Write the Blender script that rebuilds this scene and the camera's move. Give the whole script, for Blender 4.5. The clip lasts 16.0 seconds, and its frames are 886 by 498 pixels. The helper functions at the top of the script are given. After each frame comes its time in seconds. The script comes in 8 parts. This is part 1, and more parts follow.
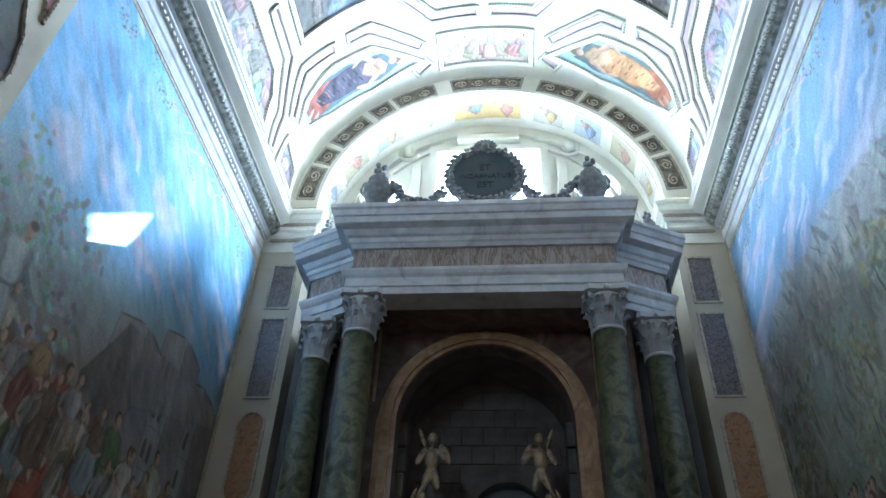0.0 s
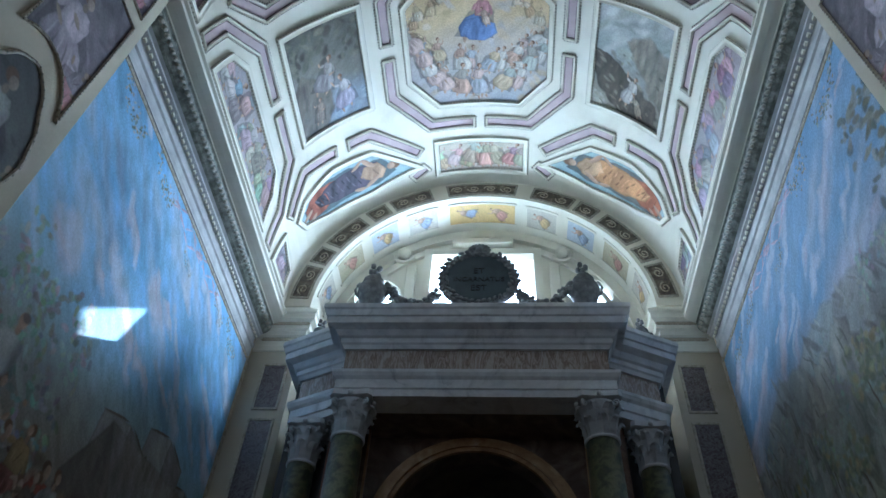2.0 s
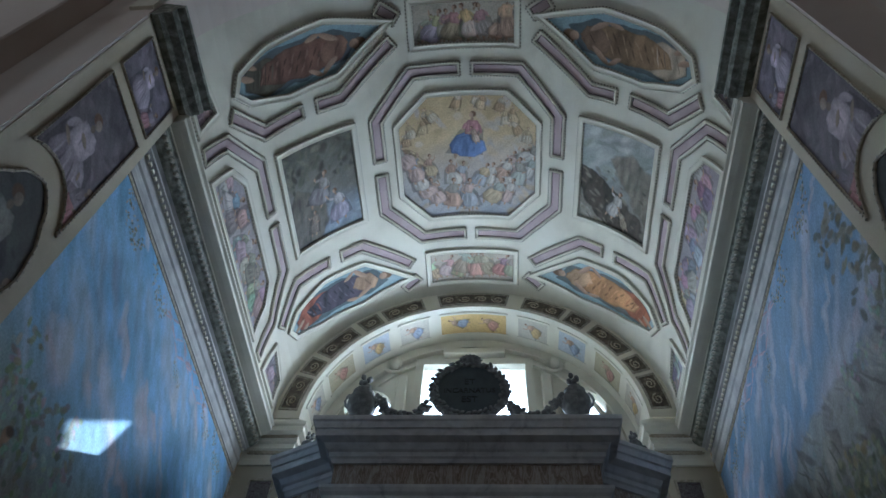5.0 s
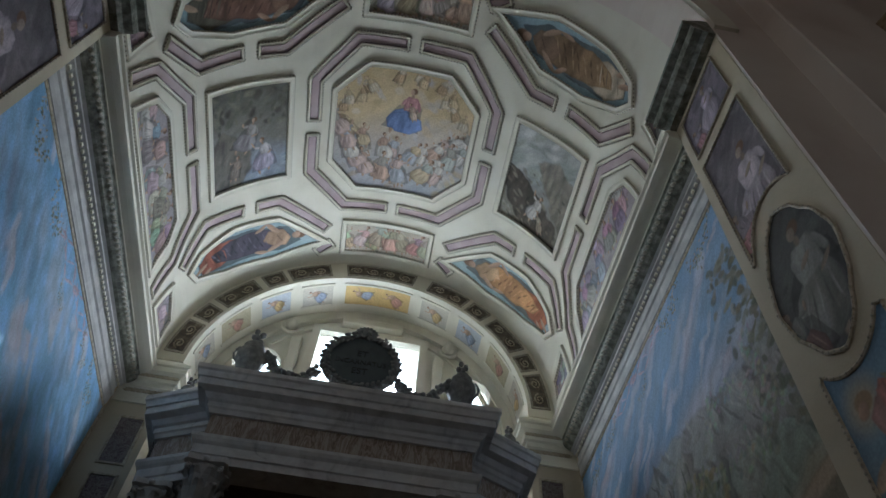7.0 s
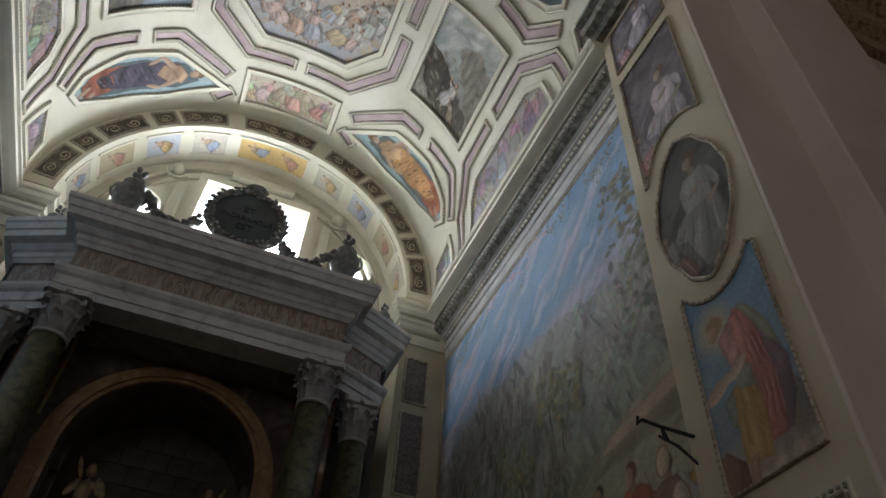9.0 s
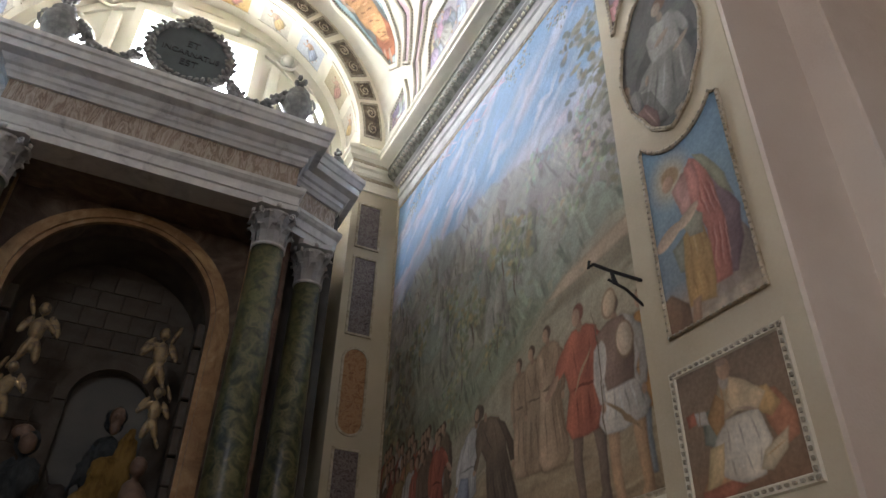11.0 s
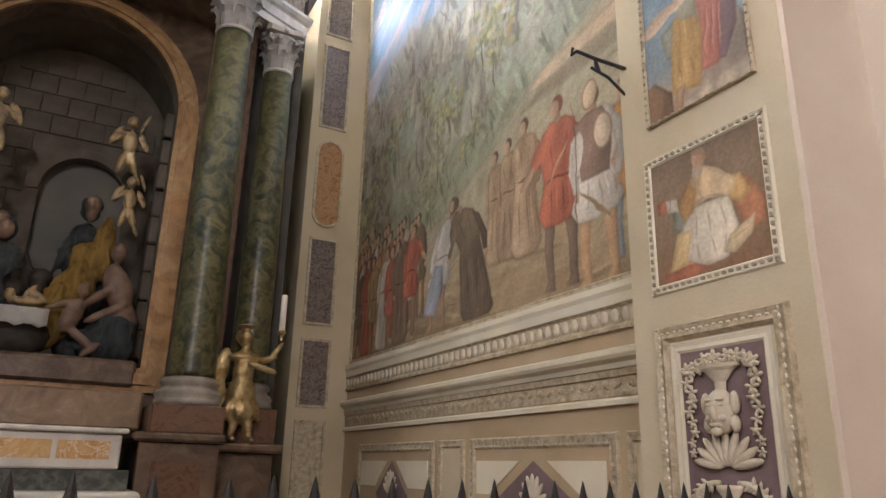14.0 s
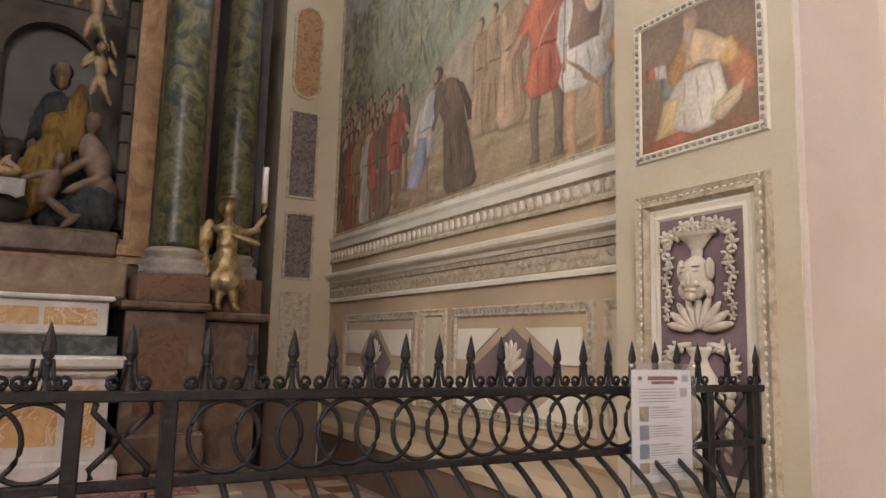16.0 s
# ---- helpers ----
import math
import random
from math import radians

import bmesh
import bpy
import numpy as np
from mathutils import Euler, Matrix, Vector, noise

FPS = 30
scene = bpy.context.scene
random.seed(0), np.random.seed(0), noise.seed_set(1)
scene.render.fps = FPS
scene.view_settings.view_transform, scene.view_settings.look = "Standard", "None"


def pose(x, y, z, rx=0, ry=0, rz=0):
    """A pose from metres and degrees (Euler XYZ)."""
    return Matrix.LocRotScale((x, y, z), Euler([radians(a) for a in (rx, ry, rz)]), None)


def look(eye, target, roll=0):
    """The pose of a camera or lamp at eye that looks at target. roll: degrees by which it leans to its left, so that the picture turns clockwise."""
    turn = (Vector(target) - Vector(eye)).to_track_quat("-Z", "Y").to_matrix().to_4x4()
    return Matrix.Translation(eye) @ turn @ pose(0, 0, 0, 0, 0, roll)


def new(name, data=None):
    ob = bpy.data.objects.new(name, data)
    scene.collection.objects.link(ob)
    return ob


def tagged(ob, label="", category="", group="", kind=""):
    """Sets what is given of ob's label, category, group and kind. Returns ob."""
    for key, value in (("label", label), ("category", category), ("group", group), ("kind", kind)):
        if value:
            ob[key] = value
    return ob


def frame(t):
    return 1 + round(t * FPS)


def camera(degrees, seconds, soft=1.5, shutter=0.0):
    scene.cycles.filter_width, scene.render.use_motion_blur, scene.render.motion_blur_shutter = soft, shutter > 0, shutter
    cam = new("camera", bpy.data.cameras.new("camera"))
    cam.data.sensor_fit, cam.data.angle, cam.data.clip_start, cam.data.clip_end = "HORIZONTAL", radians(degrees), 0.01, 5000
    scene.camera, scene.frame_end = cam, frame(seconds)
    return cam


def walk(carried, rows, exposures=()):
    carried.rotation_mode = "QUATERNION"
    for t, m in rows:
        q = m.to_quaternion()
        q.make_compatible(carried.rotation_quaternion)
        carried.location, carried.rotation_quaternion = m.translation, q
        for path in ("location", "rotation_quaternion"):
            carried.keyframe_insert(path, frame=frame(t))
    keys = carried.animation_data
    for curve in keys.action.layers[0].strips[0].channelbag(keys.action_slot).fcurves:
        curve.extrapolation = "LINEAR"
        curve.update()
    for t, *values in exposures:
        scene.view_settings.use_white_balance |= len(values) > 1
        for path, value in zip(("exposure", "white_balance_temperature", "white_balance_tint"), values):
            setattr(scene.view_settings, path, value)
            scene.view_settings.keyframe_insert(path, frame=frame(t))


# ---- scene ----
# ---------- camera ----------
cam = camera(64.1, 16.0)
PATH = [
    (0, 0.273, 0.000, 1.600, 6.48, 38.26, 2.79),
    (0.5, 0.275, -0.002, 1.595, 6.52, 40.34, 3.13),
    (1, 0.276, -0.007, 1.589, 6.52, 42.52, 3.41),
    (1.5, 0.276, -0.015, 1.581, 6.44, 44.50, 3.66),
    (2, 0.276, -0.025, 1.573, 6.47, 46.56, 4.17),
    (2.5, 0.279, -0.034, 1.565, 6.50, 48.44, 3.83),
    (3, 0.283, -0.042, 1.557, 6.65, 50.34, 4.31),
    (3.5, 0.291, -0.052, 1.548, 6.78, 52.15, 4.47),
    (4, 0.302, -0.066, 1.535, 6.88, 53.95, 4.52),
    (4.2, 0.305, -0.074, 1.531, 6.93, 54.61, 4.36),
    (6.3, 0.344, -0.164, 1.483, 3.87, 55.56, 6.90),
    (6.5, 0.346, -0.168, 1.480, 0.60, 55.04, 6.06),
    (7, 0.349, -0.168, 1.478, -5.11, 53.99, 5.36),
    (7.5, 0.349, -0.158, 1.483, -9.48, 52.78, 5.64),
    (8, 0.349, -0.142, 1.488, -13.82, 50.48, 5.04),
    (8.5, 0.345, -0.122, 1.496, -17.10, 47.92, 4.63),
    (9, 0.338, -0.101, 1.504, -19.36, 45.15, 4.23),
    (9.2, 0.335, -0.095, 1.502, -20.06, 44.07, 3.63),
    (11.5, 0.285, -0.020, 1.484, -26.19, 30.31, 1.59),
    (12, 0.283, -0.009, 1.472, -26.58, 27.64, 1.49),
    (12.5, 0.287, 0.002, 1.463, -27.02, 25.34, 1.42),
    (13, 0.295, 0.014, 1.457, -27.47, 22.93, 1.16),
    (13.5, 0.305, 0.024, 1.445, -27.70, 20.27, 1.43),
    (14, 0.319, 0.038, 1.437, -28.09, 17.33, 1.33),
    (14.5, 0.332, 0.049, 1.427, -28.20, 14.98, 1.30),
    (15, 0.343, 0.057, 1.411, -28.57, 11.98, 1.30),
    (15.5, 0.354, 0.061, 1.398, -28.79, 9.84, 1.38),
    (16, 0.361, 0.065, 1.382, -29.50, 7.68, 1.42),
]
EXPOSURES = [
    (0.0, 3.1, 4550, 2), (1.0, 2.5, 4550, 2), (2.0, 1.85, 4550, 2), (3.5, 1.5, 4700, 3), (4.2, 1.2, 4800, 4), (6.3, 0.8, 5150, 6), (8.0, 1.0, 5750, 8), (9.2, 1.5, 5950, 10),
    (11.3, 3.1, 6000, 14), (12.5, 3.85, 6200, 13), (14.0, 4.32, 6350, 15), (16.0, 4.6, 6280, 18),
]
walk(cam, [(t, pose(x, y, z, 90 + pitch, 0, yaw) @ pose(0, 0, 0, 0, 0, roll)) for t, x, y, z, yaw, pitch, roll in PATH], EXPOSURES)

# ---------- sky, sun, window light ----------
SUN_WAY = Vector((1.0, 1.44, 1.285)).normalized()          # from the chapel towards the sun
world = bpy.data.worlds.new("sky")
scene.world = world
world.use_nodes = True
wn = world.node_tree
sky = wn.nodes.new("ShaderNodeTexSky")
sky.sky_type = "NISHITA"
sky.sun_disc = False
sky.sun_elevation = math.asin(SUN_WAY.z)
sky.sun_rotation = math.atan2(SUN_WAY.x, SUN_WAY.y)
wn.links.new(sky.outputs[0], wn.nodes["Background"].inputs[0])
wn.nodes["Background"].inputs[1].default_value = 0.05


def lamp(name, kind, m, energy, color, **more):
    data = bpy.data.lights.new(name, kind)
    data.energy, data.color = energy, color
    for key, value in more.items():
        if key == "angle":
            data.angle = value
        elif key == "size":
            data.shape, data.size, data.size_y = "RECTANGLE", value[0], value[1]
    ob = new(name, data)
    ob.matrix_world = m
    return ob


lamp("sun", "SUN", look((9, 14, 14), (9 - SUN_WAY.x, 14 - SUN_WAY.y, 14 - SUN_WAY.z)), 5.0, (1.0, 0.95, 0.86), angle=radians(0.5))
# sky light in the lunette window; nave lamps are added fill at unseen openings
lamp("lunette_daylight", "AREA", look((0.2, 9.22, 9.6), (-1.5, 4.0, 6.2)), 62, (0.92, 0.92, 0.93), size=(1.6, 1.8))
lamp("nave_daylight", "AREA", look((-8.85, -2.2, 8.0), (3.4, 3.3, 2.6)), 23, (1.0, 0.91, 0.80), size=(1.6, 3.0))
lamp("nave_daylight", "AREA", look((-4.0, -8.85, 7.5), (1.0, 7.0, 3.2)), 19, (1.0, 0.92, 0.82), size=(1.6, 3.0))


# ---------- materials ----------
def material(name, stops, scale=4.0, rough=0.6, bump=0.15, metal=0.0, detail=8.0, warp=0.4, fine=60.0, stretch=(1, 1, 1), pieces=0.0, coat=0.0):
    """Two scales of noise through a colour ramp, with fine relief."""
    m = bpy.data.materials.new(name)
    m.use_nodes = True
    t = m.node_tree
    b = t.nodes["Principled BSDF"]
    co = t.nodes.new("ShaderNodeTexCoord")
    mp = t.nodes.new("ShaderNodeMapping")
    mp.inputs["Scale"].default_value = stretch
    t.links.new(co.outputs["Object"], mp.inputs[0])
    n1 = t.nodes.new("ShaderNodeTexNoise")
    n1.inputs["Scale"].default_value, n1.inputs["Detail"].default_value, n1.inputs["Distortion"].default_value = scale, detail, warp
    t.links.new(mp.outputs[0], n1.inputs["Vector"])
    n2 = t.nodes.new("ShaderNodeTexNoise")
    n2.inputs["Scale"].default_value, n2.inputs["Detail"].default_value = fine, 4.0
    t.links.new(mp.outputs[0], n2.inputs["Vector"])
    mix = t.nodes.new("ShaderNodeMath")
    mix.operation = "MULTIPLY_ADD"
    t.links.new(n2.outputs["Fac"], mix.inputs[0])
    mix.inputs[1].default_value = 0.22
    t.links.new(n1.outputs["Fac"], mix.inputs[2])
    value = mix
    if pieces:
        info = t.nodes.new("ShaderNodeObjectInfo")
        add = t.nodes.new("ShaderNodeMath")
        add.operation = "MULTIPLY_ADD"
        t.links.new(info.outputs["Random"], add.inputs[0])
        add.inputs[1].default_value = pieces
        t.links.new(mix.outputs[0], add.inputs[2])
        value = add
    ramp = t.nodes.new("ShaderNodeValToRGB")
    while len(ramp.color_ramp.elements) < len(stops):
        ramp.color_ramp.elements.new(0.5)
    for e, (p, c) in zip(ramp.color_ramp.elements, stops):
        e.position, e.color = p, (*c, 1)
    t.links.new(value.outputs[0], ramp.inputs[0])
    t.links.new(ramp.outputs[0], b.inputs["Base Color"])
    b.inputs["Roughness"].default_value, b.inputs["Metallic"].default_value = rough, metal
    if coat:
        b.inputs["Coat Weight"].default_value, b.inputs["Coat Roughness"].default_value = coat, 0.15
    if bump:
        bn = t.nodes.new("ShaderNodeBump")
        bn.inputs["Strength"].default_value, bn.inputs["Distance"].default_value = bump, 0.02
        t.links.new(n2.outputs["Fac"], bn.inputs["Height"])
        t.links.new(bn.outputs[0], b.inputs["Normal"])
    return m


STUCCO = material("stucco", [(0.3, (0.60, 0.56, 0.44)), (0.6, (0.74, 0.70, 0.57)), (0.9, (0.80, 0.77, 0.66))], 1.4, 0.75, 0.12)
WALL_CREAM = material("cream_wall", [(0.3, (0.45, 0.39, 0.27)), (0.6, (0.56, 0.49, 0.35)), (0.85, (0.61, 0.55, 0.42))], 1.1, 0.8, 0.1)
WALL_OCHRE = material("ochre_wall", [(0.3, (0.38, 0.29, 0.18)), (0.6, (0.47, 0.37, 0.24)), (0.85, (0.53, 0.43, 0.30))], 1.3, 0.8, 0.1)
PLASTER = material("nave_plaster", [(0.3, (0.60, 0.50, 0.42)), (0.55, (0.70, 0.61, 0.53)), (0.85, (0.76, 0.69, 0.61))], 1.0, 0.85, 0.1)
GILT_CREAM = material("aged_gilt_stucco", [(0.3, (0.20, 0.155, 0.095)), (0.5, (0.41, 0.345, 0.235)), (0.75, (0.58, 0.51, 0.385))], 18.0, 0.6, 0.4)
BEAD = material("bead_moulding", [(0.3, (0.17, 0.15, 0.11)), (0.55, (0.33, 0.30, 0.23)), (0.8, (0.48, 0.44, 0.35))], 22.0, 0.65, 0.4)
PINK = material("pink_channel", [(0.3, (0.40, 0.30, 0.30)), (0.6, (0.50, 0.39, 0.39)), (0.85, (0.57, 0.47, 0.46))], 2.5, 0.8, 0.08)
MAUVE = material("mauve_ground", [(0.3, (0.15, 0.105, 0.112)), (0.6, (0.21, 0.15, 0.158)), (0.85, (0.26, 0.195, 0.198))], 3.0, 0.8, 0.1)
CORNICE_GREEN = material("grey_green_moulding", [(0.3, (0.07, 0.07, 0.05)), (0.55, (0.17, 0.17, 0.13)), (0.8, (0.36, 0.36, 0.29))], 12.0, 0.6, 0.35)
LAVENDER = material("lavender_frieze", [(0.3, (0.36, 0.35, 0.34)), (0.6, (0.52, 0.51, 0.49)), (0.85, (0.64, 0.63, 0.59))], 5.0, 0.75, 0.15)
DARK_INLAY = material("dark_inlay", [(0.35, (0.05, 0.04, 0.03)), (0.5, (0.10, 0.08, 0.06)), (0.66, (0.16, 0.13, 0.09)), (0.8, (0.30, 0.26, 0.19))], 9.0, 0.7, 0.3)
MARBLE_WHITE = material("white_marble", [(0.3, (0.30, 0.29, 0.29)), (0.5, (0.56, 0.54, 0.52)), (0.8, (0.70, 0.68, 0.65))], 3.5, 0.32, 0.05, warp=1.6)
MARBLE_GREEN = material("green_marble", [(0.34, (0.010, 0.013, 0.008)), (0.47, (0.022, 0.028, 0.014)), (0.55, (0.05, 0.055, 0.024)), (0.62, (0.085, 0.085, 0.036)), (0.70, (0.14, 0.125, 0.058)), (0.8, (0.06, 0.062, 0.03))], 8.0, 0.36, 0.03, warp=0.7, fine=30, detail=7.0)
RED_MARBLE = material("red_brown_marble", [(0.3, (0.035, 0.015, 0.010)), (0.48, (0.095, 0.042, 0.026)), (0.6, (0.16, 0.085, 0.05)), (0.75, (0.10, 0.045, 0.03)), (0.9, (0.24, 0.15, 0.10))], 3.6, 0.3, 0.04, warp=2.2)
TAN_MARBLE = material("tan_marble", [(0.3, (0.11, 0.064, 0.038)), (0.5, (0.19, 0.12, 0.073)), (0.7, (0.26, 0.175, 0.11)), (0.9, (0.36, 0.27, 0.18))], 3.2, 0.32, 0.04, warp=1.8)
BASE_MARBLE = material("greyed_marble", [(0.3, (0.14, 0.125, 0.11)), (0.55, (0.27, 0.245, 0.215)), (0.85, (0.38, 0.35, 0.31))], 4.0, 0.4, 0.06, warp=1.5)
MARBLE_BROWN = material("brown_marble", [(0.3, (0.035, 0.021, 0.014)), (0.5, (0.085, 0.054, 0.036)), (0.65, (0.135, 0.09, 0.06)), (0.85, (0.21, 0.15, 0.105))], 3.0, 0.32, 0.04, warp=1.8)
MARBLE_OCHRE = material("ochre_marble", [(0.3, (0.15, 0.072, 0.03)), (0.5, (0.30, 0.165, 0.072)), (0.7, (0.42, 0.26, 0.12)), (0.9, (0.52, 0.39, 0.24))], 3.6, 0.3, 0.04, warp=1.8)
MARBLE_YELLOW = material("yellow_marble", [(0.3, (0.36, 0.17, 0.055)), (0.48, (0.52, 0.29, 0.10)), (0.55, (0.60, 0.37, 0.15)), (0.585, (0.74, 0.66, 0.52)), (0.62, (0.56, 0.33, 0.13)), (0.8, (0.66, 0.47, 0.24))], 4.0, 0.28, 0.03, warp=2.2)
ALABASTER = material("veined_alabaster", [(0.34, (0.17, 0.12, 0.09)), (0.43, (0.40, 0.32, 0.25)), (0.49, (0.20, 0.14, 0.10)), (0.56, (0.46, 0.38, 0.31)), (0.63, (0.24, 0.17, 0.125)), (0.70, (0.48, 0.41, 0.34)), (0.85, (0.30, 0.22, 0.17))], 2.4, 0.35, 0.03, warp=0.9, detail=2.0, fine=14.0, stretch=(3.4, 1, 0.8))
PURPLE_BRECCIA = material("purple_breccia", [(0.36, (0.05, 0.034, 0.034)), (0.50, (0.12, 0.086, 0.082)), (0.56, (0.19, 0.155, 0.14)), (0.61, (0.24, 0.21, 0.19)), (0.66, (0.11, 0.075, 0.072)), (0.8, (0.20, 0.16, 0.145))], 8.0, 0.4, 0.2, warp=2.0)
ORANGE_BRECCIA = material("orange_breccia", [(0.33, (0.16, 0.07, 0.03)), (0.5, (0.34, 0.17, 0.07)), (0.65, (0.45, 0.27, 0.13)), (0.8, (0.30, 0.15, 0.08))], 11.0, 0.4, 0.1, warp=1.5)
RECESS_SHADE_WALL = material("shaded_recess_wall", [(0.3, (0.035, 0.033, 0.03)), (0.7, (0.07, 0.066, 0.06))], 3.0, 0.7, 0.1)
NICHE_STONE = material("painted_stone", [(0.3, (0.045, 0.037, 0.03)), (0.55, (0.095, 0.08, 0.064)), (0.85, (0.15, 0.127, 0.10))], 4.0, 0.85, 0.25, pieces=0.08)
GOLD = material("worn_gold", [(0.3, (0.10, 0.062, 0.026)), (0.5, (0.31, 0.21, 0.082)), (0.62, (0.42, 0.33, 0.18)), (0.85, (0.56, 0.44, 0.22))], 12.0, 0.36, 0.25, metal=0.65)
BRONZE_SKIN = material("painted_flesh", [(0.3, (0.09, 0.052, 0.035)), (0.6, (0.20, 0.13, 0.09)), (0.85, (0.27, 0.185, 0.13))], 9.0, 0.5, 0.15)
GREY_STONE = material("grey_carved_stone", [(0.3, (0.09, 0.09, 0.09)), (0.6, (0.20, 0.20, 0.19)), (0.85, (0.32, 0.31, 0.29))], 12.0, 0.6, 0.3)
SLATE = material("slate_disc", [(0.3, (0.05, 0.065, 0.07)), (0.7, (0.09, 0.11, 0.115))], 5.0, 0.45, 0.06)
LETTER = material("dark_letters", [(0.3, (0.028, 0.032, 0.034)), (0.7, (0.045, 0.05, 0.052))], 8.0, 0.6, 0.0)
IRON = material("wrought_iron", [(0.3, (0.005, 0.005, 0.005)), (0.6, (0.010, 0.0095, 0.010)), (0.85, (0.022, 0.02, 0.018))], 25.0, 0.55, 0.25)
CARVED_WHITE = material("painted_relief", [(0.3, (0.42, 0.37, 0.28)), (0.6, (0.62, 0.56, 0.45)), (0.85, (0.72, 0.67, 0.57))], 10.0, 0.7, 0.2)
PAPER = material("printed_paper", [(0.3, (0.70, 0.68, 0.68)), (0.8, (0.80, 0.78, 0.78))], 3.0, 0.5, 0.0)
PLASTIC = material("clear_sleeve", [(0.3, (0.8, 0.8, 0.8)), (0.8, (0.85, 0.85, 0.85))], 3.0, 0.1, 0.0)
PLASTIC.node_tree.nodes["Principled BSDF"].inputs["Transmission Weight"].default_value = 0.95
PRINT_RED = material("print_dark_red", [(0.3, (0.12, 0.02, 0.02)), (0.7, (0.22, 0.05, 0.04))], 30.0, 0.5, 0.0)
PRINT_GREY = material("print_grey", [(0.3, (0.25, 0.24, 0.24)), (0.7, (0.42, 0.40, 0.40))], 90.0, 0.5, 0.0)
PRINT_BLUE = material("print_blue", [(0.3, (0.06, 0.09, 0.13)), (0.55, (0.16, 0.24, 0.34)), (0.8, (0.32, 0.26, 0.18))], 25.0, 0.5, 0.0)
PRINT_BROWN = material("print_brown", [(0.3, (0.12, 0.09, 0.06)), (0.6, (0.34, 0.26, 0.17)), (0.8, (0.5, 0.44, 0.34))], 25.0, 0.5, 0.0)
CANDLE = material("white_candle", [(0.3, (0.78, 0.76, 0.72)), (0.8, (0.86, 0.85, 0.82))], 4.0, 0.45, 0.05)
CLOTH_GREEN = material("dark_altar_stone", [(0.3, (0.015, 0.02, 0.02)), (0.55, (0.05, 0.06, 0.055)), (0.8, (0.14, 0.15, 0.14))], 14.0, 0.35, 0.05)
CARPET = material("patterned_red_carpet", [(0.33, (0.10, 0.02, 0.025)), (0.47, (0.28, 0.09, 0.09)), (0.55, (0.45, 0.28, 0.24)), (0.65, (0.20, 0.05, 0.06)), (0.8, (0.40, 0.22, 0.20))], 16.0, 0.95, 0.5, fine=120)
TILE_CREAM = material("cream_tile", [(0.3, (0.36, 0.27, 0.18)), (0.8, (0.52, 0.42, 0.30))], 5.0, 0.4, 0.06, pieces=0.2)
TILE_RED = material("red_tile", [(0.3, (0.13, 0.055, 0.03)), (0.8, (0.24, 0.11, 0.065))], 5.0, 0.4, 0.06, pieces=0.2)
FLOOR_STONE = material("floor_stone", [(0.3, (0.20, 0.15, 0.11)), (0.8, (0.34, 0.27, 0.21))], 3.0, 0.4, 0.08)
PLINTH = material("brown_plinth", [(0.3, (0.10, 0.065, 0.045)), (0.8, (0.17, 0.12, 0.085))], 3.0, 0.7, 0.1)
BROWN_GOLD = material("gilded_soffit", [(0.35, (0.07, 0.04, 0.02)), (0.5, (0.22, 0.14, 0.07)), (0.62, (0.42, 0.33, 0.20)), (0.8, (0.20, 0.13, 0.07))], 9.0, 0.6, 0.5)
CLOTH_WHITE = material("white_linen", [(0.3, (0.55, 0.54, 0.52)), (0.8, (0.75, 0.74, 0.72))], 12.0, 0.8, 0.3)
OCHRE_CLOTH = material("ochre_drapery", [(0.32, (0.06, 0.03, 0.006)), (0.48, (0.22, 0.125, 0.022)), (0.7, (0.36, 0.225, 0.05))], 7.0, 0.6, 1.2, warp=0.5, stretch=(2.2, 2.2, 0.5))
BLUE_CLOTH = material("dark_blue_drapery", [(0.32, (0.010, 0.015, 0.018)), (0.5, (0.035, 0.045, 0.052)), (0.75, (0.075, 0.09, 0.095))], 7.0, 0.65, 1.2, warp=0.5, stretch=(2.2, 2.2, 0.5))
DARK_HIDE = material("dark_brown_paint", [(0.3, (0.02, 0.016, 0.013)), (0.7, (0.05, 0.04, 0.033))], 8.0, 0.65, 0.2)
SILVER_PAINT = material("pale_flesh_and_gilding", [(0.35, (0.10, 0.07, 0.04)), (0.52, (0.26, 0.20, 0.14)), (0.65, (0.42, 0.31, 0.15)), (0.85, (0.34, 0.27, 0.20))], 14.0, 0.45, 0.15, metal=0.3)
GLASS = bpy.data.materials.new("window_glass")
GLASS.use_nodes = True
gb = GLASS.node_tree.nodes["Principled BSDF"]
gb.inputs["Transmission Weight"].default_value, gb.inputs["Roughness"].default_value, gb.inputs["IOR"].default_value = 1.0, 0.05, 1.2


# ---------- mesh helpers ----------
def thing(name, loc, label, category, group="", kind=""):
    ob = new(name)
    ob.empty_display_size = 0.1
    ob.location = loc
    return tagged(ob, label, category, group, kind)


def finish(bm, mat, smooth=False):
    me = bpy.data.meshes.new("mesh")
    bmesh.ops.recalc_face_normals(bm, faces=bm.faces)
    for f in bm.faces:
        f.smooth = smooth
    bm.to_mesh(me)
    bm.free()
    me.materials.append(mat)
    return me


def base(parent):
    p = Vector(parent.location)
    while parent.parent:
        parent = parent.parent
        p += Vector(parent.location)
    return p


def part(name, bm, mat, parent, label="", smooth=False):
    """Links a bmesh in world coordinates as one mesh object under a thing or a part."""
    bmesh.ops.translate(bm, verts=bm.verts, vec=-base(parent))
    ob = new(name, finish(bm, mat, smooth))
    ob.parent = parent
    return tagged(ob, label)


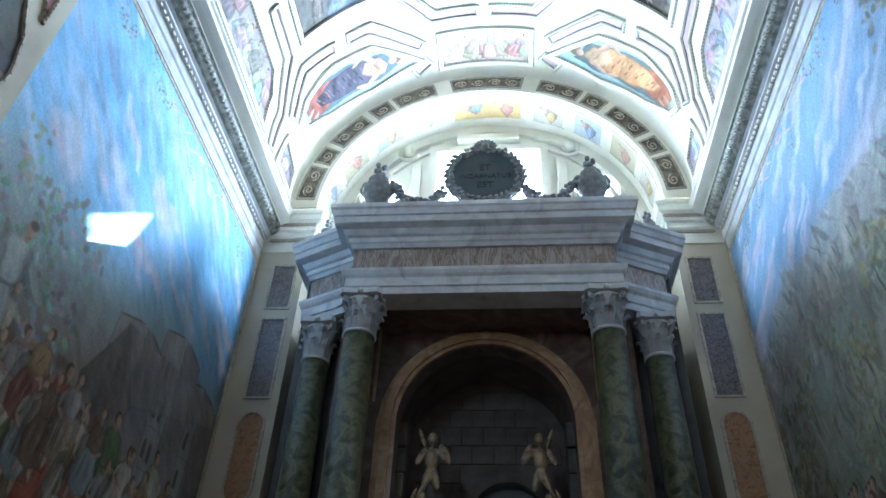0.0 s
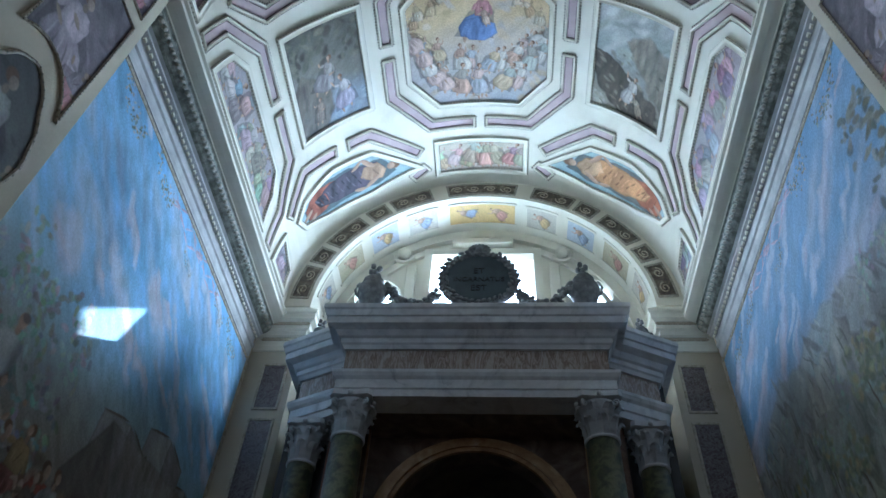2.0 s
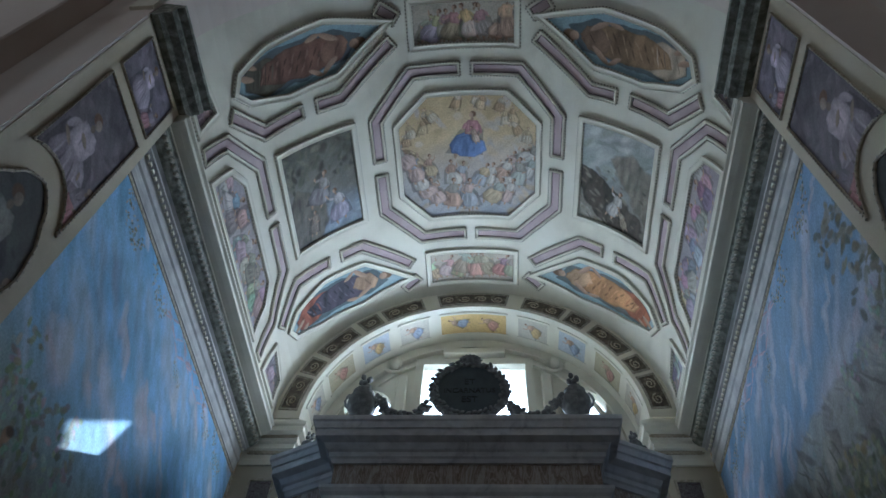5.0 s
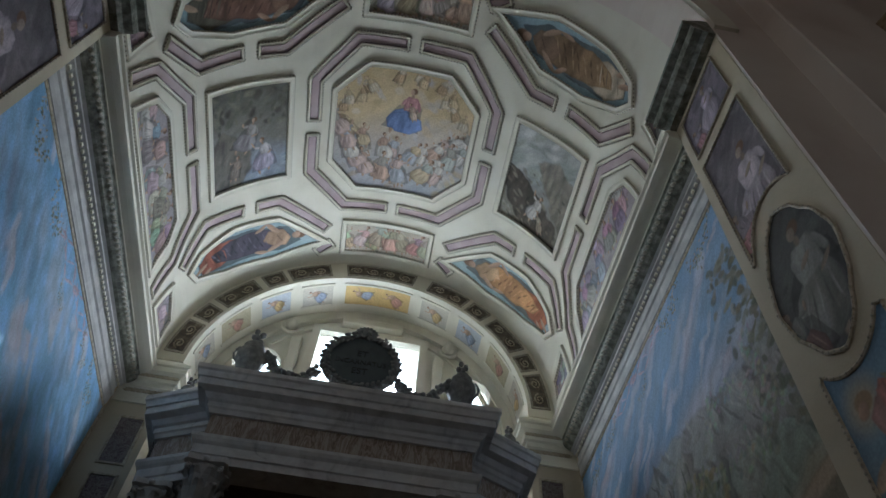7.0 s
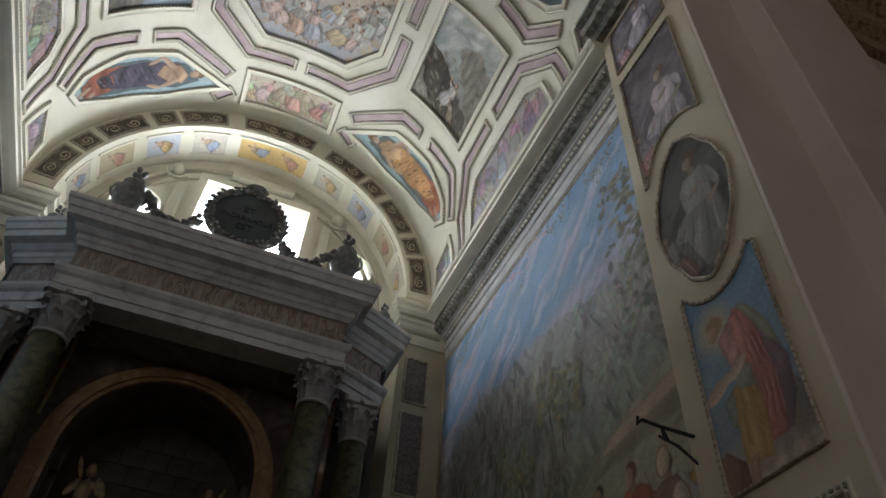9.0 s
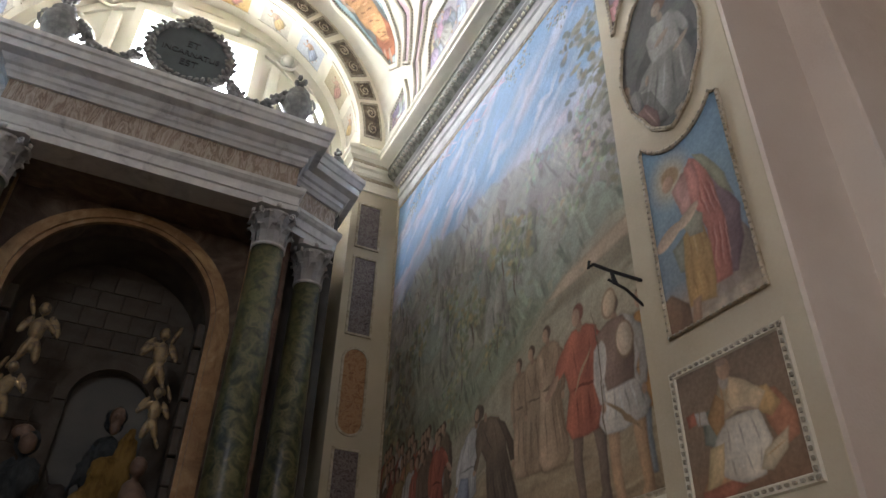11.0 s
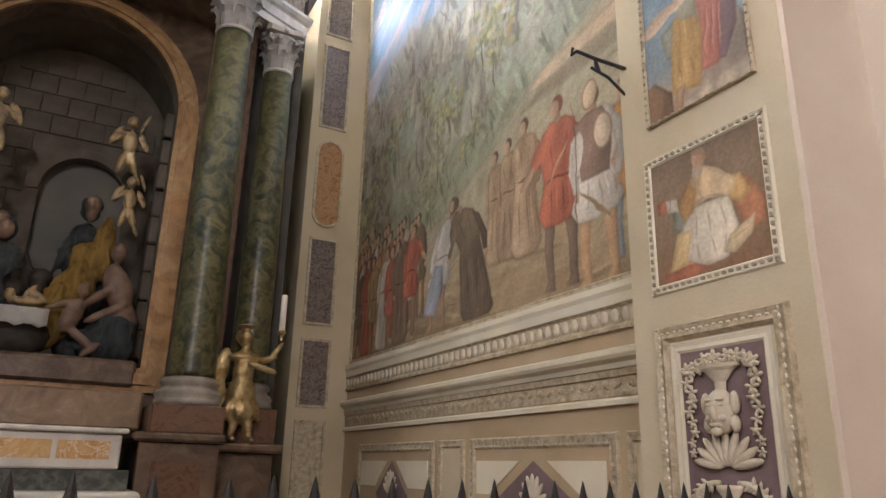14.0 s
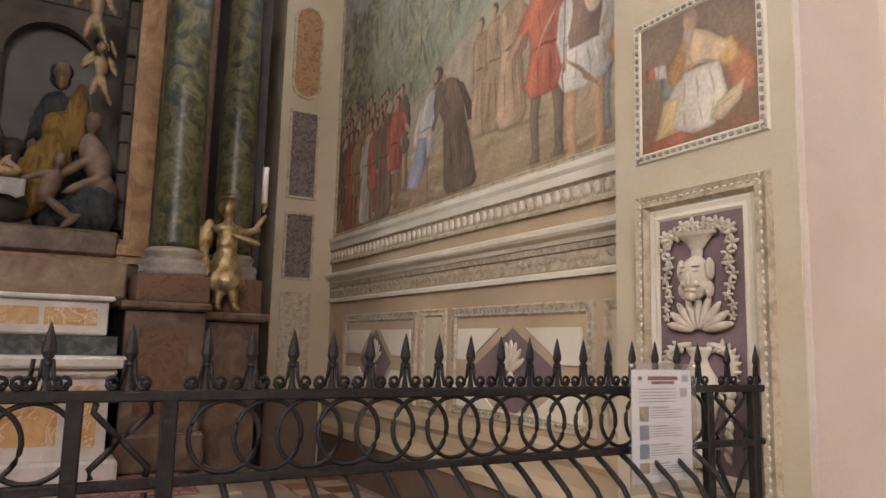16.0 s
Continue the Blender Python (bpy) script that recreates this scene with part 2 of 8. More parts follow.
def solid(name, bm, mat, label="", category="", kind="structure", group="", smooth=False):
    ob = new(name, finish(bm, mat, smooth))
    return tagged(ob, label, category, group, kind)


def B():
    return bmesh.new()


def box(bm, x0, x1, y0, y1, z0, z1):
    v = [bm.verts.new(p) for p in ((x0, y0, z0), (x1, y0, z0), (x1, y1, z0), (x0, y1, z0), (x0, y0, z1), (x1, y0, z1), (x1, y1, z1), (x0, y1, z1))]
    for f in ((0, 1, 2, 3), (4, 5, 6, 7), (0, 1, 5, 4), (1, 2, 6, 5), (2, 3, 7, 6), (3, 0, 4, 7)):
        bm.faces.new([v[i] for i in f])
    return bm


def bevelled(bm, width=0.01):
    bmesh.ops.bevel(bm, geom=[e for e in bm.edges], offset=width, segments=1, affect="EDGES")
    return bm


def lathe(bm, profile, c, seg=24, sx=1.0, sy=1.0):
    """A turned form: (radius, z) up an axis at c."""
    rings = []
    for r, z in profile:
        rings.append([bm.verts.new((c[0] + sx * r * math.cos(2 * math.pi * i / seg), c[1] + sy * r * math.sin(2 * math.pi * i / seg), c[2] + z)) for i in range(seg)])
    for a, b in zip(rings, rings[1:]):
        for i in range(seg):
            bm.faces.new((a[i], a[(i + 1) % seg], b[(i + 1) % seg], b[i]))
    bm.faces.new(rings[0])
    bm.faces.new(rings[-1])
    return bm


def prism(bm, poly, axis, a, b, holes=()):
    """A flat outline with holes, given in the other two axes, made solid from a to b along axis."""
    def place(u, v, w):
        return {"x": (w, u, v), "y": (u, w, v), "z": (u, v, w)}[axis]
    loops = [list(poly)] + [list(h) for h in holes]
    made, edges = [], []
    for loop in loops:
        vs = [bm.verts.new(place(u, v, a)) for u, v in loop]
        es = [bm.edges.new((vs[i], vs[(i + 1) % len(vs)])) for i in range(len(vs))]
        made += vs
        edges += es
    if len(loops) == 1:
        faces = [bm.faces.new(made)]
    else:
        got = bmesh.ops.triangle_fill(bm, use_beauty=True, use_dissolve=False, edges=edges)
        faces = [g for g in got["geom"] if isinstance(g, bmesh.types.BMFace)]
    ext = bmesh.ops.extrude_face_region(bm, geom=faces)
    bmesh.ops.translate(bm, verts=[g for g in ext["geom"] if isinstance(g, bmesh.types.BMVert)], vec=Vector(place(0, 0, b - a)))
    return bm


def arc(cu, cv, ru, rv, a0, a1, n):
    return [(cu + ru * math.cos(radians(a0 + (a1 - a0) * i / n)), cv + rv * math.sin(radians(a0 + (a1 - a0) * i / n))) for i in range(n + 1)]


def offset_path(path, d, closed=False):
    """A plan line moved by d to its right side, with mitred corners."""
    n = len(path)
    out = []
    for i, p in enumerate(path):
        p = Vector(p)
        prev = Vector(path[i - 1]) if (i or closed) else None
        nxt = Vector(path[(i + 1) % n]) if (i < n - 1 or closed) else None
        norms = []
        for a, b in ((prev, p), (p, nxt)):
            if a is not None and b is not None:
                t = (b - a).normalized()
                norms.append(Vector((t.y, -t.x)))
        if len(norms) == 2:
            m = (norms[0] + norms[1]).normalized()
            out.append(p + m * (d / max(0.25, m.dot(norms[0]))))
        else:
            out.append(p + norms[0] * d)
    return out


def run(bm, path, profile, closed=False):
    """A moulding: (projection, z) swept along a plan line."""
    rows = [[bm.verts.new((q.x, q.y, z)) for q in offset_path(path, d, closed)] for d, z in profile]
    n = len(path)
    for a, b in zip(rows, rows[1:] + [rows[0]]):
        for i in range(n if closed else n - 1):
            j = (i + 1) % n
            bm.faces.new((a[i], a[j], b[j], b[i]))
    if not closed:
        bm.faces.new([r[0] for r in rows])
        bm.faces.new([r[-1] for r in rows])
    return bm


def tube(bm, pts, r, seg=6, closed=False, taper=None):
    rings = []
    n = len(pts)
    for i, p in enumerate(pts):
        p = Vector(p)
        a = Vector(pts[i - 1]) if (i or closed) else p
        b = Vector(pts[(i + 1) % n]) if (i < n - 1 or closed) else p
        d = (b - a).normalized()
        up = Vector((0, 0, 1)) if abs(d.z) < 0.95 else Vector((1, 0, 0))
        s = d.cross(up).normalized()
        u = s.cross(d)
        rr = r if taper is None else r * taper[i]
        rings.append([bm.verts.new(p + (s * math.cos(2 * math.pi * k / seg) + u * math.sin(2 * math.pi * k / seg)) * rr) for k in range(seg)])
    pairs = list(zip(rings, rings[1:])) + ([(rings[-1], rings[0])] if closed else [])
    for a, b in pairs:
        for k in range(seg):
            bm.faces.new((a[k], a[(k + 1) % seg], b[(k + 1) % seg], b[k]))
    if not closed:
        bm.faces.new(rings[0])
        bm.faces.new(rings[-1])
    return bm


def ball(bm, c, r, sub=2, m=None):
    got = bmesh.ops.create_icosphere(bm, subdivisions=sub, radius=1.0)
    mat = Matrix.Translation(c) @ (m if m is not None else Matrix.Identity(4)) @ Matrix.Diagonal((*((r, r, r) if isinstance(r, (int, float)) else r), 1))
    bmesh.ops.transform(bm, matrix=mat, verts=got["verts"])
    return bm


def mirrored(bm):
    """The same form on the other side of the chapel."""
    b2 = bm.copy()
    bmesh.ops.scale(b2, vec=(-1, 1, 1), verts=b2.verts)
    return b2


# ---------- fresco painting: pigment laid by brush on a fine grid of points ----------
def lattice(seed, n=64):
    return np.random.RandomState(seed).rand(n, n)


def smooth_noise(u, v, scale, seed, octaves=3):
    """Soft noise about zero, by a lattice of random values."""
    total, amp, norm = 0.0, 1.0, 0.0
    for o in range(octaves):
        g = lattice(seed + 31 * o)
        x, y = u * scale * 2 ** o + 17.3, v * scale * 2 ** o + 5.1
        xi, yi = np.floor(x).astype(int), np.floor(y).astype(int)
        fx, fy = x - xi, y - yi
        fx, fy = fx * fx * (3 - 2 * fx), fy * fy * (3 - 2 * fy)
        a, b = g[xi % 64, yi % 64], g[(xi + 1) % 64, yi % 64]
        c, d = g[xi % 64, (yi + 1) % 64], g[(xi + 1) % 64, (yi + 1) % 64]
        total = total + amp * ((a * (1 - fx) + b * fx) * (1 - fy) + (c * (1 - fx) + d * fx) * fy)
        norm += amp
        amp *= 0.5
    return total / norm - 0.5


class Canvas:
    """A painted field in metres (u across, v up)."""

    def __init__(self, u0, u1, v0, v1, cell, seed):
        nu, nv = int((u1 - u0) / cell) + 2, int((v1 - v0) / cell) + 2
        self.us, self.vs = np.linspace(u0, u1, nu), np.linspace(v0, v1, nv)
        self.U, self.V = np.meshgrid(self.us, self.vs, indexing="ij")
        self.C = np.zeros((nu, nv, 3))
        self.size = max(u1 - u0, v1 - v0)
        k = 0.018 * min(1.0, self.size / 1.6) + 0.006
        self.wu, self.wv = smooth_noise(self.U, self.V, 5.0, seed, 3) * k * 3.2, smooth_noise(self.U, self.V, 5.0, seed + 7, 3) * k * 3.2
        fs = 9.0 if self.size > 2.5 else 15.0
        self.fold = smooth_noise(self.U + 0.12 * self.V, self.V * 0.28, fs, seed + 19, 2) * 2.0
        self.rng = random.Random(seed)
        self.seed = seed

    def bands(self, rows, sway, scale, low, high):
        """Bands of colour by height, ruffled."""
        t = (self.V - low) / (high - low) + sway * smooth_noise(self.U, self.V, scale, self.seed + 3, 5)
        ps = [r[0] for r in rows]
        for k in range(3):
            self.C[..., k] = np.interp(t, ps, [r[1][k] for r in rows])

    def dab(self, u, v, ru, rv, col, ang=0.0, soft=0.35, alpha=1.0, fold=0.0, turns=3.0, light=0.0, wob=1.0):
        m = max(ru, rv) * 1.15 + 0.12
        i0, i1 = np.searchsorted(self.us, u - m), np.searchsorted(self.us, u + m)
        j0, j1 = np.searchsorted(self.vs, v - m), np.searchsorted(self.vs, v + m)
        if i1 - i0 < 1 or j1 - j0 < 1:
            return
        s = (slice(i0, i1), slice(j0, j1))
        du, dv = self.U[s] + wob * self.wu[s] - u, self.V[s] + wob * self.wv[s] - v
        ca, sa = math.cos(ang), math.sin(ang)
        x, y = (du * ca + dv * sa) / ru, (-du * sa + dv * ca) / rv
        d = np.sqrt(x * x + y * y)
        a = np.clip((1 - d) / soft, 0, 1)
        a = (a * a * (3 - 2 * a) * alpha)[..., None]
        tone = 1 + fold * 1.5 * self.fold[s] + light * x
        self.C[s] = self.C[s] * (1 - a) + a * np.array(col) * np.clip(tone, 0.25, 2.0)[..., None]

    def limb(self, u0, v0, u1, v1, w, col, **more):
        self.dab((u0 + u1) / 2, (v0 + v1) / 2, w, math.hypot(u1 - u0, v1 - v0) / 2 + w * 0.6, col, math.atan2(-(u1 - u0), v1 - v0), **more)

    def scatter(self, n, box4, ru, rv, cols, alpha=0.6, ang=(0, 3.1), soft=0.7):
        for i in range(n):
            c = cols[i % len(cols)]
            k = self.rng.uniform(0.75, 1.25)
            self.dab(self.rng.uniform(*box4[:2]), self.rng.uniform(*box4[2:]), self.rng.uniform(*ru), self.rng.uniform(*rv), [q * k for q in c], self.rng.uniform(*ang), soft, alpha)

    def tree(self, u, v, h, cols, trunk):
        self.limb(u, v + 0.1 * h, u + 0.02, v + 0.7 * h, 0.008 + 0.010 * h, trunk, soft=0.6)
        for i in range(34):
            a, r = self.rng.uniform(0, 6.28), self.rng.uniform(0, 1) ** 0.6
            k = self.rng.uniform(0.7, 1.35)
            self.dab(u + 0.36 * h * r * math.cos(a), v + 0.70 * h + 0.34 * h * r * math.sin(a), self.rng.uniform(0.04, 0.09) * h + 0.01, self.rng.uniform(0.03, 0.06) * h + 0.01, [q * k for q in cols[i % len(cols)]], self.rng.uniform(0, 3), 0.7, 0.75)

    def draped(self, u, foot, h, w, col, skin, lean=0.0, long=True, arm=0, legs=(0.30, 0.20, 0.13), hair=(0.10, 0.07, 0.05)):
        """A plain robed shape with no features."""
        dark = [q * 0.45 for q in col]
        self.dab(u + 0.02, foot + 0.42 * h, 0.60 * w, 0.47 * h, [q * 0.5 for q in (0.22, 0.17, 0.11)], 0, 0.6, 0.55)
        self.dab(u + 0.35 * w, foot + 0.01, 0.7 * w, 0.035 * h, (0.10, 0.08, 0.05), 0, 0.9, 0.6)
        if not long:
            for s in (-1, 1):
                self.limb(u + s * 0.17 * w, foot + 0.01 * h, u + s * 0.13 * w, foot + 0.42 * h, 0.032 * h + 0.008, legs, soft=0.45, light=0.25)
                self.dab(u + s * 0.17 * w - 0.02, foot + 0.012 * h, 0.05 * h, 0.02 * h, legs, 0, 0.5)
        low = 0.02 if long else 0.30
        self.dab(u + lean * 0.3, foot + (low + 0.62) / 2 * h, 0.47 * w, (0.66 - low) / 2 * h, col, -lean * 0.4, 0.22, 1.0, 0.38, 3.4, -0.25)
        self.dab(u + lean * 0.3, foot + (low + 0.16) * h, 0.52 * w, 0.17 * h, col, 0, 0.22, 1.0, 0.42, 4.0, -0.25)
        self.dab(u + lean * 0.7, foot + 0.70 * h, 0.40 * w, 0.17 * h, [q * 1.1 for q in col], -lean, 0.25, 1.0, 0.25, 2.4, -0.3)
        self.dab(u + lean * 0.5, foot + 0.55 * h, 0.36 * w, 0.018 * h, dark, 0.1, 0.6, 0.8)
        for s in (-1, 1):
            if arm and s == (1 if arm > 0 else -1):
                self.limb(u + lean + s * 0.30 * w, foot + 0.76 * h, u + lean + s * 0.95 * w, foot + 0.62 * h, 0.045 * h, [q * 1.05 for q in col], soft=0.3, light=0.3)
                self.dab(u + lean + s * 1.0 * w, foot + 0.61 * h, 0.03 * h, 0.025 * h, skin, 0, 0.4)
            else:
                self.limb(u + lean * 0.8 + s * 0.36 * w, foot + 0.77 * h, u + lean * 0.5 + s * 0.30 * w, foot + 0.52 * h, 0.042 * h, [q * 0.9 for q in col], soft=0.35, light=0.3)
        self.dab(u + lean, foot + 0.875 * h, 0.028 * h, 0.04 * h, [q * 0.8 for q in skin], 0, 0.4)
        self.dab(u + lean, foot + 0.935 * h, 0.047 * h, 0.062 * h, skin, 0, 0.3, light=0.25, wob=0.3)
        self.dab(u + lean + 0.012 * h, foot + 0.965 * h, 0.050 * h, 0.042 * h, hair, 0, 0.5, 0.95, wob=0.3)

    def shape(self, pts, col, soft=0.014, alpha=1.0, fold=0.0, light=0.0, wob=0.35):
        """A filled outline with a crisp edge, shaded across and folded."""
        pu, pv = [q[0] for q in pts], [q[1] for q in pts]
        m = 0.06
        i0, i1 = np.searchsorted(self.us, min(pu) - m), np.searchsorted(self.us, max(pu) + m)
        j0, j1 = np.searchsorted(self.vs, min(pv) - m), np.searchsorted(self.vs, max(pv) + m)
        if i1 - i0 < 1 or j1 - j0 < 1:
            return
        s = (slice(i0, i1), slice(j0, j1))
        x, y = self.U[s] + wob * self.wu[s], self.V[s] + wob * self.wv[s]
        ins, dist = np.zeros(x.shape, bool), np.full(x.shape, 9.0)
        for (a0, b0), (a1, b1) in zip(pts, pts[1:] + pts[:1]):
            if b0 != b1:
                ins ^= ((b0 > y) != (b1 > y)) & (x < (a1 - a0) * (y - b0) / (b1 - b0) + a0)
            ex, ey = a1 - a0, b1 - b0
            t = np.clip(((x - a0) * ex + (y - b0) * ey) / (ex * ex + ey * ey + 1e-9), 0, 1)
            dist = np.minimum(dist, np.hypot(x - a0 - t * ex, y - b0 - t * ey))
        a = (np.clip(0.5 + np.where(ins, dist, -dist) / soft, 0, 1) * alpha)[..., None]
        tone = 1 + fold * 1.5 * self.fold[s] + light * (x - (min(pu) + max(pu)) / 2) / (max(pu) - min(pu)) * 2
        tone = tone * (0.72 + 0.28 * np.clip(dist / 0.03, 0, 1))
        self.C[s] = self.C[s] * (1 - a) + a * np.array(col) * np.clip(tone, 0.3, 1.8)[..., None]

    def standing(self, u, foot, h, col, skin=(0.42, 0.28, 0.19), lean=0.0, long=True, arms=(), legs=(0.26, 0.18, 0.12), hair=(0.11, 0.075, 0.05), wide=1.0, hood=False, belt=True):
        """A plain robed form with folds, sleeves and a featureless oval head."""
        def P(x, y):
            return (u + x * h * wide + lean * h * max(0.0, y - 0.25) ** 1.4, foot + y * h)
        dark, pale = [q * 0.42 for q in col], [min(0.62, q * 1.35) for q in col]
        self.dab(u - 0.22 * h, foot + 0.005, 0.24 * h, 0.03 * h, (0.17, 0.13, 0.08), 0, 0.9, 0.6)
        low = 0.03 if long else 0.33
        body = [P(-0.06, 0.865), P(-0.125, 0.82), P(-0.14, 0.66), P(-0.105, 0.56), P(-0.16, low + 0.05), P(-0.12, low), P(0.0, low - 0.012), P(0.13, low), P(0.165, low + 0.06), P(0.115, 0.56), P(0.145, 0.68), P(0.13, 0.815), P(0.06, 0.865)]
        if not long:
            for k in (-1, 1):
                self.shape([P(k * 0.075 - 0.045, 0.40), P(k * 0.075 + 0.045, 0.40), P(k * 0.085 + 0.035, 0.20), P(k * 0.085 + 0.022, 0.05), P(k * 0.085 + 0.05, 0.0), P(k * 0.085 - 0.035, 0.0), P(k * 0.085 - 0.03, 0.2)], legs, light=0.35)
        self.shape(body, [q * 0.25 for q in (0.3, 0.22, 0.15)], 0.05, 0.55)
        self.shape(body, col, 0.014, 1.0, 0.22, 0.28)
        for k in range(6):
            x = -0.12 + 0.046 * k
            a, b = P(x * 0.75, 0.55), P(x * 1.15, low + 0.02)
            self.limb(a[0], a[1], b[0], b[1], 0.009 * h + 0.003, dark if k % 2 == 0 else pale, soft=0.8, alpha=0.7, wob=0.8)
        for k in (-1, 1):
            a, b = P(0.07 * k, 0.83), P(0.02 * k, 0.58)
            self.limb(a[0], a[1], b[0], b[1], 0.008 * h + 0.003, dark, soft=0.8, alpha=0.55)
        if belt:
            a, b = P(-0.11, 0.555), P(0.115, 0.565)
            self.limb(a[0], a[1], b[0], b[1], 0.011 * h, dark, soft=0.5, alpha=0.9)
        done = [k for k, x, y in arms]
        for k in (-1, 1):
            if k not in done:
                self.shape([P(k * 0.10, 0.82), P(k * 0.165, 0.76), P(k * 0.185, 0.60), P(k * 0.15, 0.48), P(k * 0.11, 0.48), P(k * 0.125, 0.62)], [q * (1.12 if k > 0 else 0.72) for q in col], light=0.3)
                a = P(k * 0.13, 0.455)
                self.dab(a[0], a[1], 0.022 * h, 0.032 * h, skin, 0, 0.4, wob=0.3)
        for k, x, y in arms:
            a, e, b = P(k * 0.11, 0.79), P(k * 0.11 + (x - k * 0.11) * 0.5, 0.79 + (y - 0.79) * 0.62), P(x, y)
            self.limb(a[0], a[1], e[0], e[1], 0.048 * h, [q * 1.1 for q in col], soft=0.22, light=0.35, wob=0.4)
            self.limb(e[0], e[1], b[0], b[1], 0.032 * h, skin if not long else [q * 1.1 for q in col], soft=0.25, light=0.35, wob=0.4)
            self.dab(b[0], b[1], 0.028 * h, 0.024 * h, skin, 0, 0.4, wob=0.3)
        n, c = P(0, 0.875), P(0.01 + lean * 0.1, 0.935)
        self.dab(n[0], n[1], 0.030 * h, 0.04 * h, [q * 0.72 for q in skin], 0, 0.3, wob=0.2)
        if hood:
            self.dab(c[0], c[1], 0.072 * h, 0.078 * h, [q * 0.8 for q in col], 0, 0.25, wob=0.2)
            self.dab(c[0] + 0.02 * h, c[1], 0.040 * h, 0.052 * h, skin, 0, 0.3, light=0.3, wob=0.2)
        else:
            self.dab(c[0] - 0.008 * h, c[1] + 0.012 * h, 0.055 * h, 0.062 * h, hair, 0, 0.25, wob=0.2)
            self.dab(c[0] + 0.012 * h, c[1] - 0.006 * h, 0.040 * h, 0.056 * h, skin, 0, 0.25, light=0.3, wob=0.2)

    def form(self, u, v, h, col, second, ang=0.0, skin=(0.44, 0.30, 0.21), hair=(0.17, 0.10, 0.06), seat=0.0, reach=(0.3, 0.72), flip=1):
        """A small plain draped form at any tilt: robe with folds, bodice, limbs, featureless head."""
        ca, sa = math.cos(ang), math.sin(ang)

        def P(x, y):
            x = x * flip
            return (u + h * (x * ca - y * sa), v + h * (x * sa + y * ca))

        def poly(pts, c, **more):
            self.shape([P(*q) for q in pts], c, 0.010 * max(0.6, h), more.get("alpha", 1.0), more.get("fold", 0.25), more.get("light", 0.3), 0.6)

        def line(a, b, w, c, alpha=1.0, soft=0.35):
            a, b = P(*a), P(*b)
            self.limb(a[0], a[1], b[0], b[1], w * h, c, soft=soft, alpha=alpha, light=0.25, wob=0.5)

        dark, pale = [q * 0.38 for q in col], [min(0.75, q * 1.45 + 0.04) for q in col]
        j = self.rng.uniform
        poly([(-0.26, 0.0), (-0.24, 0.55), (0, 0.75), (0.26, 0.5), (0.30 + seat, 0.0)], [q * 0.5 for q in dark], alpha=0.5)
        line((-0.04, 0.12), (-0.10 + 0.5 * seat, -0.12), 0.045, skin)
        line((0.10 + seat, 0.12), (0.14 + 0.7 * seat, -0.14), 0.042, [q * 0.85 for q in skin])
        poly([(-0.14, 0.48), (-0.20 + j(-0.04, 0.02), 0.25), (-0.16, 0.02), (0.0, -0.04), (0.16 + seat, 0.0), (0.22 + seat, 0.2), (0.16 + 0.6 * seat, 0.40), (0.10, 0.5)], col)
        for k in range(5):
            x = -0.13 + 0.065 * k
            line((x * 0.8, 0.44), (x + seat * (k / 4) + j(-0.03, 0.03), 0.04), 0.016, dark if k % 2 else pale, 0.75, 0.8)
        poly([(-0.10, 0.74), (-0.15, 0.66), (-0.13, 0.44), (0.12, 0.44), (0.15, 0.66), (0.09, 0.75)], second)
        line((-0.05, 0.70), (0.02, 0.48), 0.014, [q * 0.4 for q in second], 0.7, 0.8)
        line((0.08, 0.70), (0.05, 0.48), 0.012, [min(0.75, q * 1.4) for q in second], 0.7, 0.8)
        line((0.13, 0.68), (0.5 * (0.13 + reach[0]) + 0.03, 0.5 * (0.62 + reach[1]) - 0.05), 0.042, second)
        line((0.5 * (0.13 + reach[0]) + 0.03, 0.5 * (0.62 + reach[1]) - 0.05), reach, 0.032, skin)
        line((-0.14, 0.67), (-0.20, 0.48), 0.040, [q * 0.8 for q in second])
        line((-0.20, 0.48), (-0.06, 0.40), 0.030, [q * 0.9 for q in skin])
        n, c, g = P(0.0, 0.77), P(0.02, 0.86), P(-0.015, 0.885)
        self.dab(n[0], n[1], 0.035 * h, 0.05 * h, [q * 0.7 for q in skin], ang, 0.3, wob=0.2)
        self.dab(g[0], g[1], 0.072 * h, 0.076 * h, hair, ang, 0.3, wob=0.2)
        self.dab(c[0], c[1], 0.050 * h, 0.066 * h, skin, ang, 0.3, light=0.3, wob=0.2)

    def grain(self, amount=0.10):
        """Brush hatching and worn patches over all."""
        a = smooth_noise(self.U * 0.7 + self.V * 0.7, self.V * 0.25 - self.U * 0.25, 16.0, self.seed + 11, 3)
        b = smooth_noise(self.U, self.V, 1.3, self.seed + 13, 4)
        self.C = np.clip(self.C * (1 + amount * 4.0 * a + amount * 3.0 * b)[..., None], 0.004, 0.9)

    def mesh(self, place, inside=None):
        nu, nv = len(self.us), len(self.vs)
        co = [place(u, v) for u in self.us for v in self.vs]
        faces = []
        for i in range(nu - 1):
            for j in range(nv - 1):
                if inside is None or inside((self.us[i] + self.us[i + 1]) / 2, (self.vs[j] + self.vs[j + 1]) / 2):
                    k = i * nv + j
                    faces.append((k, k + nv, k + nv + 1, k + 1))
        me = bpy.data.meshes.new("painted_field")
        me.from_pydata(co, [], faces)
        att = me.color_attributes.new("pigment", "FLOAT_COLOR", "POINT")
        att.data.foreach_set("color", np.concatenate([self.C.reshape(-1, 3), np.ones((nu * nv, 1))], axis=1).astype(np.float32).ravel())
        me.materials.append(FRESCO)
        return me


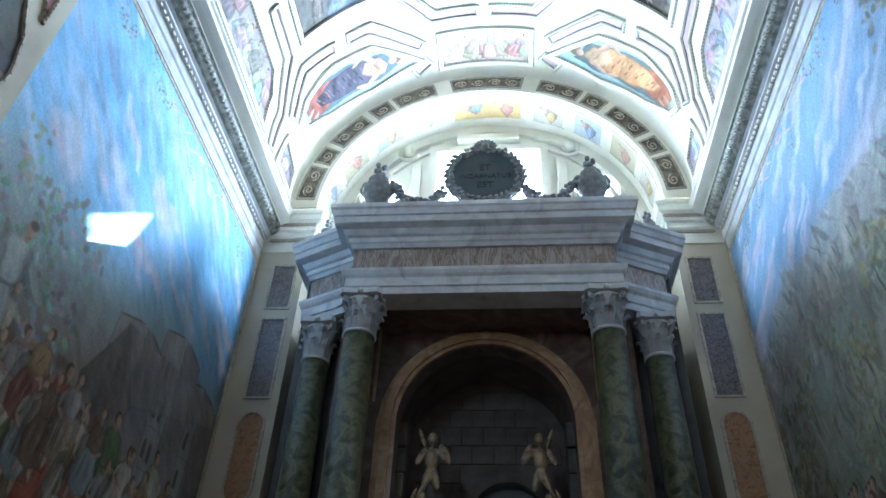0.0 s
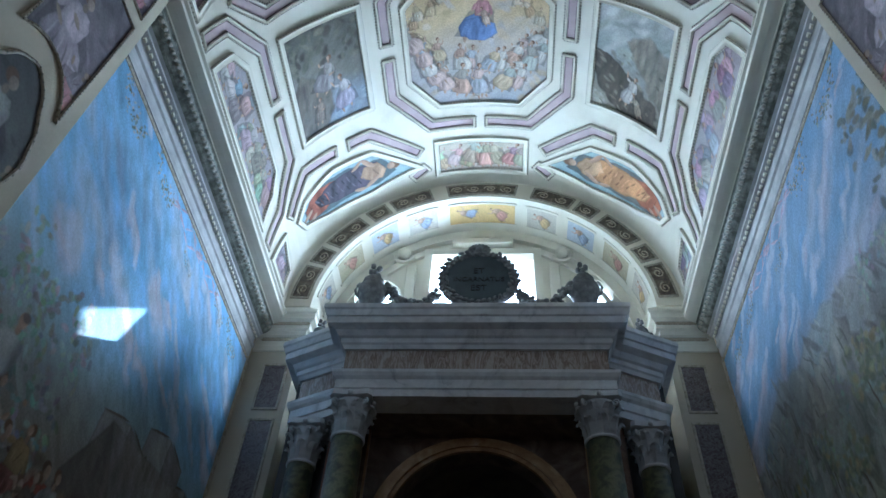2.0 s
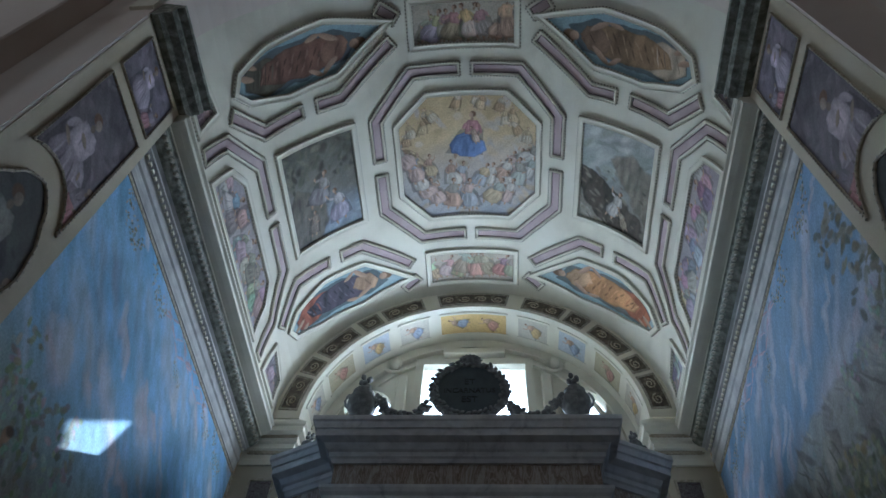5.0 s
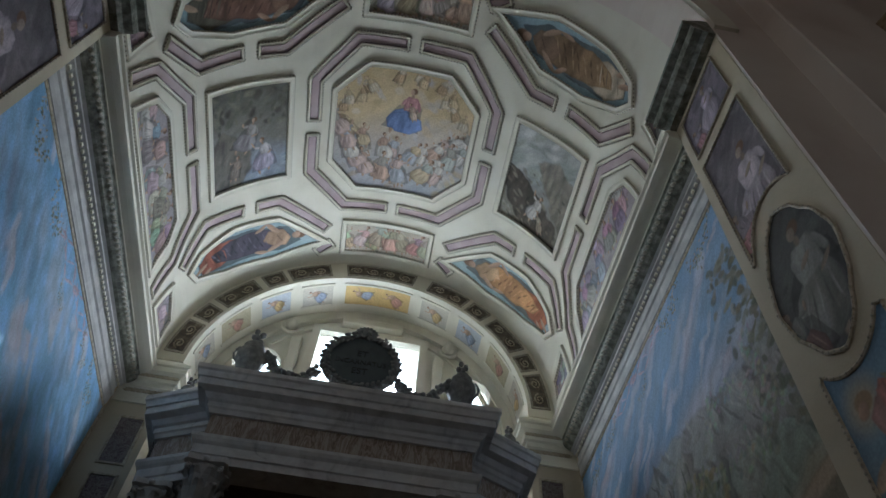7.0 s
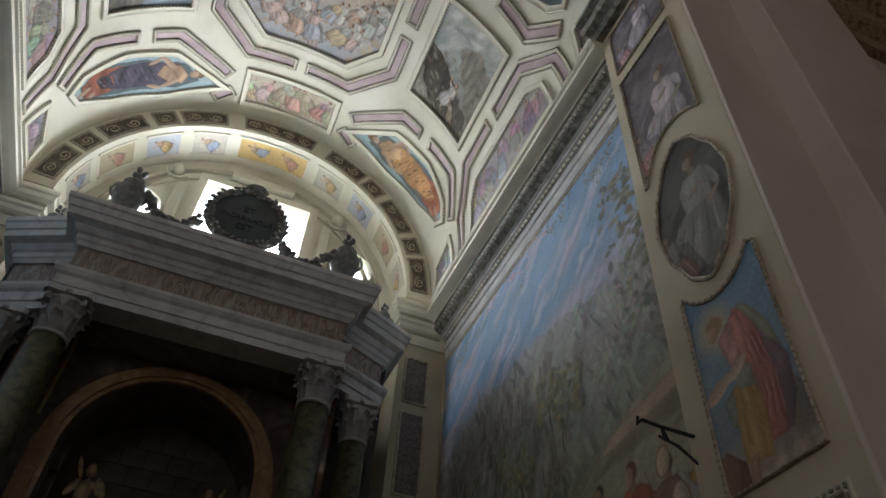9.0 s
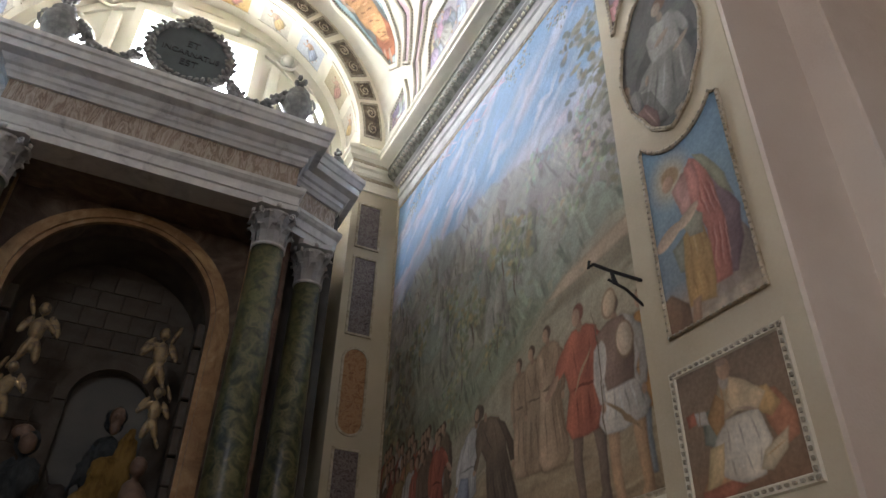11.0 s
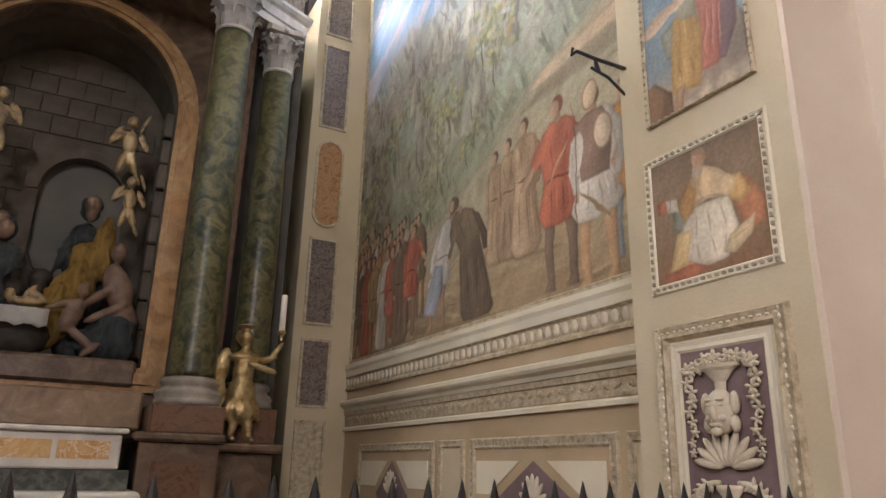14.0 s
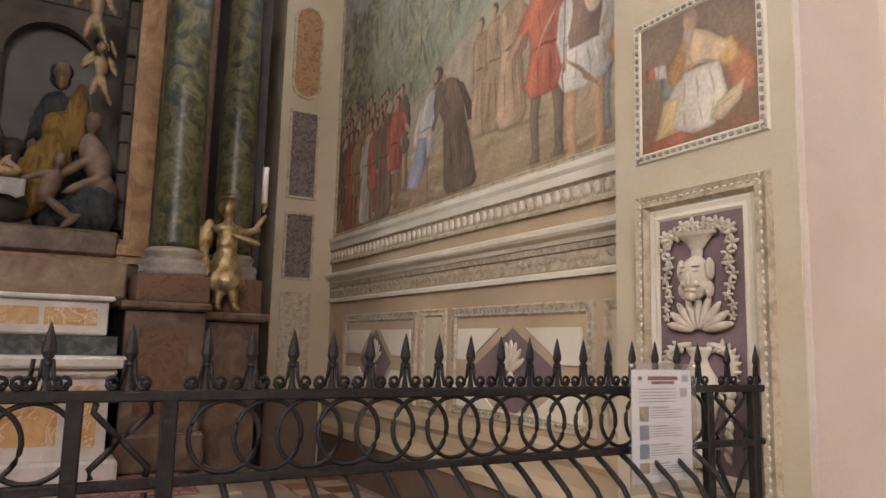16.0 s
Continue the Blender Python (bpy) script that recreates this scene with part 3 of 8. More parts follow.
FRESCO = bpy.data.materials.new("fresco_pigment")
FRESCO.use_nodes = True
ft = FRESCO.node_tree
fb = ft.nodes["Principled BSDF"]
fb.inputs["Roughness"].default_value = 0.85
fa = ft.nodes.new("ShaderNodeAttribute")
fa.attribute_name = "pigment"
fco = ft.nodes.new("ShaderNodeTexCoord")
fno = ft.nodes.new("ShaderNodeTexNoise")
fno.inputs["Scale"].default_value, fno.inputs["Detail"].default_value = 45.0, 5.0
ft.links.new(fco.outputs["Object"], fno.inputs["Vector"])
fmr = ft.nodes.new("ShaderNodeMapRange")
fmr.inputs["From Min"].default_value, fmr.inputs["From Max"].default_value = 0.3, 0.7
fmr.inputs["To Min"].default_value, fmr.inputs["To Max"].default_value = 0.86, 1.14
ft.links.new(fno.outputs["Fac"], fmr.inputs[0])
fmu = ft.nodes.new("ShaderNodeVectorMath")
fmu.operation = "SCALE"
ft.links.new(fa.outputs["Color"], fmu.inputs[0])
ft.links.new(fmr.outputs[0], fmu.inputs["Scale"])
ft.links.new(fmu.outputs[0], fb.inputs["Base Color"])
fbm = ft.nodes.new("ShaderNodeBump")
fbm.inputs["Strength"].default_value, fbm.inputs["Distance"].default_value = 0.12, 0.01
ft.links.new(fno.outputs["Fac"], fbm.inputs["Height"])
ft.links.new(fbm.outputs[0], fb.inputs["Normal"])


def within(poly):
    """Tells whether a point lies inside an outline."""
    def test(u, v):
        hit = False
        for (u0, v0), (u1, v1) in zip(poly, poly[1:] + poly[:1]):
            if (v0 > v) != (v1 > v) and u < (u1 - u0) * (v - v0) / (v1 - v0) + u0:
                hit = not hit
        return hit
    return test


def painted_part(parent, me):
    ob = new("painted_field", me)
    ob.parent = parent
    return ob


SKIN, RED, BRN, CRM, ORG, BLU, GRN, WHT, OCH = (0.42, 0.28, 0.19), (0.36, 0.12, 0.075), (0.17, 0.12, 0.08), (0.46, 0.40, 0.31), (0.48, 0.26, 0.10), (0.12, 0.16, 0.28), (0.13, 0.16, 0.075), (0.52, 0.49, 0.44), (0.34, 0.24, 0.12)
LEAVES = ((0.17, 0.19, 0.11), (0.24, 0.25, 0.15), (0.29, 0.28, 0.17), (0.15, 0.16, 0.11))


def sky_strokes(cv, n, u0, u1, v0, v1):
    """Long drifts of cloud, blue gaps and rosy edges, all on one slant."""
    blue, pale, rose, slate = (0.19, 0.34, 0.55), (0.50, 0.54, 0.62), (0.52, 0.45, 0.50), (0.28, 0.36, 0.50)
    cv.scatter(n, (u0, u1, v0, v1), (0.30, 0.9), (0.08, 0.20), (blue, slate, pale), 0.5, (-0.75, -0.45), 0.95)
    for i in range(int(n * 0.6)):
        u, v = cv.rng.uniform(u0, u1), cv.rng.uniform(v0, v1)
        a, ln, w = cv.rng.uniform(-0.75, -0.4), cv.rng.uniform(0.25, 0.6), cv.rng.uniform(0.04, 0.11)
        cv.dab(u, v, ln, w * 1.5, (slate, rose)[i % 2], a, 0.9, 0.55, wob=2.0)
        cv.dab(u + 0.03, v + 0.05, ln * 0.8, w, (pale, rose)[i % 3 == 0], a, 0.7, 0.7, wob=2.5)
        for k in range(4):
            f = cv.rng.uniform(-0.8, 0.8)
            cv.dab(u + f * ln * math.cos(a), v + f * ln * math.sin(a) + 0.04, w * 1.4, w * 0.9, pale, a, 0.6, 0.45, wob=2.0)


def swag(cv, u, v, k):
    """A hanging bunch of leaves and pale blossom near the painted frame."""
    for i in range(90):
        t = cv.rng.uniform(-1, 1)
        a = cv.rng.uniform(0, 3.1)
        r = cv.rng.gauss(0, 0.055) * (1.2 - 0.5 * abs(t))
        c = ((0.20, 0.24, 0.18), (0.34, 0.35, 0.30), (0.10, 0.12, 0.09), (0.44, 0.38, 0.34), (0.26, 0.20, 0.12))[i % 5]
        cv.dab(u + 0.42 * k * t, v + k * (0.20 * t * t - 0.16 * t + r * 1.5), 0.030 * k, 0.018 * k, c, a, 0.45, 0.9)


def ribbons(cv, u, v, k):
    """Fluttering rose ribbons over the top of the painted sky."""
    for i in range(3):
        a = [(u + k * (0.22 * j - 0.45), v + k * (0.10 * math.sin(1.7 * j + 2.1 * i) + 0.08 * i - 0.05)) for j in range(6)]
        for (p, q), (r, w) in zip(a, a[1:]):
            cv.limb(p, q, r, w, 0.022 * k, ((0.55, 0.40, 0.46), (0.50, 0.44, 0.55), (0.44, 0.30, 0.34))[i], soft=0.4, alpha=0.85, light=0.3)


def festoons(cv):
    """The swags and ribbons along the upper edge."""
    swag(cv, 3.55, 7.42, 0.85)
    swag(cv, 4.45, 7.44, 0.75)
    ribbons(cv, 5.15, 7.50, 0.9)
    swag(cv, 5.50, 7.18, 0.40)
    ribbons(cv, 5.95, 7.52, 0.8)
    swag(cv, 6.55, 7.40, 0.55)
    swag(cv, 7.15, 7.36, 0.65)


def paint_mountains():
    cv = Canvas(2.93, 7.79, 2.57, 7.70, 0.0105, 5)
    cv.bands([(0.0, (0.30, 0.22, 0.13)), (0.08, (0.42, 0.33, 0.21)), (0.16, (0.39, 0.33, 0.22)), (0.26, (0.32, 0.29, 0.20)), (0.38, (0.31, 0.29, 0.21)), (0.48, (0.30, 0.30, 0.24)), (0.56, (0.28, 0.32, 0.31)),
              (0.63, (0.34, 0.36, 0.40)), (0.68, (0.42, 0.42, 0.48)), (0.76, (0.23, 0.36, 0.54)), (0.86, (0.28, 0.39, 0.55)), (1.0, (0.20, 0.32, 0.50))], 0.10, 0.9, 2.57, 7.75)
    sky_strokes(cv, 64, 2.9, 7.8, 5.9, 7.7)
    # hills: crooked slopes that lean one over another, streaked down their fall
    for k in range(9):
        v, rng = 6.05 - 0.25 * k, random.Random(40 + k)
        col = [0.36 - 0.012 * k + rng.uniform(-0.03, 0.03), 0.35 - 0.008 * k + rng.uniform(-0.02, 0.02), 0.33 - 0.018 * k]
        crest = [(2.9 + 0.20 * i, v + 0.20 * math.sin(1.3 * (2.9 + 0.2 * i) + 2.1 * k) + 0.09 * math.sin(3.7 * i * 0.2 + k) + rng.uniform(-0.05, 0.05)) for i in range(26)]
        cv.shape(crest + [(8.0, v - 0.75), (2.8, v - 0.75)], col, 0.06, 0.75, 0.12, 0.0, 1.6)
        for i in range(64):
            q = crest[rng.randrange(26)]
            d, a, ln = rng.uniform(0.02, 0.30), rng.uniform(-0.75, -0.1), rng.uniform(0.10, 0.28)
            cc = [z * (0.45 if i % 3 == 0 else 1.36 if i % 3 == 1 else 0.75) for z in col]
            cv.dab(q[0] + rng.uniform(-0.1, 0.1), q[1] - d, rng.uniform(0.015, 0.05), ln, cc, a, 0.6, 0.72)
    cv.scatter(130, (3.6, 7.8, 3.7, 5.6), (0.03, 0.09), (0.02, 0.06), LEAVES + ((0.36, 0.33, 0.22), (0.26, 0.25, 0.14), (0.40, 0.36, 0.25)), 0.5, (-0.6, 0.6), 0.7)
    cv.scatter(110, (2.9, 3.75, 4.9, 7.0), (0.04, 0.10), (0.03, 0.08), ((0.15, 0.16, 0.11), (0.25, 0.24, 0.18), (0.32, 0.30, 0.24)), 0.75, (0, 3.1), 0.5)
    cv.scatter(80, (6.9, 7.8, 3.4, 5.2), (0.04, 0.12), (0.04, 0.10), ((0.17, 0.14, 0.09), (0.26, 0.20, 0.12), (0.13, 0.12, 0.08)), 0.7, (0, 3.1), 0.6)
    for u, v, ru, rv, k, a in ((5.3, 5.35, 0.22, 0.75, 0.55, -0.6), (6.3, 5.2, 0.20, 0.65, 0.6, -0.5), (4.4, 5.45, 0.18, 0.6, 0.6, 0.5), (7.4, 4.7, 0.35, 0.8, 0.5, 0.1), (4.85, 5.55, 0.20, 0.6, 1.4, -0.55), (5.85, 5.35, 0.18, 0.6, 1.4, -0.5), (6.8, 5.4, 0.2, 0.5, 1.35, -0.5), (4.1, 5.0, 0.25, 0.5, 1.3, 0.4)):
        cv.dab(u, v, ru, rv, [q * k for q in (0.29, 0.27, 0.23)], a, 0.9, 0.55, wob=3.0)
    # far wooded crests, rock faces with lit edges, and the tall tree at the near side
    for i in range(70):
        u = cv.rng.uniform(3.3, 7.7)
        v = 5.55 + 0.10 * math.sin(2.3 * u) + cv.rng.uniform(-0.55, 0.42)
        hz = min(1.0, max(0.0, (v - 4.9) / 1.2))
        c = [q * (1 - 0.5 * hz) + w * 0.5 * hz for q, w in zip(LEAVES[i % 4], (0.36, 0.40, 0.46))]
        for k in range(7):
            cv.dab(u + cv.rng.uniform(-0.10, 0.10), v + cv.rng.uniform(-0.08, 0.12), 0.045, 0.035, [q * cv.rng.uniform(0.95, 1.55) + 0.03 for q in c], cv.rng.uniform(0, 3), 0.7, 0.6)
    for i in range(34):
        u, v = cv.rng.uniform(4.3, 7.6), cv.rng.uniform(4.5, 5.9)
        w, hh, a = cv.rng.uniform(0.06, 0.16), cv.rng.uniform(0.12, 0.32), cv.rng.uniform(-0.5, 0.1)
        cv.shape([(u - w, v - hh), (u - 0.6 * w + a * 0.2, v + 0.4 * hh), (u, v + hh), (u + 0.6 * w, v + 0.5 * hh), (u + w, v - 0.7 * hh)], ((0.40, 0.38, 0.33), (0.33, 0.30, 0.25), (0.27, 0.26, 0.22))[i % 3], 0.03, 0.7, 0.3, 0.5, 1.6)
        cv.limb(u - 0.5 * w, v - 0.6 * hh, u - 0.1 * w, v + 0.6 * hh, 0.018, (0.14, 0.135, 0.11), soft=0.7, alpha=0.8)
    for i in range(150):
        t = cv.rng.random()
        u, v = 2.93 + 0.75 * cv.rng.random() ** 1.6 * (0.4 + 0.6 * t), 4.9 + 2.2 * t
        cv.dab(u, v, cv.rng.uniform(0.04, 0.11), cv.rng.uniform(0.025, 0.06), ((0.16, 0.17, 0.12), (0.27, 0.27, 0.20), (0.33, 0.33, 0.30), (0.22, 0.20, 0.13))[i % 4], cv.rng.uniform(-0.6, 0.6), 0.45, 0.85)
    cv.limb(3.02, 4.0, 3.12, 6.2, 0.035, (0.17, 0.13, 0.09), soft=0.5, alpha=0.9)
    # bare slope with its bank, and the open ground before it
    cv.shape([(2.9, 4.72), (3.5, 4.66), (4.15, 4.42), (4.7, 4.1), (5.6, 3.75), (6.4, 3.6), (6.4, 3.2), (2.9, 3.2)], (0.40, 0.35, 0.25), 0.10, 0.85, 0.10, -0.1, 1.2)
    cv.shape([(3.05, 4.60), (4.0, 4.48), (4.25, 4.36), (4.0, 4.34), (3.05, 4.42)], (0.50, 0.38, 0.26), 0.04, 0.9)
    cv.shape([(3.05, 4.42), (4.05, 4.34), (4.3, 4.22), (3.05, 4.26)], (0.22, 0.19, 0.13), 0.07, 0.75)
    cv.scatter(60, (3.0, 6.4, 3.2, 4.3), (0.12, 0.35), (0.012, 0.035), ((0.32, 0.27, 0.18), (0.46, 0.40, 0.28), (0.27, 0.25, 0.16)), 0.5, (-0.55, -0.2), 0.8)
    cv.scatter(90, (2.9, 7.8, 2.58, 3.2), (0.15, 0.5), (0.015, 0.045), ((0.46, 0.37, 0.24), (0.34, 0.27, 0.17), (0.26, 0.20, 0.13)), 0.55, (-0.12, 0.2), 0.8)
    cv.scatter(120, (3.7, 7.8, 4.2, 6.0), (0.05, 0.12), (0.03, 0.07), ((0.19, 0.19, 0.14), (0.25, 0.24, 0.18), (0.37, 0.35, 0.30), (0.29, 0.28, 0.21)), 0.45, (-0.8, 0.8), 0.8)
    for i in range(20):
        u = cv.rng.uniform(4.6, 7.75)
        v = 3.62 + 0.30 * (7.7 - u) + cv.rng.uniform(-0.15, 0.9)
        if i % 4 and u > 5.0:
            v -= 0.25 + 0.05 * (7.7 - u)
        cv.tree(u, v, cv.rng.uniform(0.38, 0.72) if i % 4 else 0.85, LEAVES + ((0.30, 0.29, 0.16), (0.36, 0.28, 0.14), (0.24, 0.28, 0.18)), (0.13, 0.10, 0.07))
    # crowd at the far side, row before row
    hues = (RED, CRM, BRN, OCH, (0.30, 0.10, 0.08), (0.36, 0.30, 0.22), (0.42, 0.20, 0.11), WHT)
    for i in range(15):
        cv.standing(7.70 - 0.115 * i, 2.98 + 0.03 * (i % 4) - 0.012 * i, 1.06, hues[(3 * i) % 8], lean=0.06 * (i % 3 - 1), long=i % 3 == 0, wide=0.85)
    for i in range(10):
        cv.standing(7.66 - 0.15 * i, 2.76 + 0.03 * (i % 3) - 0.008 * i, 1.12, hues[(5 * i + 2) % 8], lean=0.08 * (i % 3 - 1), long=i % 2 == 0, arms=((1, 0.22, 0.62),) if i % 3 == 1 else (), wide=0.85)
    for i in range(6):
        cv.standing(7.62 - 0.22 * i, 2.60 + 0.02 * (i % 2), 1.16, (BRN, RED, OCH, WHT, (0.38, 0.13, 0.09), (0.20, 0.14, 0.10))[i], lean=0.10 * (i % 3 - 1), long=i % 2 == 1, arms=((-1, -0.24, 0.66),) if i % 2 else (), legs=(0.34, 0.20, 0.12))
    for u, v in ((7.35, 3.9), (7.05, 3.85), (6.8, 3.8), (6.5, 3.78)):
        cv.limb(u, v - 0.6, u + 0.03, v + 0.25, 0.009, (0.13, 0.10, 0.07), soft=0.6)
    cv.standing(6.30, 2.72, 1.12, RED, lean=-0.10, long=False, arms=((-1, -0.26, 0.62),))
    # two in plain brown behind, the meeting pair before them
    cv.standing(4.70, 3.02, 1.02, (0.37, 0.27, 0.18), wide=0.9)
    cv.standing(4.50, 3.00, 1.08, (0.34, 0.25, 0.165), wide=0.95)
    cv.standing(4.27, 2.98, 1.18, (0.40, 0.29, 0.19), wide=1.05, arms=((1, 0.10, 0.60),))
    cv.standing(5.72, 2.66, 1.18, (0.48, 0.46, 0.44), lean=-0.42, long=False, arms=((-1, -0.20, 0.62),), legs=(0.36, 0.24, 0.16), wide=1.15)
    cv.shape([(5.62, 3.25), (5.76, 3.28), (5.92, 3.02), (5.98, 2.84), (5.76, 2.80), (5.60, 3.0)], (0.34, 0.37, 0.46), fold=0.3, light=0.3)
    cv.standing(5.00, 2.62, 1.24, (0.155, 0.115, 0.08), lean=0.46, arms=((1, 0.26, 0.52),), wide=1.3, hood=True, belt=False)
    # the pair with staff and shield at the near side
    cv.standing(3.14, 2.72, 1.24, ORG, long=False, legs=(0.26, 0.29, 0.30))
    cv.standing(3.84, 2.66, 1.50, (0.42, 0.145, 0.09), long=False, arms=((1, 0.30, 0.60),), legs=(0.22, 0.16, 0.12), hair=(0.20, 0.09, 0.06), wide=1.05)
    cv.limb(3.72, 3.78, 3.98, 3.42, 0.014, (0.46, 0.32, 0.19), soft=0.5)
    cv.standing(3.44, 2.60, 1.44, (0.54, 0.50, 0.44), long=False, legs=(0.52, 0.34, 0.20), wide=1.12)
    cv.shape([(3.30, 3.36), (3.60, 3.36), (3.66, 3.80), (3.52, 3.86), (3.34, 3.84), (3.26, 3.66)], (0.24, 0.165, 0.125), fold=0.2, light=0.3)
    cv.limb(3.62, 3.72, 3.68, 3.42, 0.07, (0.56, 0.53, 0.47), soft=0.2, light=0.3)
    cv.dab(3.36, 3.66, 0.105, 0.15, (0.26, 0.18, 0.12), 0, 0.15, wob=0.2)
    cv.dab(3.36, 3.66, 0.090, 0.13, (0.52, 0.42, 0.31), 0, 0.15, light=0.25, wob=0.2)
    cv.dab(3.36, 3.66, 0.050, 0.075, (0.60, 0.50, 0.38), 0, 0.25, light=0.2, wob=0.2)
    cv.dab(3.48, 3.99, 0.090, 0.13, (0.28, 0.20, 0.13), 0.3, 0.15, wob=0.2)
    cv.dab(3.48, 3.99, 0.075, 0.11, (0.52, 0.41, 0.28), 0.3, 0.2, light=0.3, wob=0.2)
    cv.limb(3.66, 3.32, 3.26, 2.98, 0.022, (0.30, 0.21, 0.12), soft=0.4)
    cv.limb(3.67, 4.3, 3.64, 2.68, 0.010, (0.16, 0.12, 0.08), soft=0.6)
    festoons(cv)
    cv.grain(0.09)
    return cv


def paint_city():
    cv = Canvas(2.93, 7.79, 2.57, 7.70, 0.0125, 9)
    # blue sky over brown ground, pigments raised to include the glare over this wall
    cv.bands([(0.0, (0.16, 0.12, 0.08)), (0.16, (0.24, 0.18, 0.13)), (0.32, (0.28, 0.24, 0.19)), (0.43, (0.33, 0.34, 0.31)), (0.52, (0.33, 0.42, 0.46)), (0.60, (0.28, 0.45, 0.62)), (0.75, (0.22, 0.42, 0.66)), (0.88, (0.30, 0.50, 0.72)), (1.0, (0.21, 0.40, 0.64))], 0.14, 0.9, 2.57, 7.75)
    sky_strokes(cv, 60, 2.9, 7.8, 5.6, 7.7)
    # trees and pale rocks at the near side
    for i in range(120):
        u = cv.rng.uniform(2.95, 4.7)
        v = cv.rng.uniform(4.2, 5.75 - 0.32 * abs(u - 3.9))
        c = ((0.30, 0.34, 0.30), (0.19, 0.22, 0.18), (0.38, 0.42, 0.40), (0.26, 0.27, 0.19))[i % 4]
        for k in range(4):
            cv.dab(u + cv.rng.uniform(-0.09, 0.09), v + cv.rng.uniform(-0.09, 0.09), cv.rng.uniform(0.03, 0.08), 0.035, [q * cv.rng.uniform(0.75, 1.3) for q in c], cv.rng.uniform(0, 3), 0.45, 0.8)
    # gabled towers and house fronts rising in steep view, each with its shaded side
    for u, v, w, top in ((7.30, 4.0, 0.95, 5.35), (6.60, 4.0, 0.90, 5.60), (5.75, 4.1, 0.95, 5.25)):
        cv.shape([(u - w * 0.6, 2.9), (u - w * 0.55, top - 0.15), (u - 0.02, top), (u + w * 0.5, top - 0.13), (u + w * 0.62, 2.9)], (0.36, 0.33, 0.30), 0.02, 0.92, 0.12, 0.25, 0.7)
        cv.shape([(u + 0.04, 2.9), (u, top), (u + w * 0.5, top - 0.13), (u + w * 0.62, 2.9)], (0.22, 0.20, 0.19), 0.02, 0.85, 0.12, 0.0, 0.7)
        cv.limb(u - w * 0.60, top - 0.17, u, top + 0.02, 0.018, (0.15, 0.12, 0.10), soft=0.5, wob=0.4)
        cv.limb(u, top + 0.02, u + w * 0.54, top - 0.14, 0.018, (0.13, 0.11, 0.09), soft=0.5, wob=0.4)
        for r in range(5):
            z = 3.3 + 0.42 * r
            if z < top - 0.5:
                for x in (-0.42, -0.28, -0.14):
                    cv.shape([(u + x * w - 0.035, z), (u + x * w - 0.035, z + 0.17), (u + x * w, z + 0.21), (u + x * w + 0.035, z + 0.17), (u + x * w + 0.035, z)], (0.12, 0.10, 0.09), 0.012, 0.9)
                cv.limb(u - w * 0.57, z - 0.10, u + w * 0.57, z - 0.06, 0.010, (0.20, 0.17, 0.14), soft=0.6, alpha=0.8, wob=0.4)
    cv.shape([(5.0, 4.35), (5.45, 5.10), (5.9, 4.45), (5.6, 3.6), (5.1, 3.6)], (0.17, 0.14, 0.12), 0.03, 0.9, 0.2, 0.3)
    cv.shape([(5.45, 5.10), (7.7, 5.30), (7.75, 5.05), (5.9, 4.45)], (0.30, 0.26, 0.23), 0.03, 0.75, 0.2, 0.2)
    cv.scatter(90, (2.9, 5.4, 2.7, 4.3), (0.05, 0.18), (0.08, 0.2), ((0.16, 0.11, 0.08), (0.26, 0.20, 0.14), (0.10, 0.08, 0.06), (0.30, 0.13, 0.09)), 0.6, (0.6, 2.0), 0.6)
    for i in range(15):
        cv.standing(3.15 + 0.30 * i, 3.15 - 0.18 * (i % 3), 1.20, (BRN, RED, CRM, OCH, GRN)[i % 5], lean=0.10 * (i % 3 - 1), long=i % 2 == 0, arms=((1, 0.25, 0.66),) if i % 3 else ())
    for i in range(26):
        cv.form(3.05 + 0.18 * i + cv.rng.uniform(-0.06, 0.06), 3.62 + 0.16 * (i % 3) - 0.03 * i, 0.80, (BRN, (0.30, 0.24, 0.17), CRM, (0.26, 0.12, 0.09), (0.24, 0.26, 0.24))[i % 5], (OCH, CRM, BRN, (0.33, 0.29, 0.25))[i % 4], cv.rng.uniform(-0.25, 0.25), flip=1 if i % 2 else -1)
    cv.draped(3.75, 3.7, 1.3, 0.46, (0.36, 0.36, 0.33), SKIN, 0.08, True, 1)
    festoons(cv)
    cv.grain(0.14)
    return cv


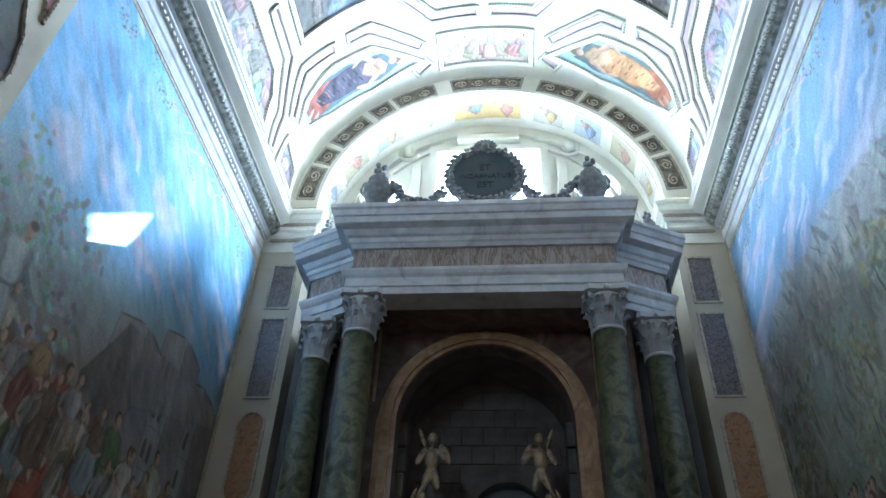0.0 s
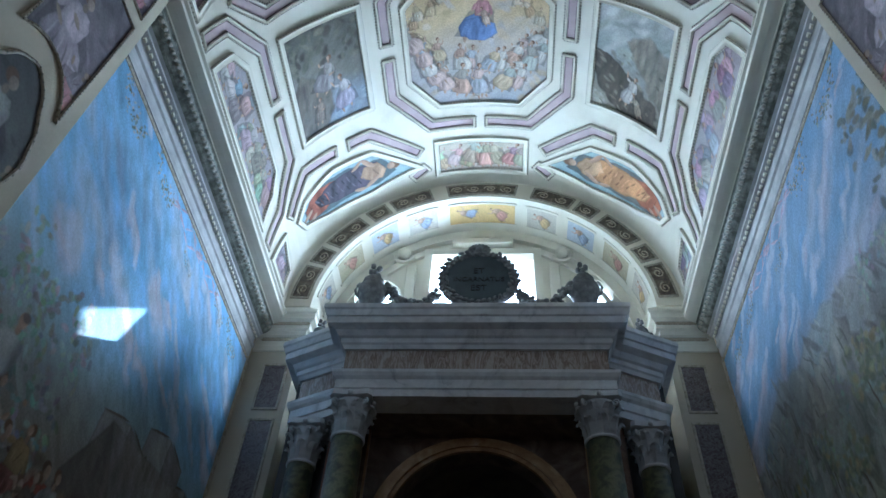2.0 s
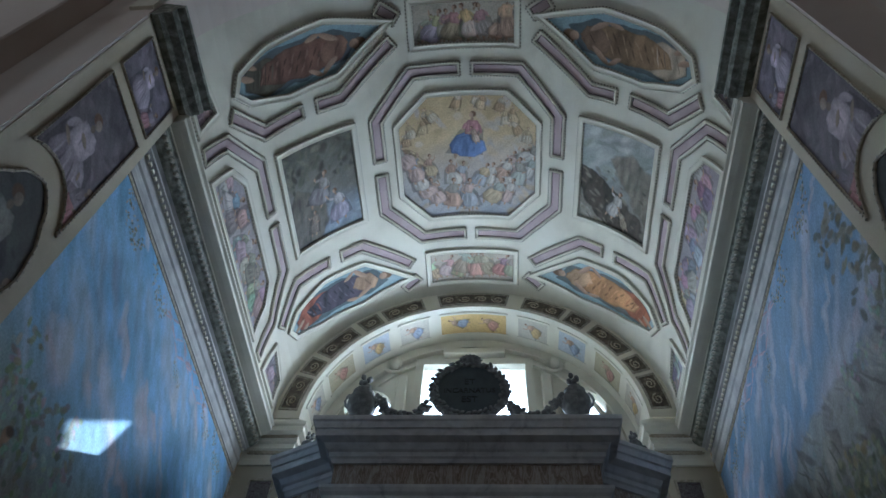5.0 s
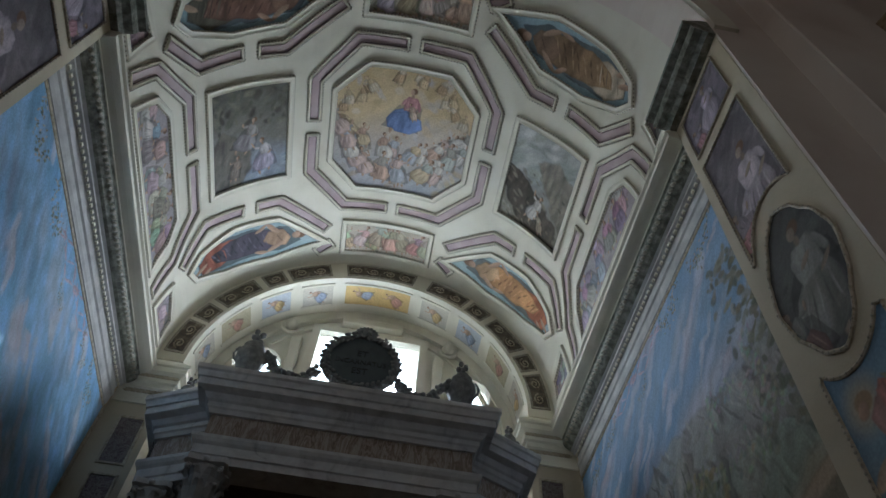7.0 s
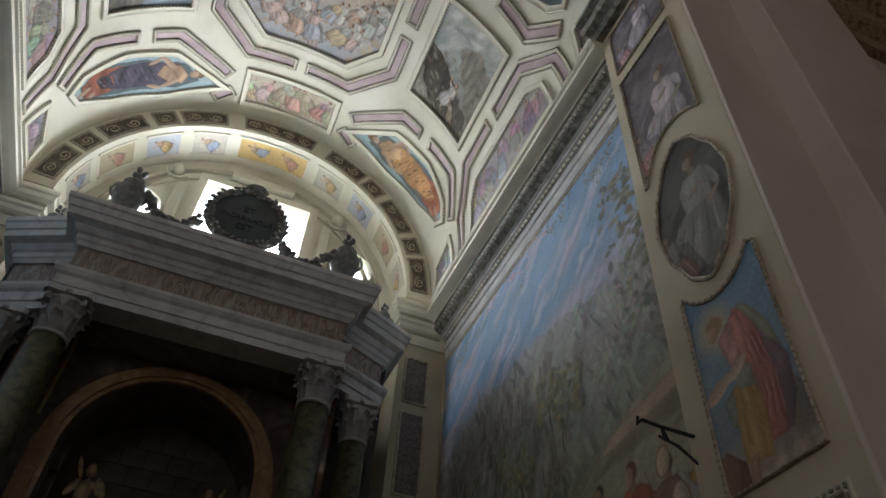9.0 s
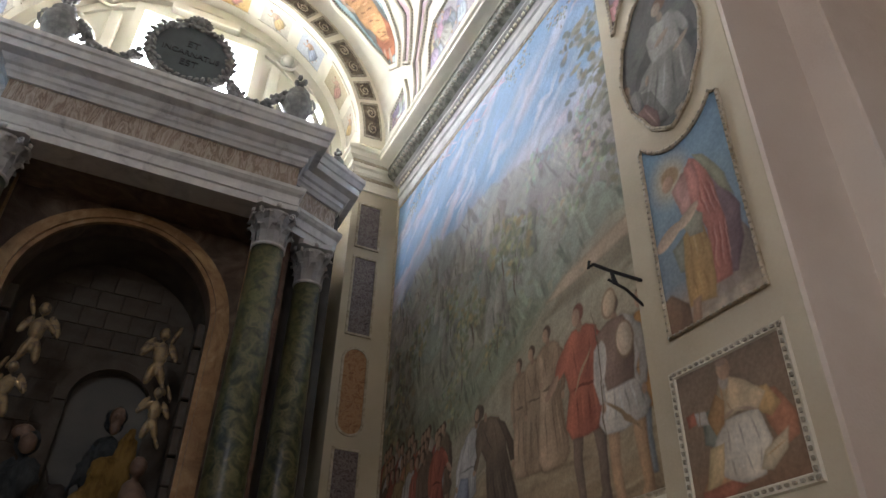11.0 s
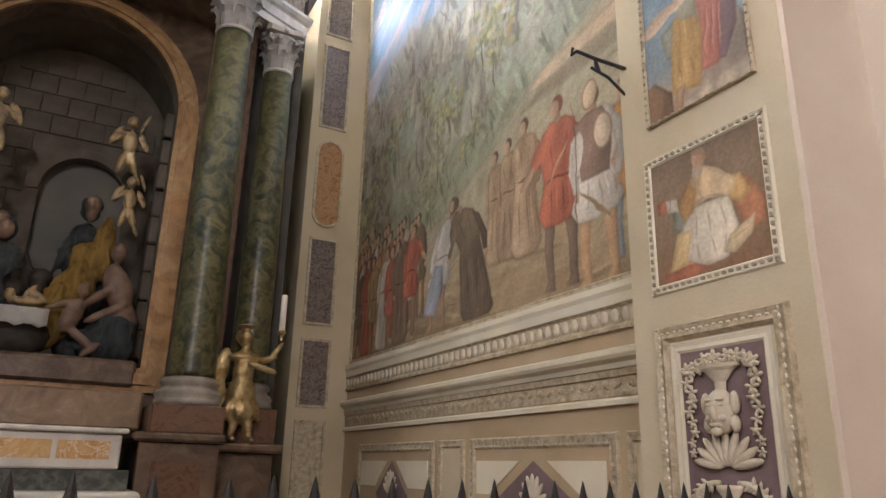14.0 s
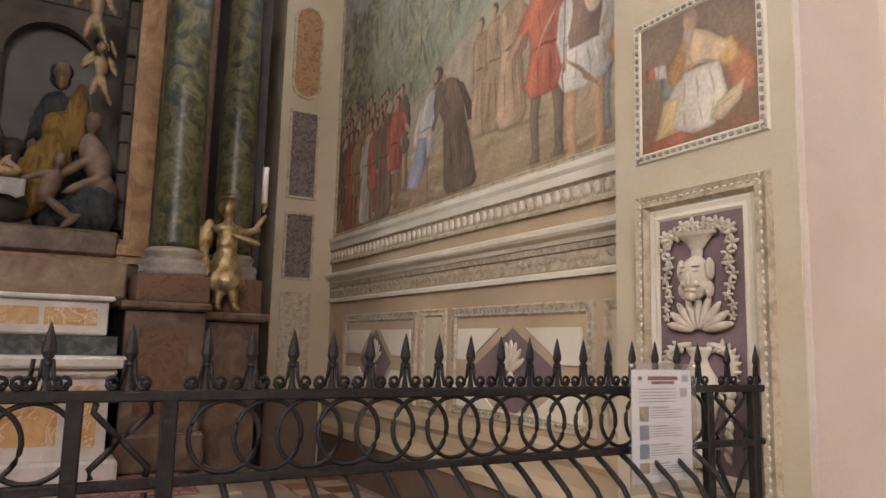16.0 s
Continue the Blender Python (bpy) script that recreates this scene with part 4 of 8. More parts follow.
def paint_seated():
    cv = Canvas(1.96, 2.68, 2.36, 3.06, 0.0055, 21)
    cv.bands([(0, (0.26, 0.16, 0.10)), (0.4, (0.25, 0.18, 0.12)), (0.7, (0.27, 0.20, 0.14)), (1, (0.20, 0.15, 0.11))], 0.4, 3, 2.36, 3.06)

    def Q(*pairs):
        return [(2.665 - 0.69 * f, 2.37 + 0.68 * v) for f, v in pairs]

    def lay(col, *pairs, **more):
        cv.shape(Q(*pairs), col, 0.010, more.get("alpha", 1.0), more.get("fold", 0.22), more.get("light", -0.2), 0.5)

    def fold_line(col, w, *pairs):
        for a, b in zip(Q(*pairs), Q(*pairs)[1:]):
            cv.limb(a[0], a[1], b[0], b[1], w, col, soft=0.7, alpha=0.75)

    cv.dab(2.30, 2.84, 0.20, 0.20, (0.17, 0.12, 0.09), 0, 0.9, 0.7)
    lay((0.27, 0.29, 0.24), (0.2, 0.62), (0.36, 0.66), (0.44, 0.5), (0.34, 0.34), (0.18, 0.4))
    lay((0.46, 0.22, 0.13), (0.70, 0.66), (0.88, 0.62), (0.99, 0.42), (0.97, 0.26), (0.84, 0.22), (0.76, 0.40))
    lay((0.55, 0.36, 0.17), (0.66, 0.68), (0.82, 0.66), (0.90, 0.50), (0.80, 0.44), (0.70, 0.5))
    lay((0.48, 0.28, 0.15), (0.10, 0.10), (0.30, 0.40), (0.46, 0.36), (0.50, 0.08), (0.2, 0.03))
    lay((0.60, 0.55, 0.46), (0.36, 0.52), (0.70, 0.53), (0.76, 0.30), (0.66, 0.08), (0.44, 0.06), (0.28, 0.16), (0.24, 0.34))
    lay((0.58, 0.44, 0.24), (0.13, 0.10), (0.22, 0.36), (0.36, 0.38), (0.30, 0.14), (0.20, 0.07))
    fold_line((0.34, 0.30, 0.25), 0.010, (0.42, 0.50), (0.38, 0.28), (0.40, 0.10))
    fold_line((0.36, 0.32, 0.27), 0.009, (0.52, 0.50), (0.52, 0.30), (0.56, 0.10))
    fold_line((0.40, 0.34, 0.28), 0.008, (0.62, 0.50), (0.66, 0.30), (0.62, 0.12))
    fold_line((0.68, 0.63, 0.55), 0.009, (0.47, 0.48), (0.46, 0.28), (0.48, 0.10))
    lay((0.60, 0.47, 0.30), (0.34, 0.64), (0.40, 0.80), (0.52, 0.82), (0.66, 0.74), (0.80, 0.62), (0.70, 0.52), (0.54, 0.55), (0.40, 0.52))
    lay((0.50, 0.30, 0.14), (0.24, 0.58), (0.36, 0.74), (0.44, 0.66), (0.40, 0.50), (0.30, 0.44))
    fold_line((0.42, 0.24, 0.12), 0.008, (0.42, 0.80), (0.44, 0.64), (0.38, 0.46))
    fold_line((0.46, 0.30, 0.17), 0.008, (0.50, 0.80), (0.46, 0.66), (0.50, 0.56))
    fold_line((0.38, 0.26, 0.20), 0.012, (0.40, 0.53), (0.54, 0.57), (0.72, 0.52))
    lay((0.62, 0.58, 0.52), (0.13, 0.66), (0.24, 0.64), (0.25, 0.54), (0.15, 0.55))
    lay((0.44, 0.17, 0.11), (0.04, 0.66), (0.13, 0.67), (0.14, 0.57), (0.05, 0.56))
    fold_line((0.30, 0.22, 0.15), 0.006, (0.12, 0.10), (0.22, 0.95))
    lay((0.60, 0.50, 0.34), (0.62, 0.12), (0.68, 0.24), (0.90, 0.34), (0.86, 0.20), (0.72, 0.09))
    fold_line((0.46, 0.28, 0.13), 0.007, (0.66, 0.18), (0.88, 0.28))
    lay((0.40, 0.16, 0.10), (0.08, 0.09), (0.36, 0.11), (0.5, 0.05), (0.3, 0.0), (0.1, 0.02))
    a = Q((0.48, 0.90), (0.46, 0.81), (0.47, 0.955))
    cv.dab(a[1][0], a[1][1], 0.040, 0.055, (0.42, 0.36, 0.30), 0, 0.4, wob=0.3)
    cv.dab(a[0][0], a[0][1], 0.050, 0.066, (0.46, 0.31, 0.21), 0, 0.25, light=0.3, wob=0.2)
    cv.dab(a[2][0], a[2][1], 0.045, 0.024, (0.34, 0.25, 0.19), 0.1, 0.4, wob=0.2)
    cv.grain(0.06)
    return cv


def paint_kneeling():
    cv = Canvas(1.955, 2.655, 3.28, 4.64, 0.007, 25)
    cv.bands([(0, (0.36, 0.29, 0.22)), (0.12, (0.34, 0.29, 0.24)), (0.2, (0.22, 0.27, 0.31)), (0.6, (0.22, 0.31, 0.38)), (1, (0.17, 0.27, 0.37))], 0.16, 2.0, 3.28, 4.64)

    def Q(*pairs):
        return [(2.650 - 0.69 * f, 3.28 + 1.26 * v) for f, v in pairs]

    def lay(col, *pairs, **more):
        cv.shape(Q(*pairs), col, 0.012, 1.0, more.get("fold", 0.22), more.get("light", 0.2), 0.5)

    def fold_line(col, w, *pairs):
        for a, b in zip(Q(*pairs), Q(*pairs)[1:]):
            cv.limb(a[0], a[1], b[0], b[1], w, col, soft=0.7, alpha=0.7)

    a = Q((0.30, 0.80))[0]
    cv.dab(a[0], a[1], 0.23, 0.25, (0.50, 0.40, 0.25), 0, 0.9, 0.95, wob=0.3)
    lay((0.30, 0.25, 0.21), (0.72, 0.30), (0.92, 0.34), (1.02, 0.2), (1.02, -0.02), (0.5, -0.02), (0.55, 0.08))
    lay((0.44, 0.37, 0.29), (0.3, 0.03), (0.6, 0.07), (1.02, 0.10), (1.02, -0.02), (0.2, -0.02))
    lay((0.22, 0.14, 0.09), (-0.02, 0.18), (0.10, 0.20), (0.26, 0.12), (0.26, -0.02), (-0.02, -0.02))
    lay((0.19, 0.13, 0.14), (0.60, 0.74), (0.82, 0.62), (0.95, 0.42), (0.90, 0.26), (0.78, 0.13), (0.60, 0.16))
    lay((0.24, 0.25, 0.20), (0.18, 0.42), (0.40, 0.46), (0.34, 0.26), (0.24, 0.28))
    lay((0.45, 0.19, 0.15), (0.44, 0.76), (0.56, 0.83), (0.70, 0.78), (0.76, 0.60), (0.78, 0.34), (0.72, 0.13), (0.55, 0.13), (0.58, 0.40), (0.52, 0.54))
    lay((0.29, 0.29, 0.20), (0.60, 0.84), (0.72, 0.80), (0.88, 0.62), (0.92, 0.48), (0.80, 0.58), (0.68, 0.74))
    for x in (0.60, 0.66, 0.72):
        fold_line((0.25, 0.085, 0.07), 0.010, (x - 0.02, 0.70), (x + 0.03, 0.45), (x, 0.16))
        fold_line((0.54, 0.29, 0.24), 0.008, (x + 0.01, 0.68), (x + 0.05, 0.43), (x + 0.02, 0.18))
    lay((0.46, 0.30, 0.13), (0.32, 0.44), (0.44, 0.50), (0.56, 0.44), (0.60, 0.26), (0.54, 0.07), (0.26, 0.10), (0.29, 0.28))
    fold_line((0.28, 0.17, 0.07), 0.010, (0.40, 0.46), (0.38, 0.28), (0.36, 0.10))
    fold_line((0.28, 0.17, 0.07), 0.010, (0.50, 0.44), (0.50, 0.26), (0.46, 0.09))
    fold_line((0.56, 0.40, 0.20), 0.010, (0.44, 0.46), (0.44, 0.28), (0.41, 0.10))
    lay((0.37, 0.36, 0.27), (0.34, 0.50), (0.46, 0.56), (0.58, 0.50), (0.54, 0.40), (0.40, 0.42))
    lay((0.46, 0.27, 0.23), (0.30, 0.72), (0.44, 0.78), (0.56, 0.74), (0.54, 0.58), (0.36, 0.56))
    lay((0.47, 0.22, 0.18), (0.48, 0.80), (0.60, 0.80), (0.62, 0.66), (0.56, 0.55), (0.48, 0.58))
    for (f0, v0), (f1, v1), w in (((0.54, 0.57), (0.28, 0.50), 0.042), ((0.32, 0.52), (0.02, 0.46), 0.050)):
        q = Q((f0, v0), (f1, v1))
        cv.limb(q[0][0], q[0][1], q[1][0], q[1][1], w, (0.50, 0.38, 0.28), soft=0.2, light=0.3, wob=0.4)
    lay((0.42, 0.28, 0.19), (0.30, 0.12), (0.40, 0.12), (0.34, 0.0), (0.24, -0.01))
    a = Q((0.27, 0.775), (0.31, 0.81))
    cv.dab(a[1][0], a[1][1], 0.082, 0.075, (0.33, 0.23, 0.13), 0.3, 0.25, wob=0.3)
    cv.dab(a[0][0], a[0][1], 0.052, 0.062, SKIN, 0.5, 0.25, light=0.3, wob=0.2)
    cv.grain(0.06)
    return cv


def paint_dim(u0, u1, v0, v1, seed, tint):
    cv = Canvas(u0, u1, v0, v1, 0.008, seed)
    cv.bands([(0, [q * 0.6 for q in tint]), (0.5, tint), (1, [q * 0.7 for q in tint])], 0.8, 3.0, v0, v1)
    w, h, c = u1 - u0, v1 - v0, (u0 + u1) / 2
    k = min(0.80 * h, 1.35 * w)
    cv.scatter(40, (u0, u1, v0, v1), (0.05, 0.14), (0.03, 0.08), ([q * 0.5 for q in tint], [q * 1.3 for q in tint]), 0.6)
    cv.form(c - 0.04 * w, v0 + 0.12 * h, k, [q * 1.9 for q in tint], [q * 2.6 for q in tint], 0.05, (0.33, 0.26, 0.20), seat=0.12, reach=(-0.05, 0.62))
    cv.form(c + 0.26 * w, v0 + 0.06 * h, 0.62 * k, (tint[0] * 1.9, tint[1] * 1.2, tint[2] * 1.1), [q * 1.6 for q in tint], -0.25, (0.32, 0.24, 0.18), flip=-1)
    cv.grain(0.12)
    return cv


def paint_group(u0, u1, v0, v1, seed, sky, cols, n, high, cell=0.016):
    """Crowded plain forms under a sky, for the vault (u in degrees turned to metres)."""
    cv = Canvas(u0, u1, v0, v1, cell, seed)
    cv.bands(sky, 0.5, 1.6, v0, v1)
    cv.scatter(30, (u0, u1, v0, v1), (0.06, 0.2), (0.04, 0.10), [[q * 0.7 for q in sky[0][1]], [min(0.7, q * 1.15) for q in sky[-1][1]]], 0.5)
    along_u = (u1 - u0) > (v1 - v0)
    for i in range(n):
        f, g = (i + 0.5) / n, cv.rng.random()
        u = u0 + (u1 - u0) * ((0.06 + 0.88 * f) if along_u else (0.45 + 0.40 * g if u0 > 0 else 0.15 + 0.40 * g))
        v = v0 + (v1 - v0) * ((0.72 + 0.18 * g) if along_u else (0.06 + 0.88 * f))
        tilt = math.pi if along_u else (math.pi / 2 if u0 > 0 else -math.pi / 2)
        cv.form(u, v, high * cv.rng.uniform(0.85, 1.15), [q * cv.rng.uniform(0.75, 1.2) for q in cols[i % len(cols)]], [q * cv.rng.uniform(0.8, 1.3) for q in cols[(i * 3 + 1) % len(cols)]], tilt + cv.rng.uniform(-0.45, 0.45), seat=cv.rng.uniform(0, 0.18), reach=(cv.rng.uniform(0.2, 0.4), cv.rng.uniform(0.5, 0.95)), flip=1 if i % 2 else -1)
    return cv


# ---------- the plan ----------
WX, PX = 3.30, 3.01               # side wall, entrance pier
R, ZC = 3.02, 8.74                # barrel vault
Y0, Y1 = 2.34, 7.92               # its ends
YM = (Y0 + Y1) / 2

# floors
solid("ground", box(B(), -12, 12, -10, 10.5, -0.3, -0.012), FLOOR_STONE, "brown stone paving of the nave", "floor")

# side walls of the chapel, with dado, mouldings and fresco
def wall_pair(name, bm, mat, label, category):
    other = mirrored(bm)
    return (solid(name + "_east", bm, mat, label, category), solid(name + "_west", other, mat, label, category))


walls = wall_pair("wall", box(B(), WX, WX + 0.4, 2.86, 9.0, 0, 9.0), WALL_OCHRE, "ochre plastered chapel wall", "wall")
# frescoes
FRESCO_HOSTS = []
for side, cv, text in ((1, paint_mountains(), "large fresco of a blue mountain landscape with travellers"), (-1, paint_city(), "large fresco of a pale city under blue sky")):
    f = thing("wall_fresco", (side * WX, 5.4, 2.57), text, "fresco")
    painted_part(f, cv.mesh(lambda u, v: (-side * 0.006, u - 5.4, v - 2.57)))
    FRESCO_HOSTS.append((f, side))

# dado mouldings along the side walls: projection from the wall, height
DADO = (
    ("fresco_moulding", STUCCO, [(0, 2.44), (0.03, 2.44), (0.035, 2.50), (0.05, 2.53), (0.05, 2.57), (0, 2.57)]),
    ("egg_moulding", GILT_CREAM, [(0, 2.28), (0.03, 2.28), (0.03, 2.30), (0.012, 2.32), (0.012, 2.42), (0.035, 2.435), (0, 2.435)]),
    ("ledge_moulding", STUCCO, [(0, 2.05), (0.02, 2.05), (0.03, 2.08), (0.07, 2.10), (0.085, 2.12), (0.085, 2.15), (0.06, 2.165), (0, 2.165)]),
    ("frieze_upper_fillet", GILT_CREAM, [(0, 2.00), (0.02, 2.0), (0.025, 2.04), (0, 2.04)]),
    ("leaf_frieze", GILT_CREAM, [(0, 1.885), (0.008, 1.885), (0.014, 1.99), (0, 1.99)]),
    ("frieze_lower_fillet", STUCCO, [(0, 1.83), (0.03, 1.83), (0.03, 1.86), (0.015, 1.875), (0, 1.875)]),
    ("skirting_moulding", WALL_OCHRE, [(0, 0.40), (0.10, 0.40), (0.10, 0.47), (0.05, 0.55), (0.05, 0.66), (0.075, 0.70), (0.06, 0.76), (0, 0.80)]),
    ("plinth", PLINTH, [(0, -0.01), (0.07, -0.01), (0.07, 0.395), (0, 0.395)]),
)
line_r = [(WX, 8.0), (WX, 2.86)]
for name, mat, prof in DADO:
    b = B()
    run(b, line_r, prof)
    wall_pair(name, b, mat, "cream stucco " + name.replace("_", " ") + " along the wall", "moulding")
# carved eggs of the moulding, each a small oval set in the hollow, with leaves in the frieze below
egg = ball(B(), (0, 0, 0), (0.022, 0.030, 0.046), 2)
egg_mesh = finish(egg, CARVED_WHITE, True)
leaf = B()
for k in range(5):
    a = radians(-60 + 30 * k)
    ball(leaf, (0, 0.022 * math.sin(a), 0.022 * math.cos(a)), (0.008, 0.009, 0.022), 1, Matrix.Rotation(-a, 4, "X"))
leaf_mesh = finish(leaf, GILT_CREAM, True)
for side in (1, -1):
    host = bpy.data.objects["egg_moulding_east" if side == 1 else "egg_moulding_west"]
    host2 = bpy.data.objects["leaf_frieze_east" if side == 1 else "leaf_frieze_west"]
    n = 50
    for i in range(n):
        y = 3.12 + (7.95 - 3.12) * i / (n - 1)
        o = new("egg", egg_mesh)
        o.location = (side * (WX - 0.014), y, 2.368)
        o.parent = host
    for i in range(44):
        y = 3.10 + (7.95 - 3.10) * i / 43
        o = new("leaf", leaf_mesh)
        o.location, o.rotation_euler = (side * (WX - 0.014), y, 1.935), (0.5 if i % 2 else -0.4, 0, 0)
        o.parent = host2


def frame_x(bm, x, side, y0, y1, z0, z1, w, proud):
    """A mitred rectangular frame on a wall x = const."""
    rows = []
    for d, h in ((0, 0), (0.15 * w, proud), (0.5 * w, proud * 0.6), (0.8 * w, proud), (w, 0.002)):
        rows.append([bm.verts.new((x - side * h, yy, zz)) for yy, zz in ((y0 + d, z0 + d), (y1 - d, z0 + d), (y1 - d, z1 - d), (y0 + d, z1 - d))])
    for a, b in zip(rows, rows[1:]):
        for i in range(4):
            j = (i + 1) % 4
            bm.faces.new((a[i], a[j], b[j], b[i]))
    return bm


def slab_x(bm, x, side, poly, proud):
    a, b = sorted((x, x - side * proud))
    return prism(bm, poly, "x", a, b)


for f, side in FRESCO_HOSTS:
    part("border", frame_x(B(), side * WX, side, 2.89, 7.87, 2.573, 7.695, 0.055, 0.016), GILT_CREAM, f, "narrow cream moulded border")
# dado panels with diamonds
for side in (1, -1):
    for y0, y1, hy in ((3.35, 5.08, 0.54), (5.68, 7.43, 0.36)):
        c, zc = (y0 + y1) / 2, 1.20
        p = thing("dado_relief", (side * WX, c, 0.84), "cream painted dado panel with a dark mauve diamond", "wall panel", "dado panels")
        part("frame", frame_x(B(), side * WX, side, y0, y1, 0.84, 1.68, 0.09, 0.02), GILT_CREAM, p)
        dots = B()
        for i in range(int((y1 - y0 - 0.08) / 0.05)):
            for z in (0.885, 1.635):
                box(dots, *sorted((side * (WX - 0.010), side * (WX - 0.022))), y0 + 0.05 + 0.05 * i, y0 + 0.078 + 0.05 * i, z - 0.012, z + 0.012)
        for i in range(15):
            for y in (y0 + 0.045, y1 - 0.045):
                box(dots, *sorted((side * (WX - 0.010), side * (WX - 0.022))), y - 0.012, y + 0.012, 0.90 + 0.05 * i, 0.928 + 0.05 * i)
        tagged(part("notched_edge", dots, BEAD, p), kind="stuff")
        part("field", slab_x(B(), side * WX, side, [(y0 + 0.09, 0.93), (y1 - 0.09, 0.93), (y1 - 0.09, 1.59), (y0 + 0.09, 1.59)], 0.004), WALL_OCHRE, p)
        part("diamond", slab_x(B(), side * WX, side, [(c - hy, zc), (c, zc - 0.31), (c + hy, zc), (c, zc + 0.31)], 0.010), MAUVE, p, "dark mauve diamond ground")
        for sy in (-1, 1):
            for sz in (-1, 1):
                yy, zz = c + sy * (y1 - y0 - 0.24) / 2, zc + sz * 0.31
                part("corner_tablet", slab_x(B(), side * WX, side, [(yy, zz), (yy, zz - sz * 0.24), (c + sy * (hy + 0.02), zz - sz * 0.24), (c + sy * hy * 0.30, zz)], 0.016), STUCCO, p)
        b = B()
        for k in range(7):
            a = radians(-75 + 25 * k)
            ball(b, (side * (WX - 0.02), c + 0.075 * math.sin(a), zc + 0.02 + 0.11 * math.cos(a)), (0.016, 0.026, 0.10), 2, Matrix.Rotation(-a * 0.8, 4, "X"))
        ball(b, (side * (WX - 0.025), c, zc - 0.08), (0.02, 0.05, 0.09), 2)
        part("shell_ornament", b, CARVED_WHITE, p, "cream carved shell", True)
    for y0, y1 in ((5.16, 5.60), (3.0, 3.28)):
        p = thing("dado_strip", (side * WX, (y0 + y1) / 2, 0.84), "narrow framed cream dado strip", "wall panel", "dado strips")
        part("frame", frame_x(B(), side * WX, side, y0, y1, 0.84, 1.68, 0.07, 0.018), GILT_CREAM, p)
        part("field", slab_x(B(), side * WX, side, [(y0 + 0.07, 0.91), (y1 - 0.07, 0.91), (y1 - 0.07, 1.61), (y0 + 0.07, 1.61)], 0.004), WALL_CREAM, p)

# entrance piers
PY0, PY1 = 1.80, 2.88
for side in (1, -1):
    b = B()
    x0, x1 = sorted((side * PX, side * (WX + 0.4)))
    box(b, x0, x1, PY0, PY1, -0.01, 12.4)
    bevelled(b, 0.012)
    solid("pier_east" if side == 1 else "pier_west", b, WALL_CREAM, "cream painted entrance pier of the chapel", "pier")

# main cornice: along the wall, breaking forward round the pier
CORNICE = [(0, 7.70), (0.02, 7.70), (0.03, 7.76), (0.03, 7.84), (0.05, 7.86), (0.05, 7.92), (0.03, 7.94), (0.03, 8.02), (0.10, 8.06), (0.10, 8.09), (0.135, 8.11), (0, 8.11)]
CORNICE_B = [(0, 8.11), (0.13, 8.11), (0.17, 8.13), (0.215, 8.17), (0.235, 8.22), (0.23, 8.27), (0.25, 8.29), (0, 8.29)]
CORNICE_C = [(0, 8.29), (0.26, 8.29), (0.26, 8.31), (0.33, 8.33), (0.38, 8.35), (0.40, 8.36), (0.40, 8.42), (0.43, 8.44), (0.43, 8.47), (0.28, 8.56), (0.28, 8.9), (0, 8.9)]
plan = [(WX, 7.80), (WX, 2.87)]
for name, prof, mat in (("cornice_frieze", CORNICE, LAVENDER), ("cornice_leaf_torus", CORNICE_B, CORNICE_GREEN), ("cornice_crown", CORNICE_C, STUCCO)):
    b = B()
    run(b, plan, prof)
    wall_pair(name, b, mat, "stucco " + name.replace("_", " ") + " under the vault", "cornice")
# the cornice carried on over the piers
b = run(B(), [(PX, 2.90), (PX, 1.79)], [(0, 8.50), (0.08, 8.50), (0.12, 8.54), (0.20, 8.57), (0.22, 8.62), (0.22, 8.66), (0.29, 8.69), (0.29, 8.75), (0.05, 8.86), (0, 8.86)])
wall_pair("pier_cornice", b, CORNICE_GREEN, "grey-green stucco cornice over the pier", "cornice")
# leaves wound round the torus
knot = B()
ball(knot, (0, 0, 0), (0.035, 0.062, 0.030), 1, Matrix.Rotation(0.7, 4, "X"))
knot_mesh = finish(knot, BEAD, True)
for side in (1, -1):
    host = bpy.data.objects["cornice_leaf_torus_east" if side == 1 else "cornice_leaf_torus_west"]
    for i in range(58):
        o = new("torus_leaf", knot_mesh)
        o.location = (side * (WX - 0.215), 2.92 + 4.82 * i / 57, 8.195)
        o.parent = host
bead_box = box(B(), -0.012, 0.012, -0.022, 0.022, -0.028, 0.028)
dentil_mesh = finish(bead_box, STUCCO)
for side in (1, -1):
    host = bpy.data.objects["cornice_frieze_east" if side == 1 else "cornice_frieze_west"]
    for i in range(56):
        o = new("dentil", dentil_mesh)
        o.location = (side * (WX - 0.062), 2.95 + 4.8 * i / 55, 8.035)
        o.parent = host

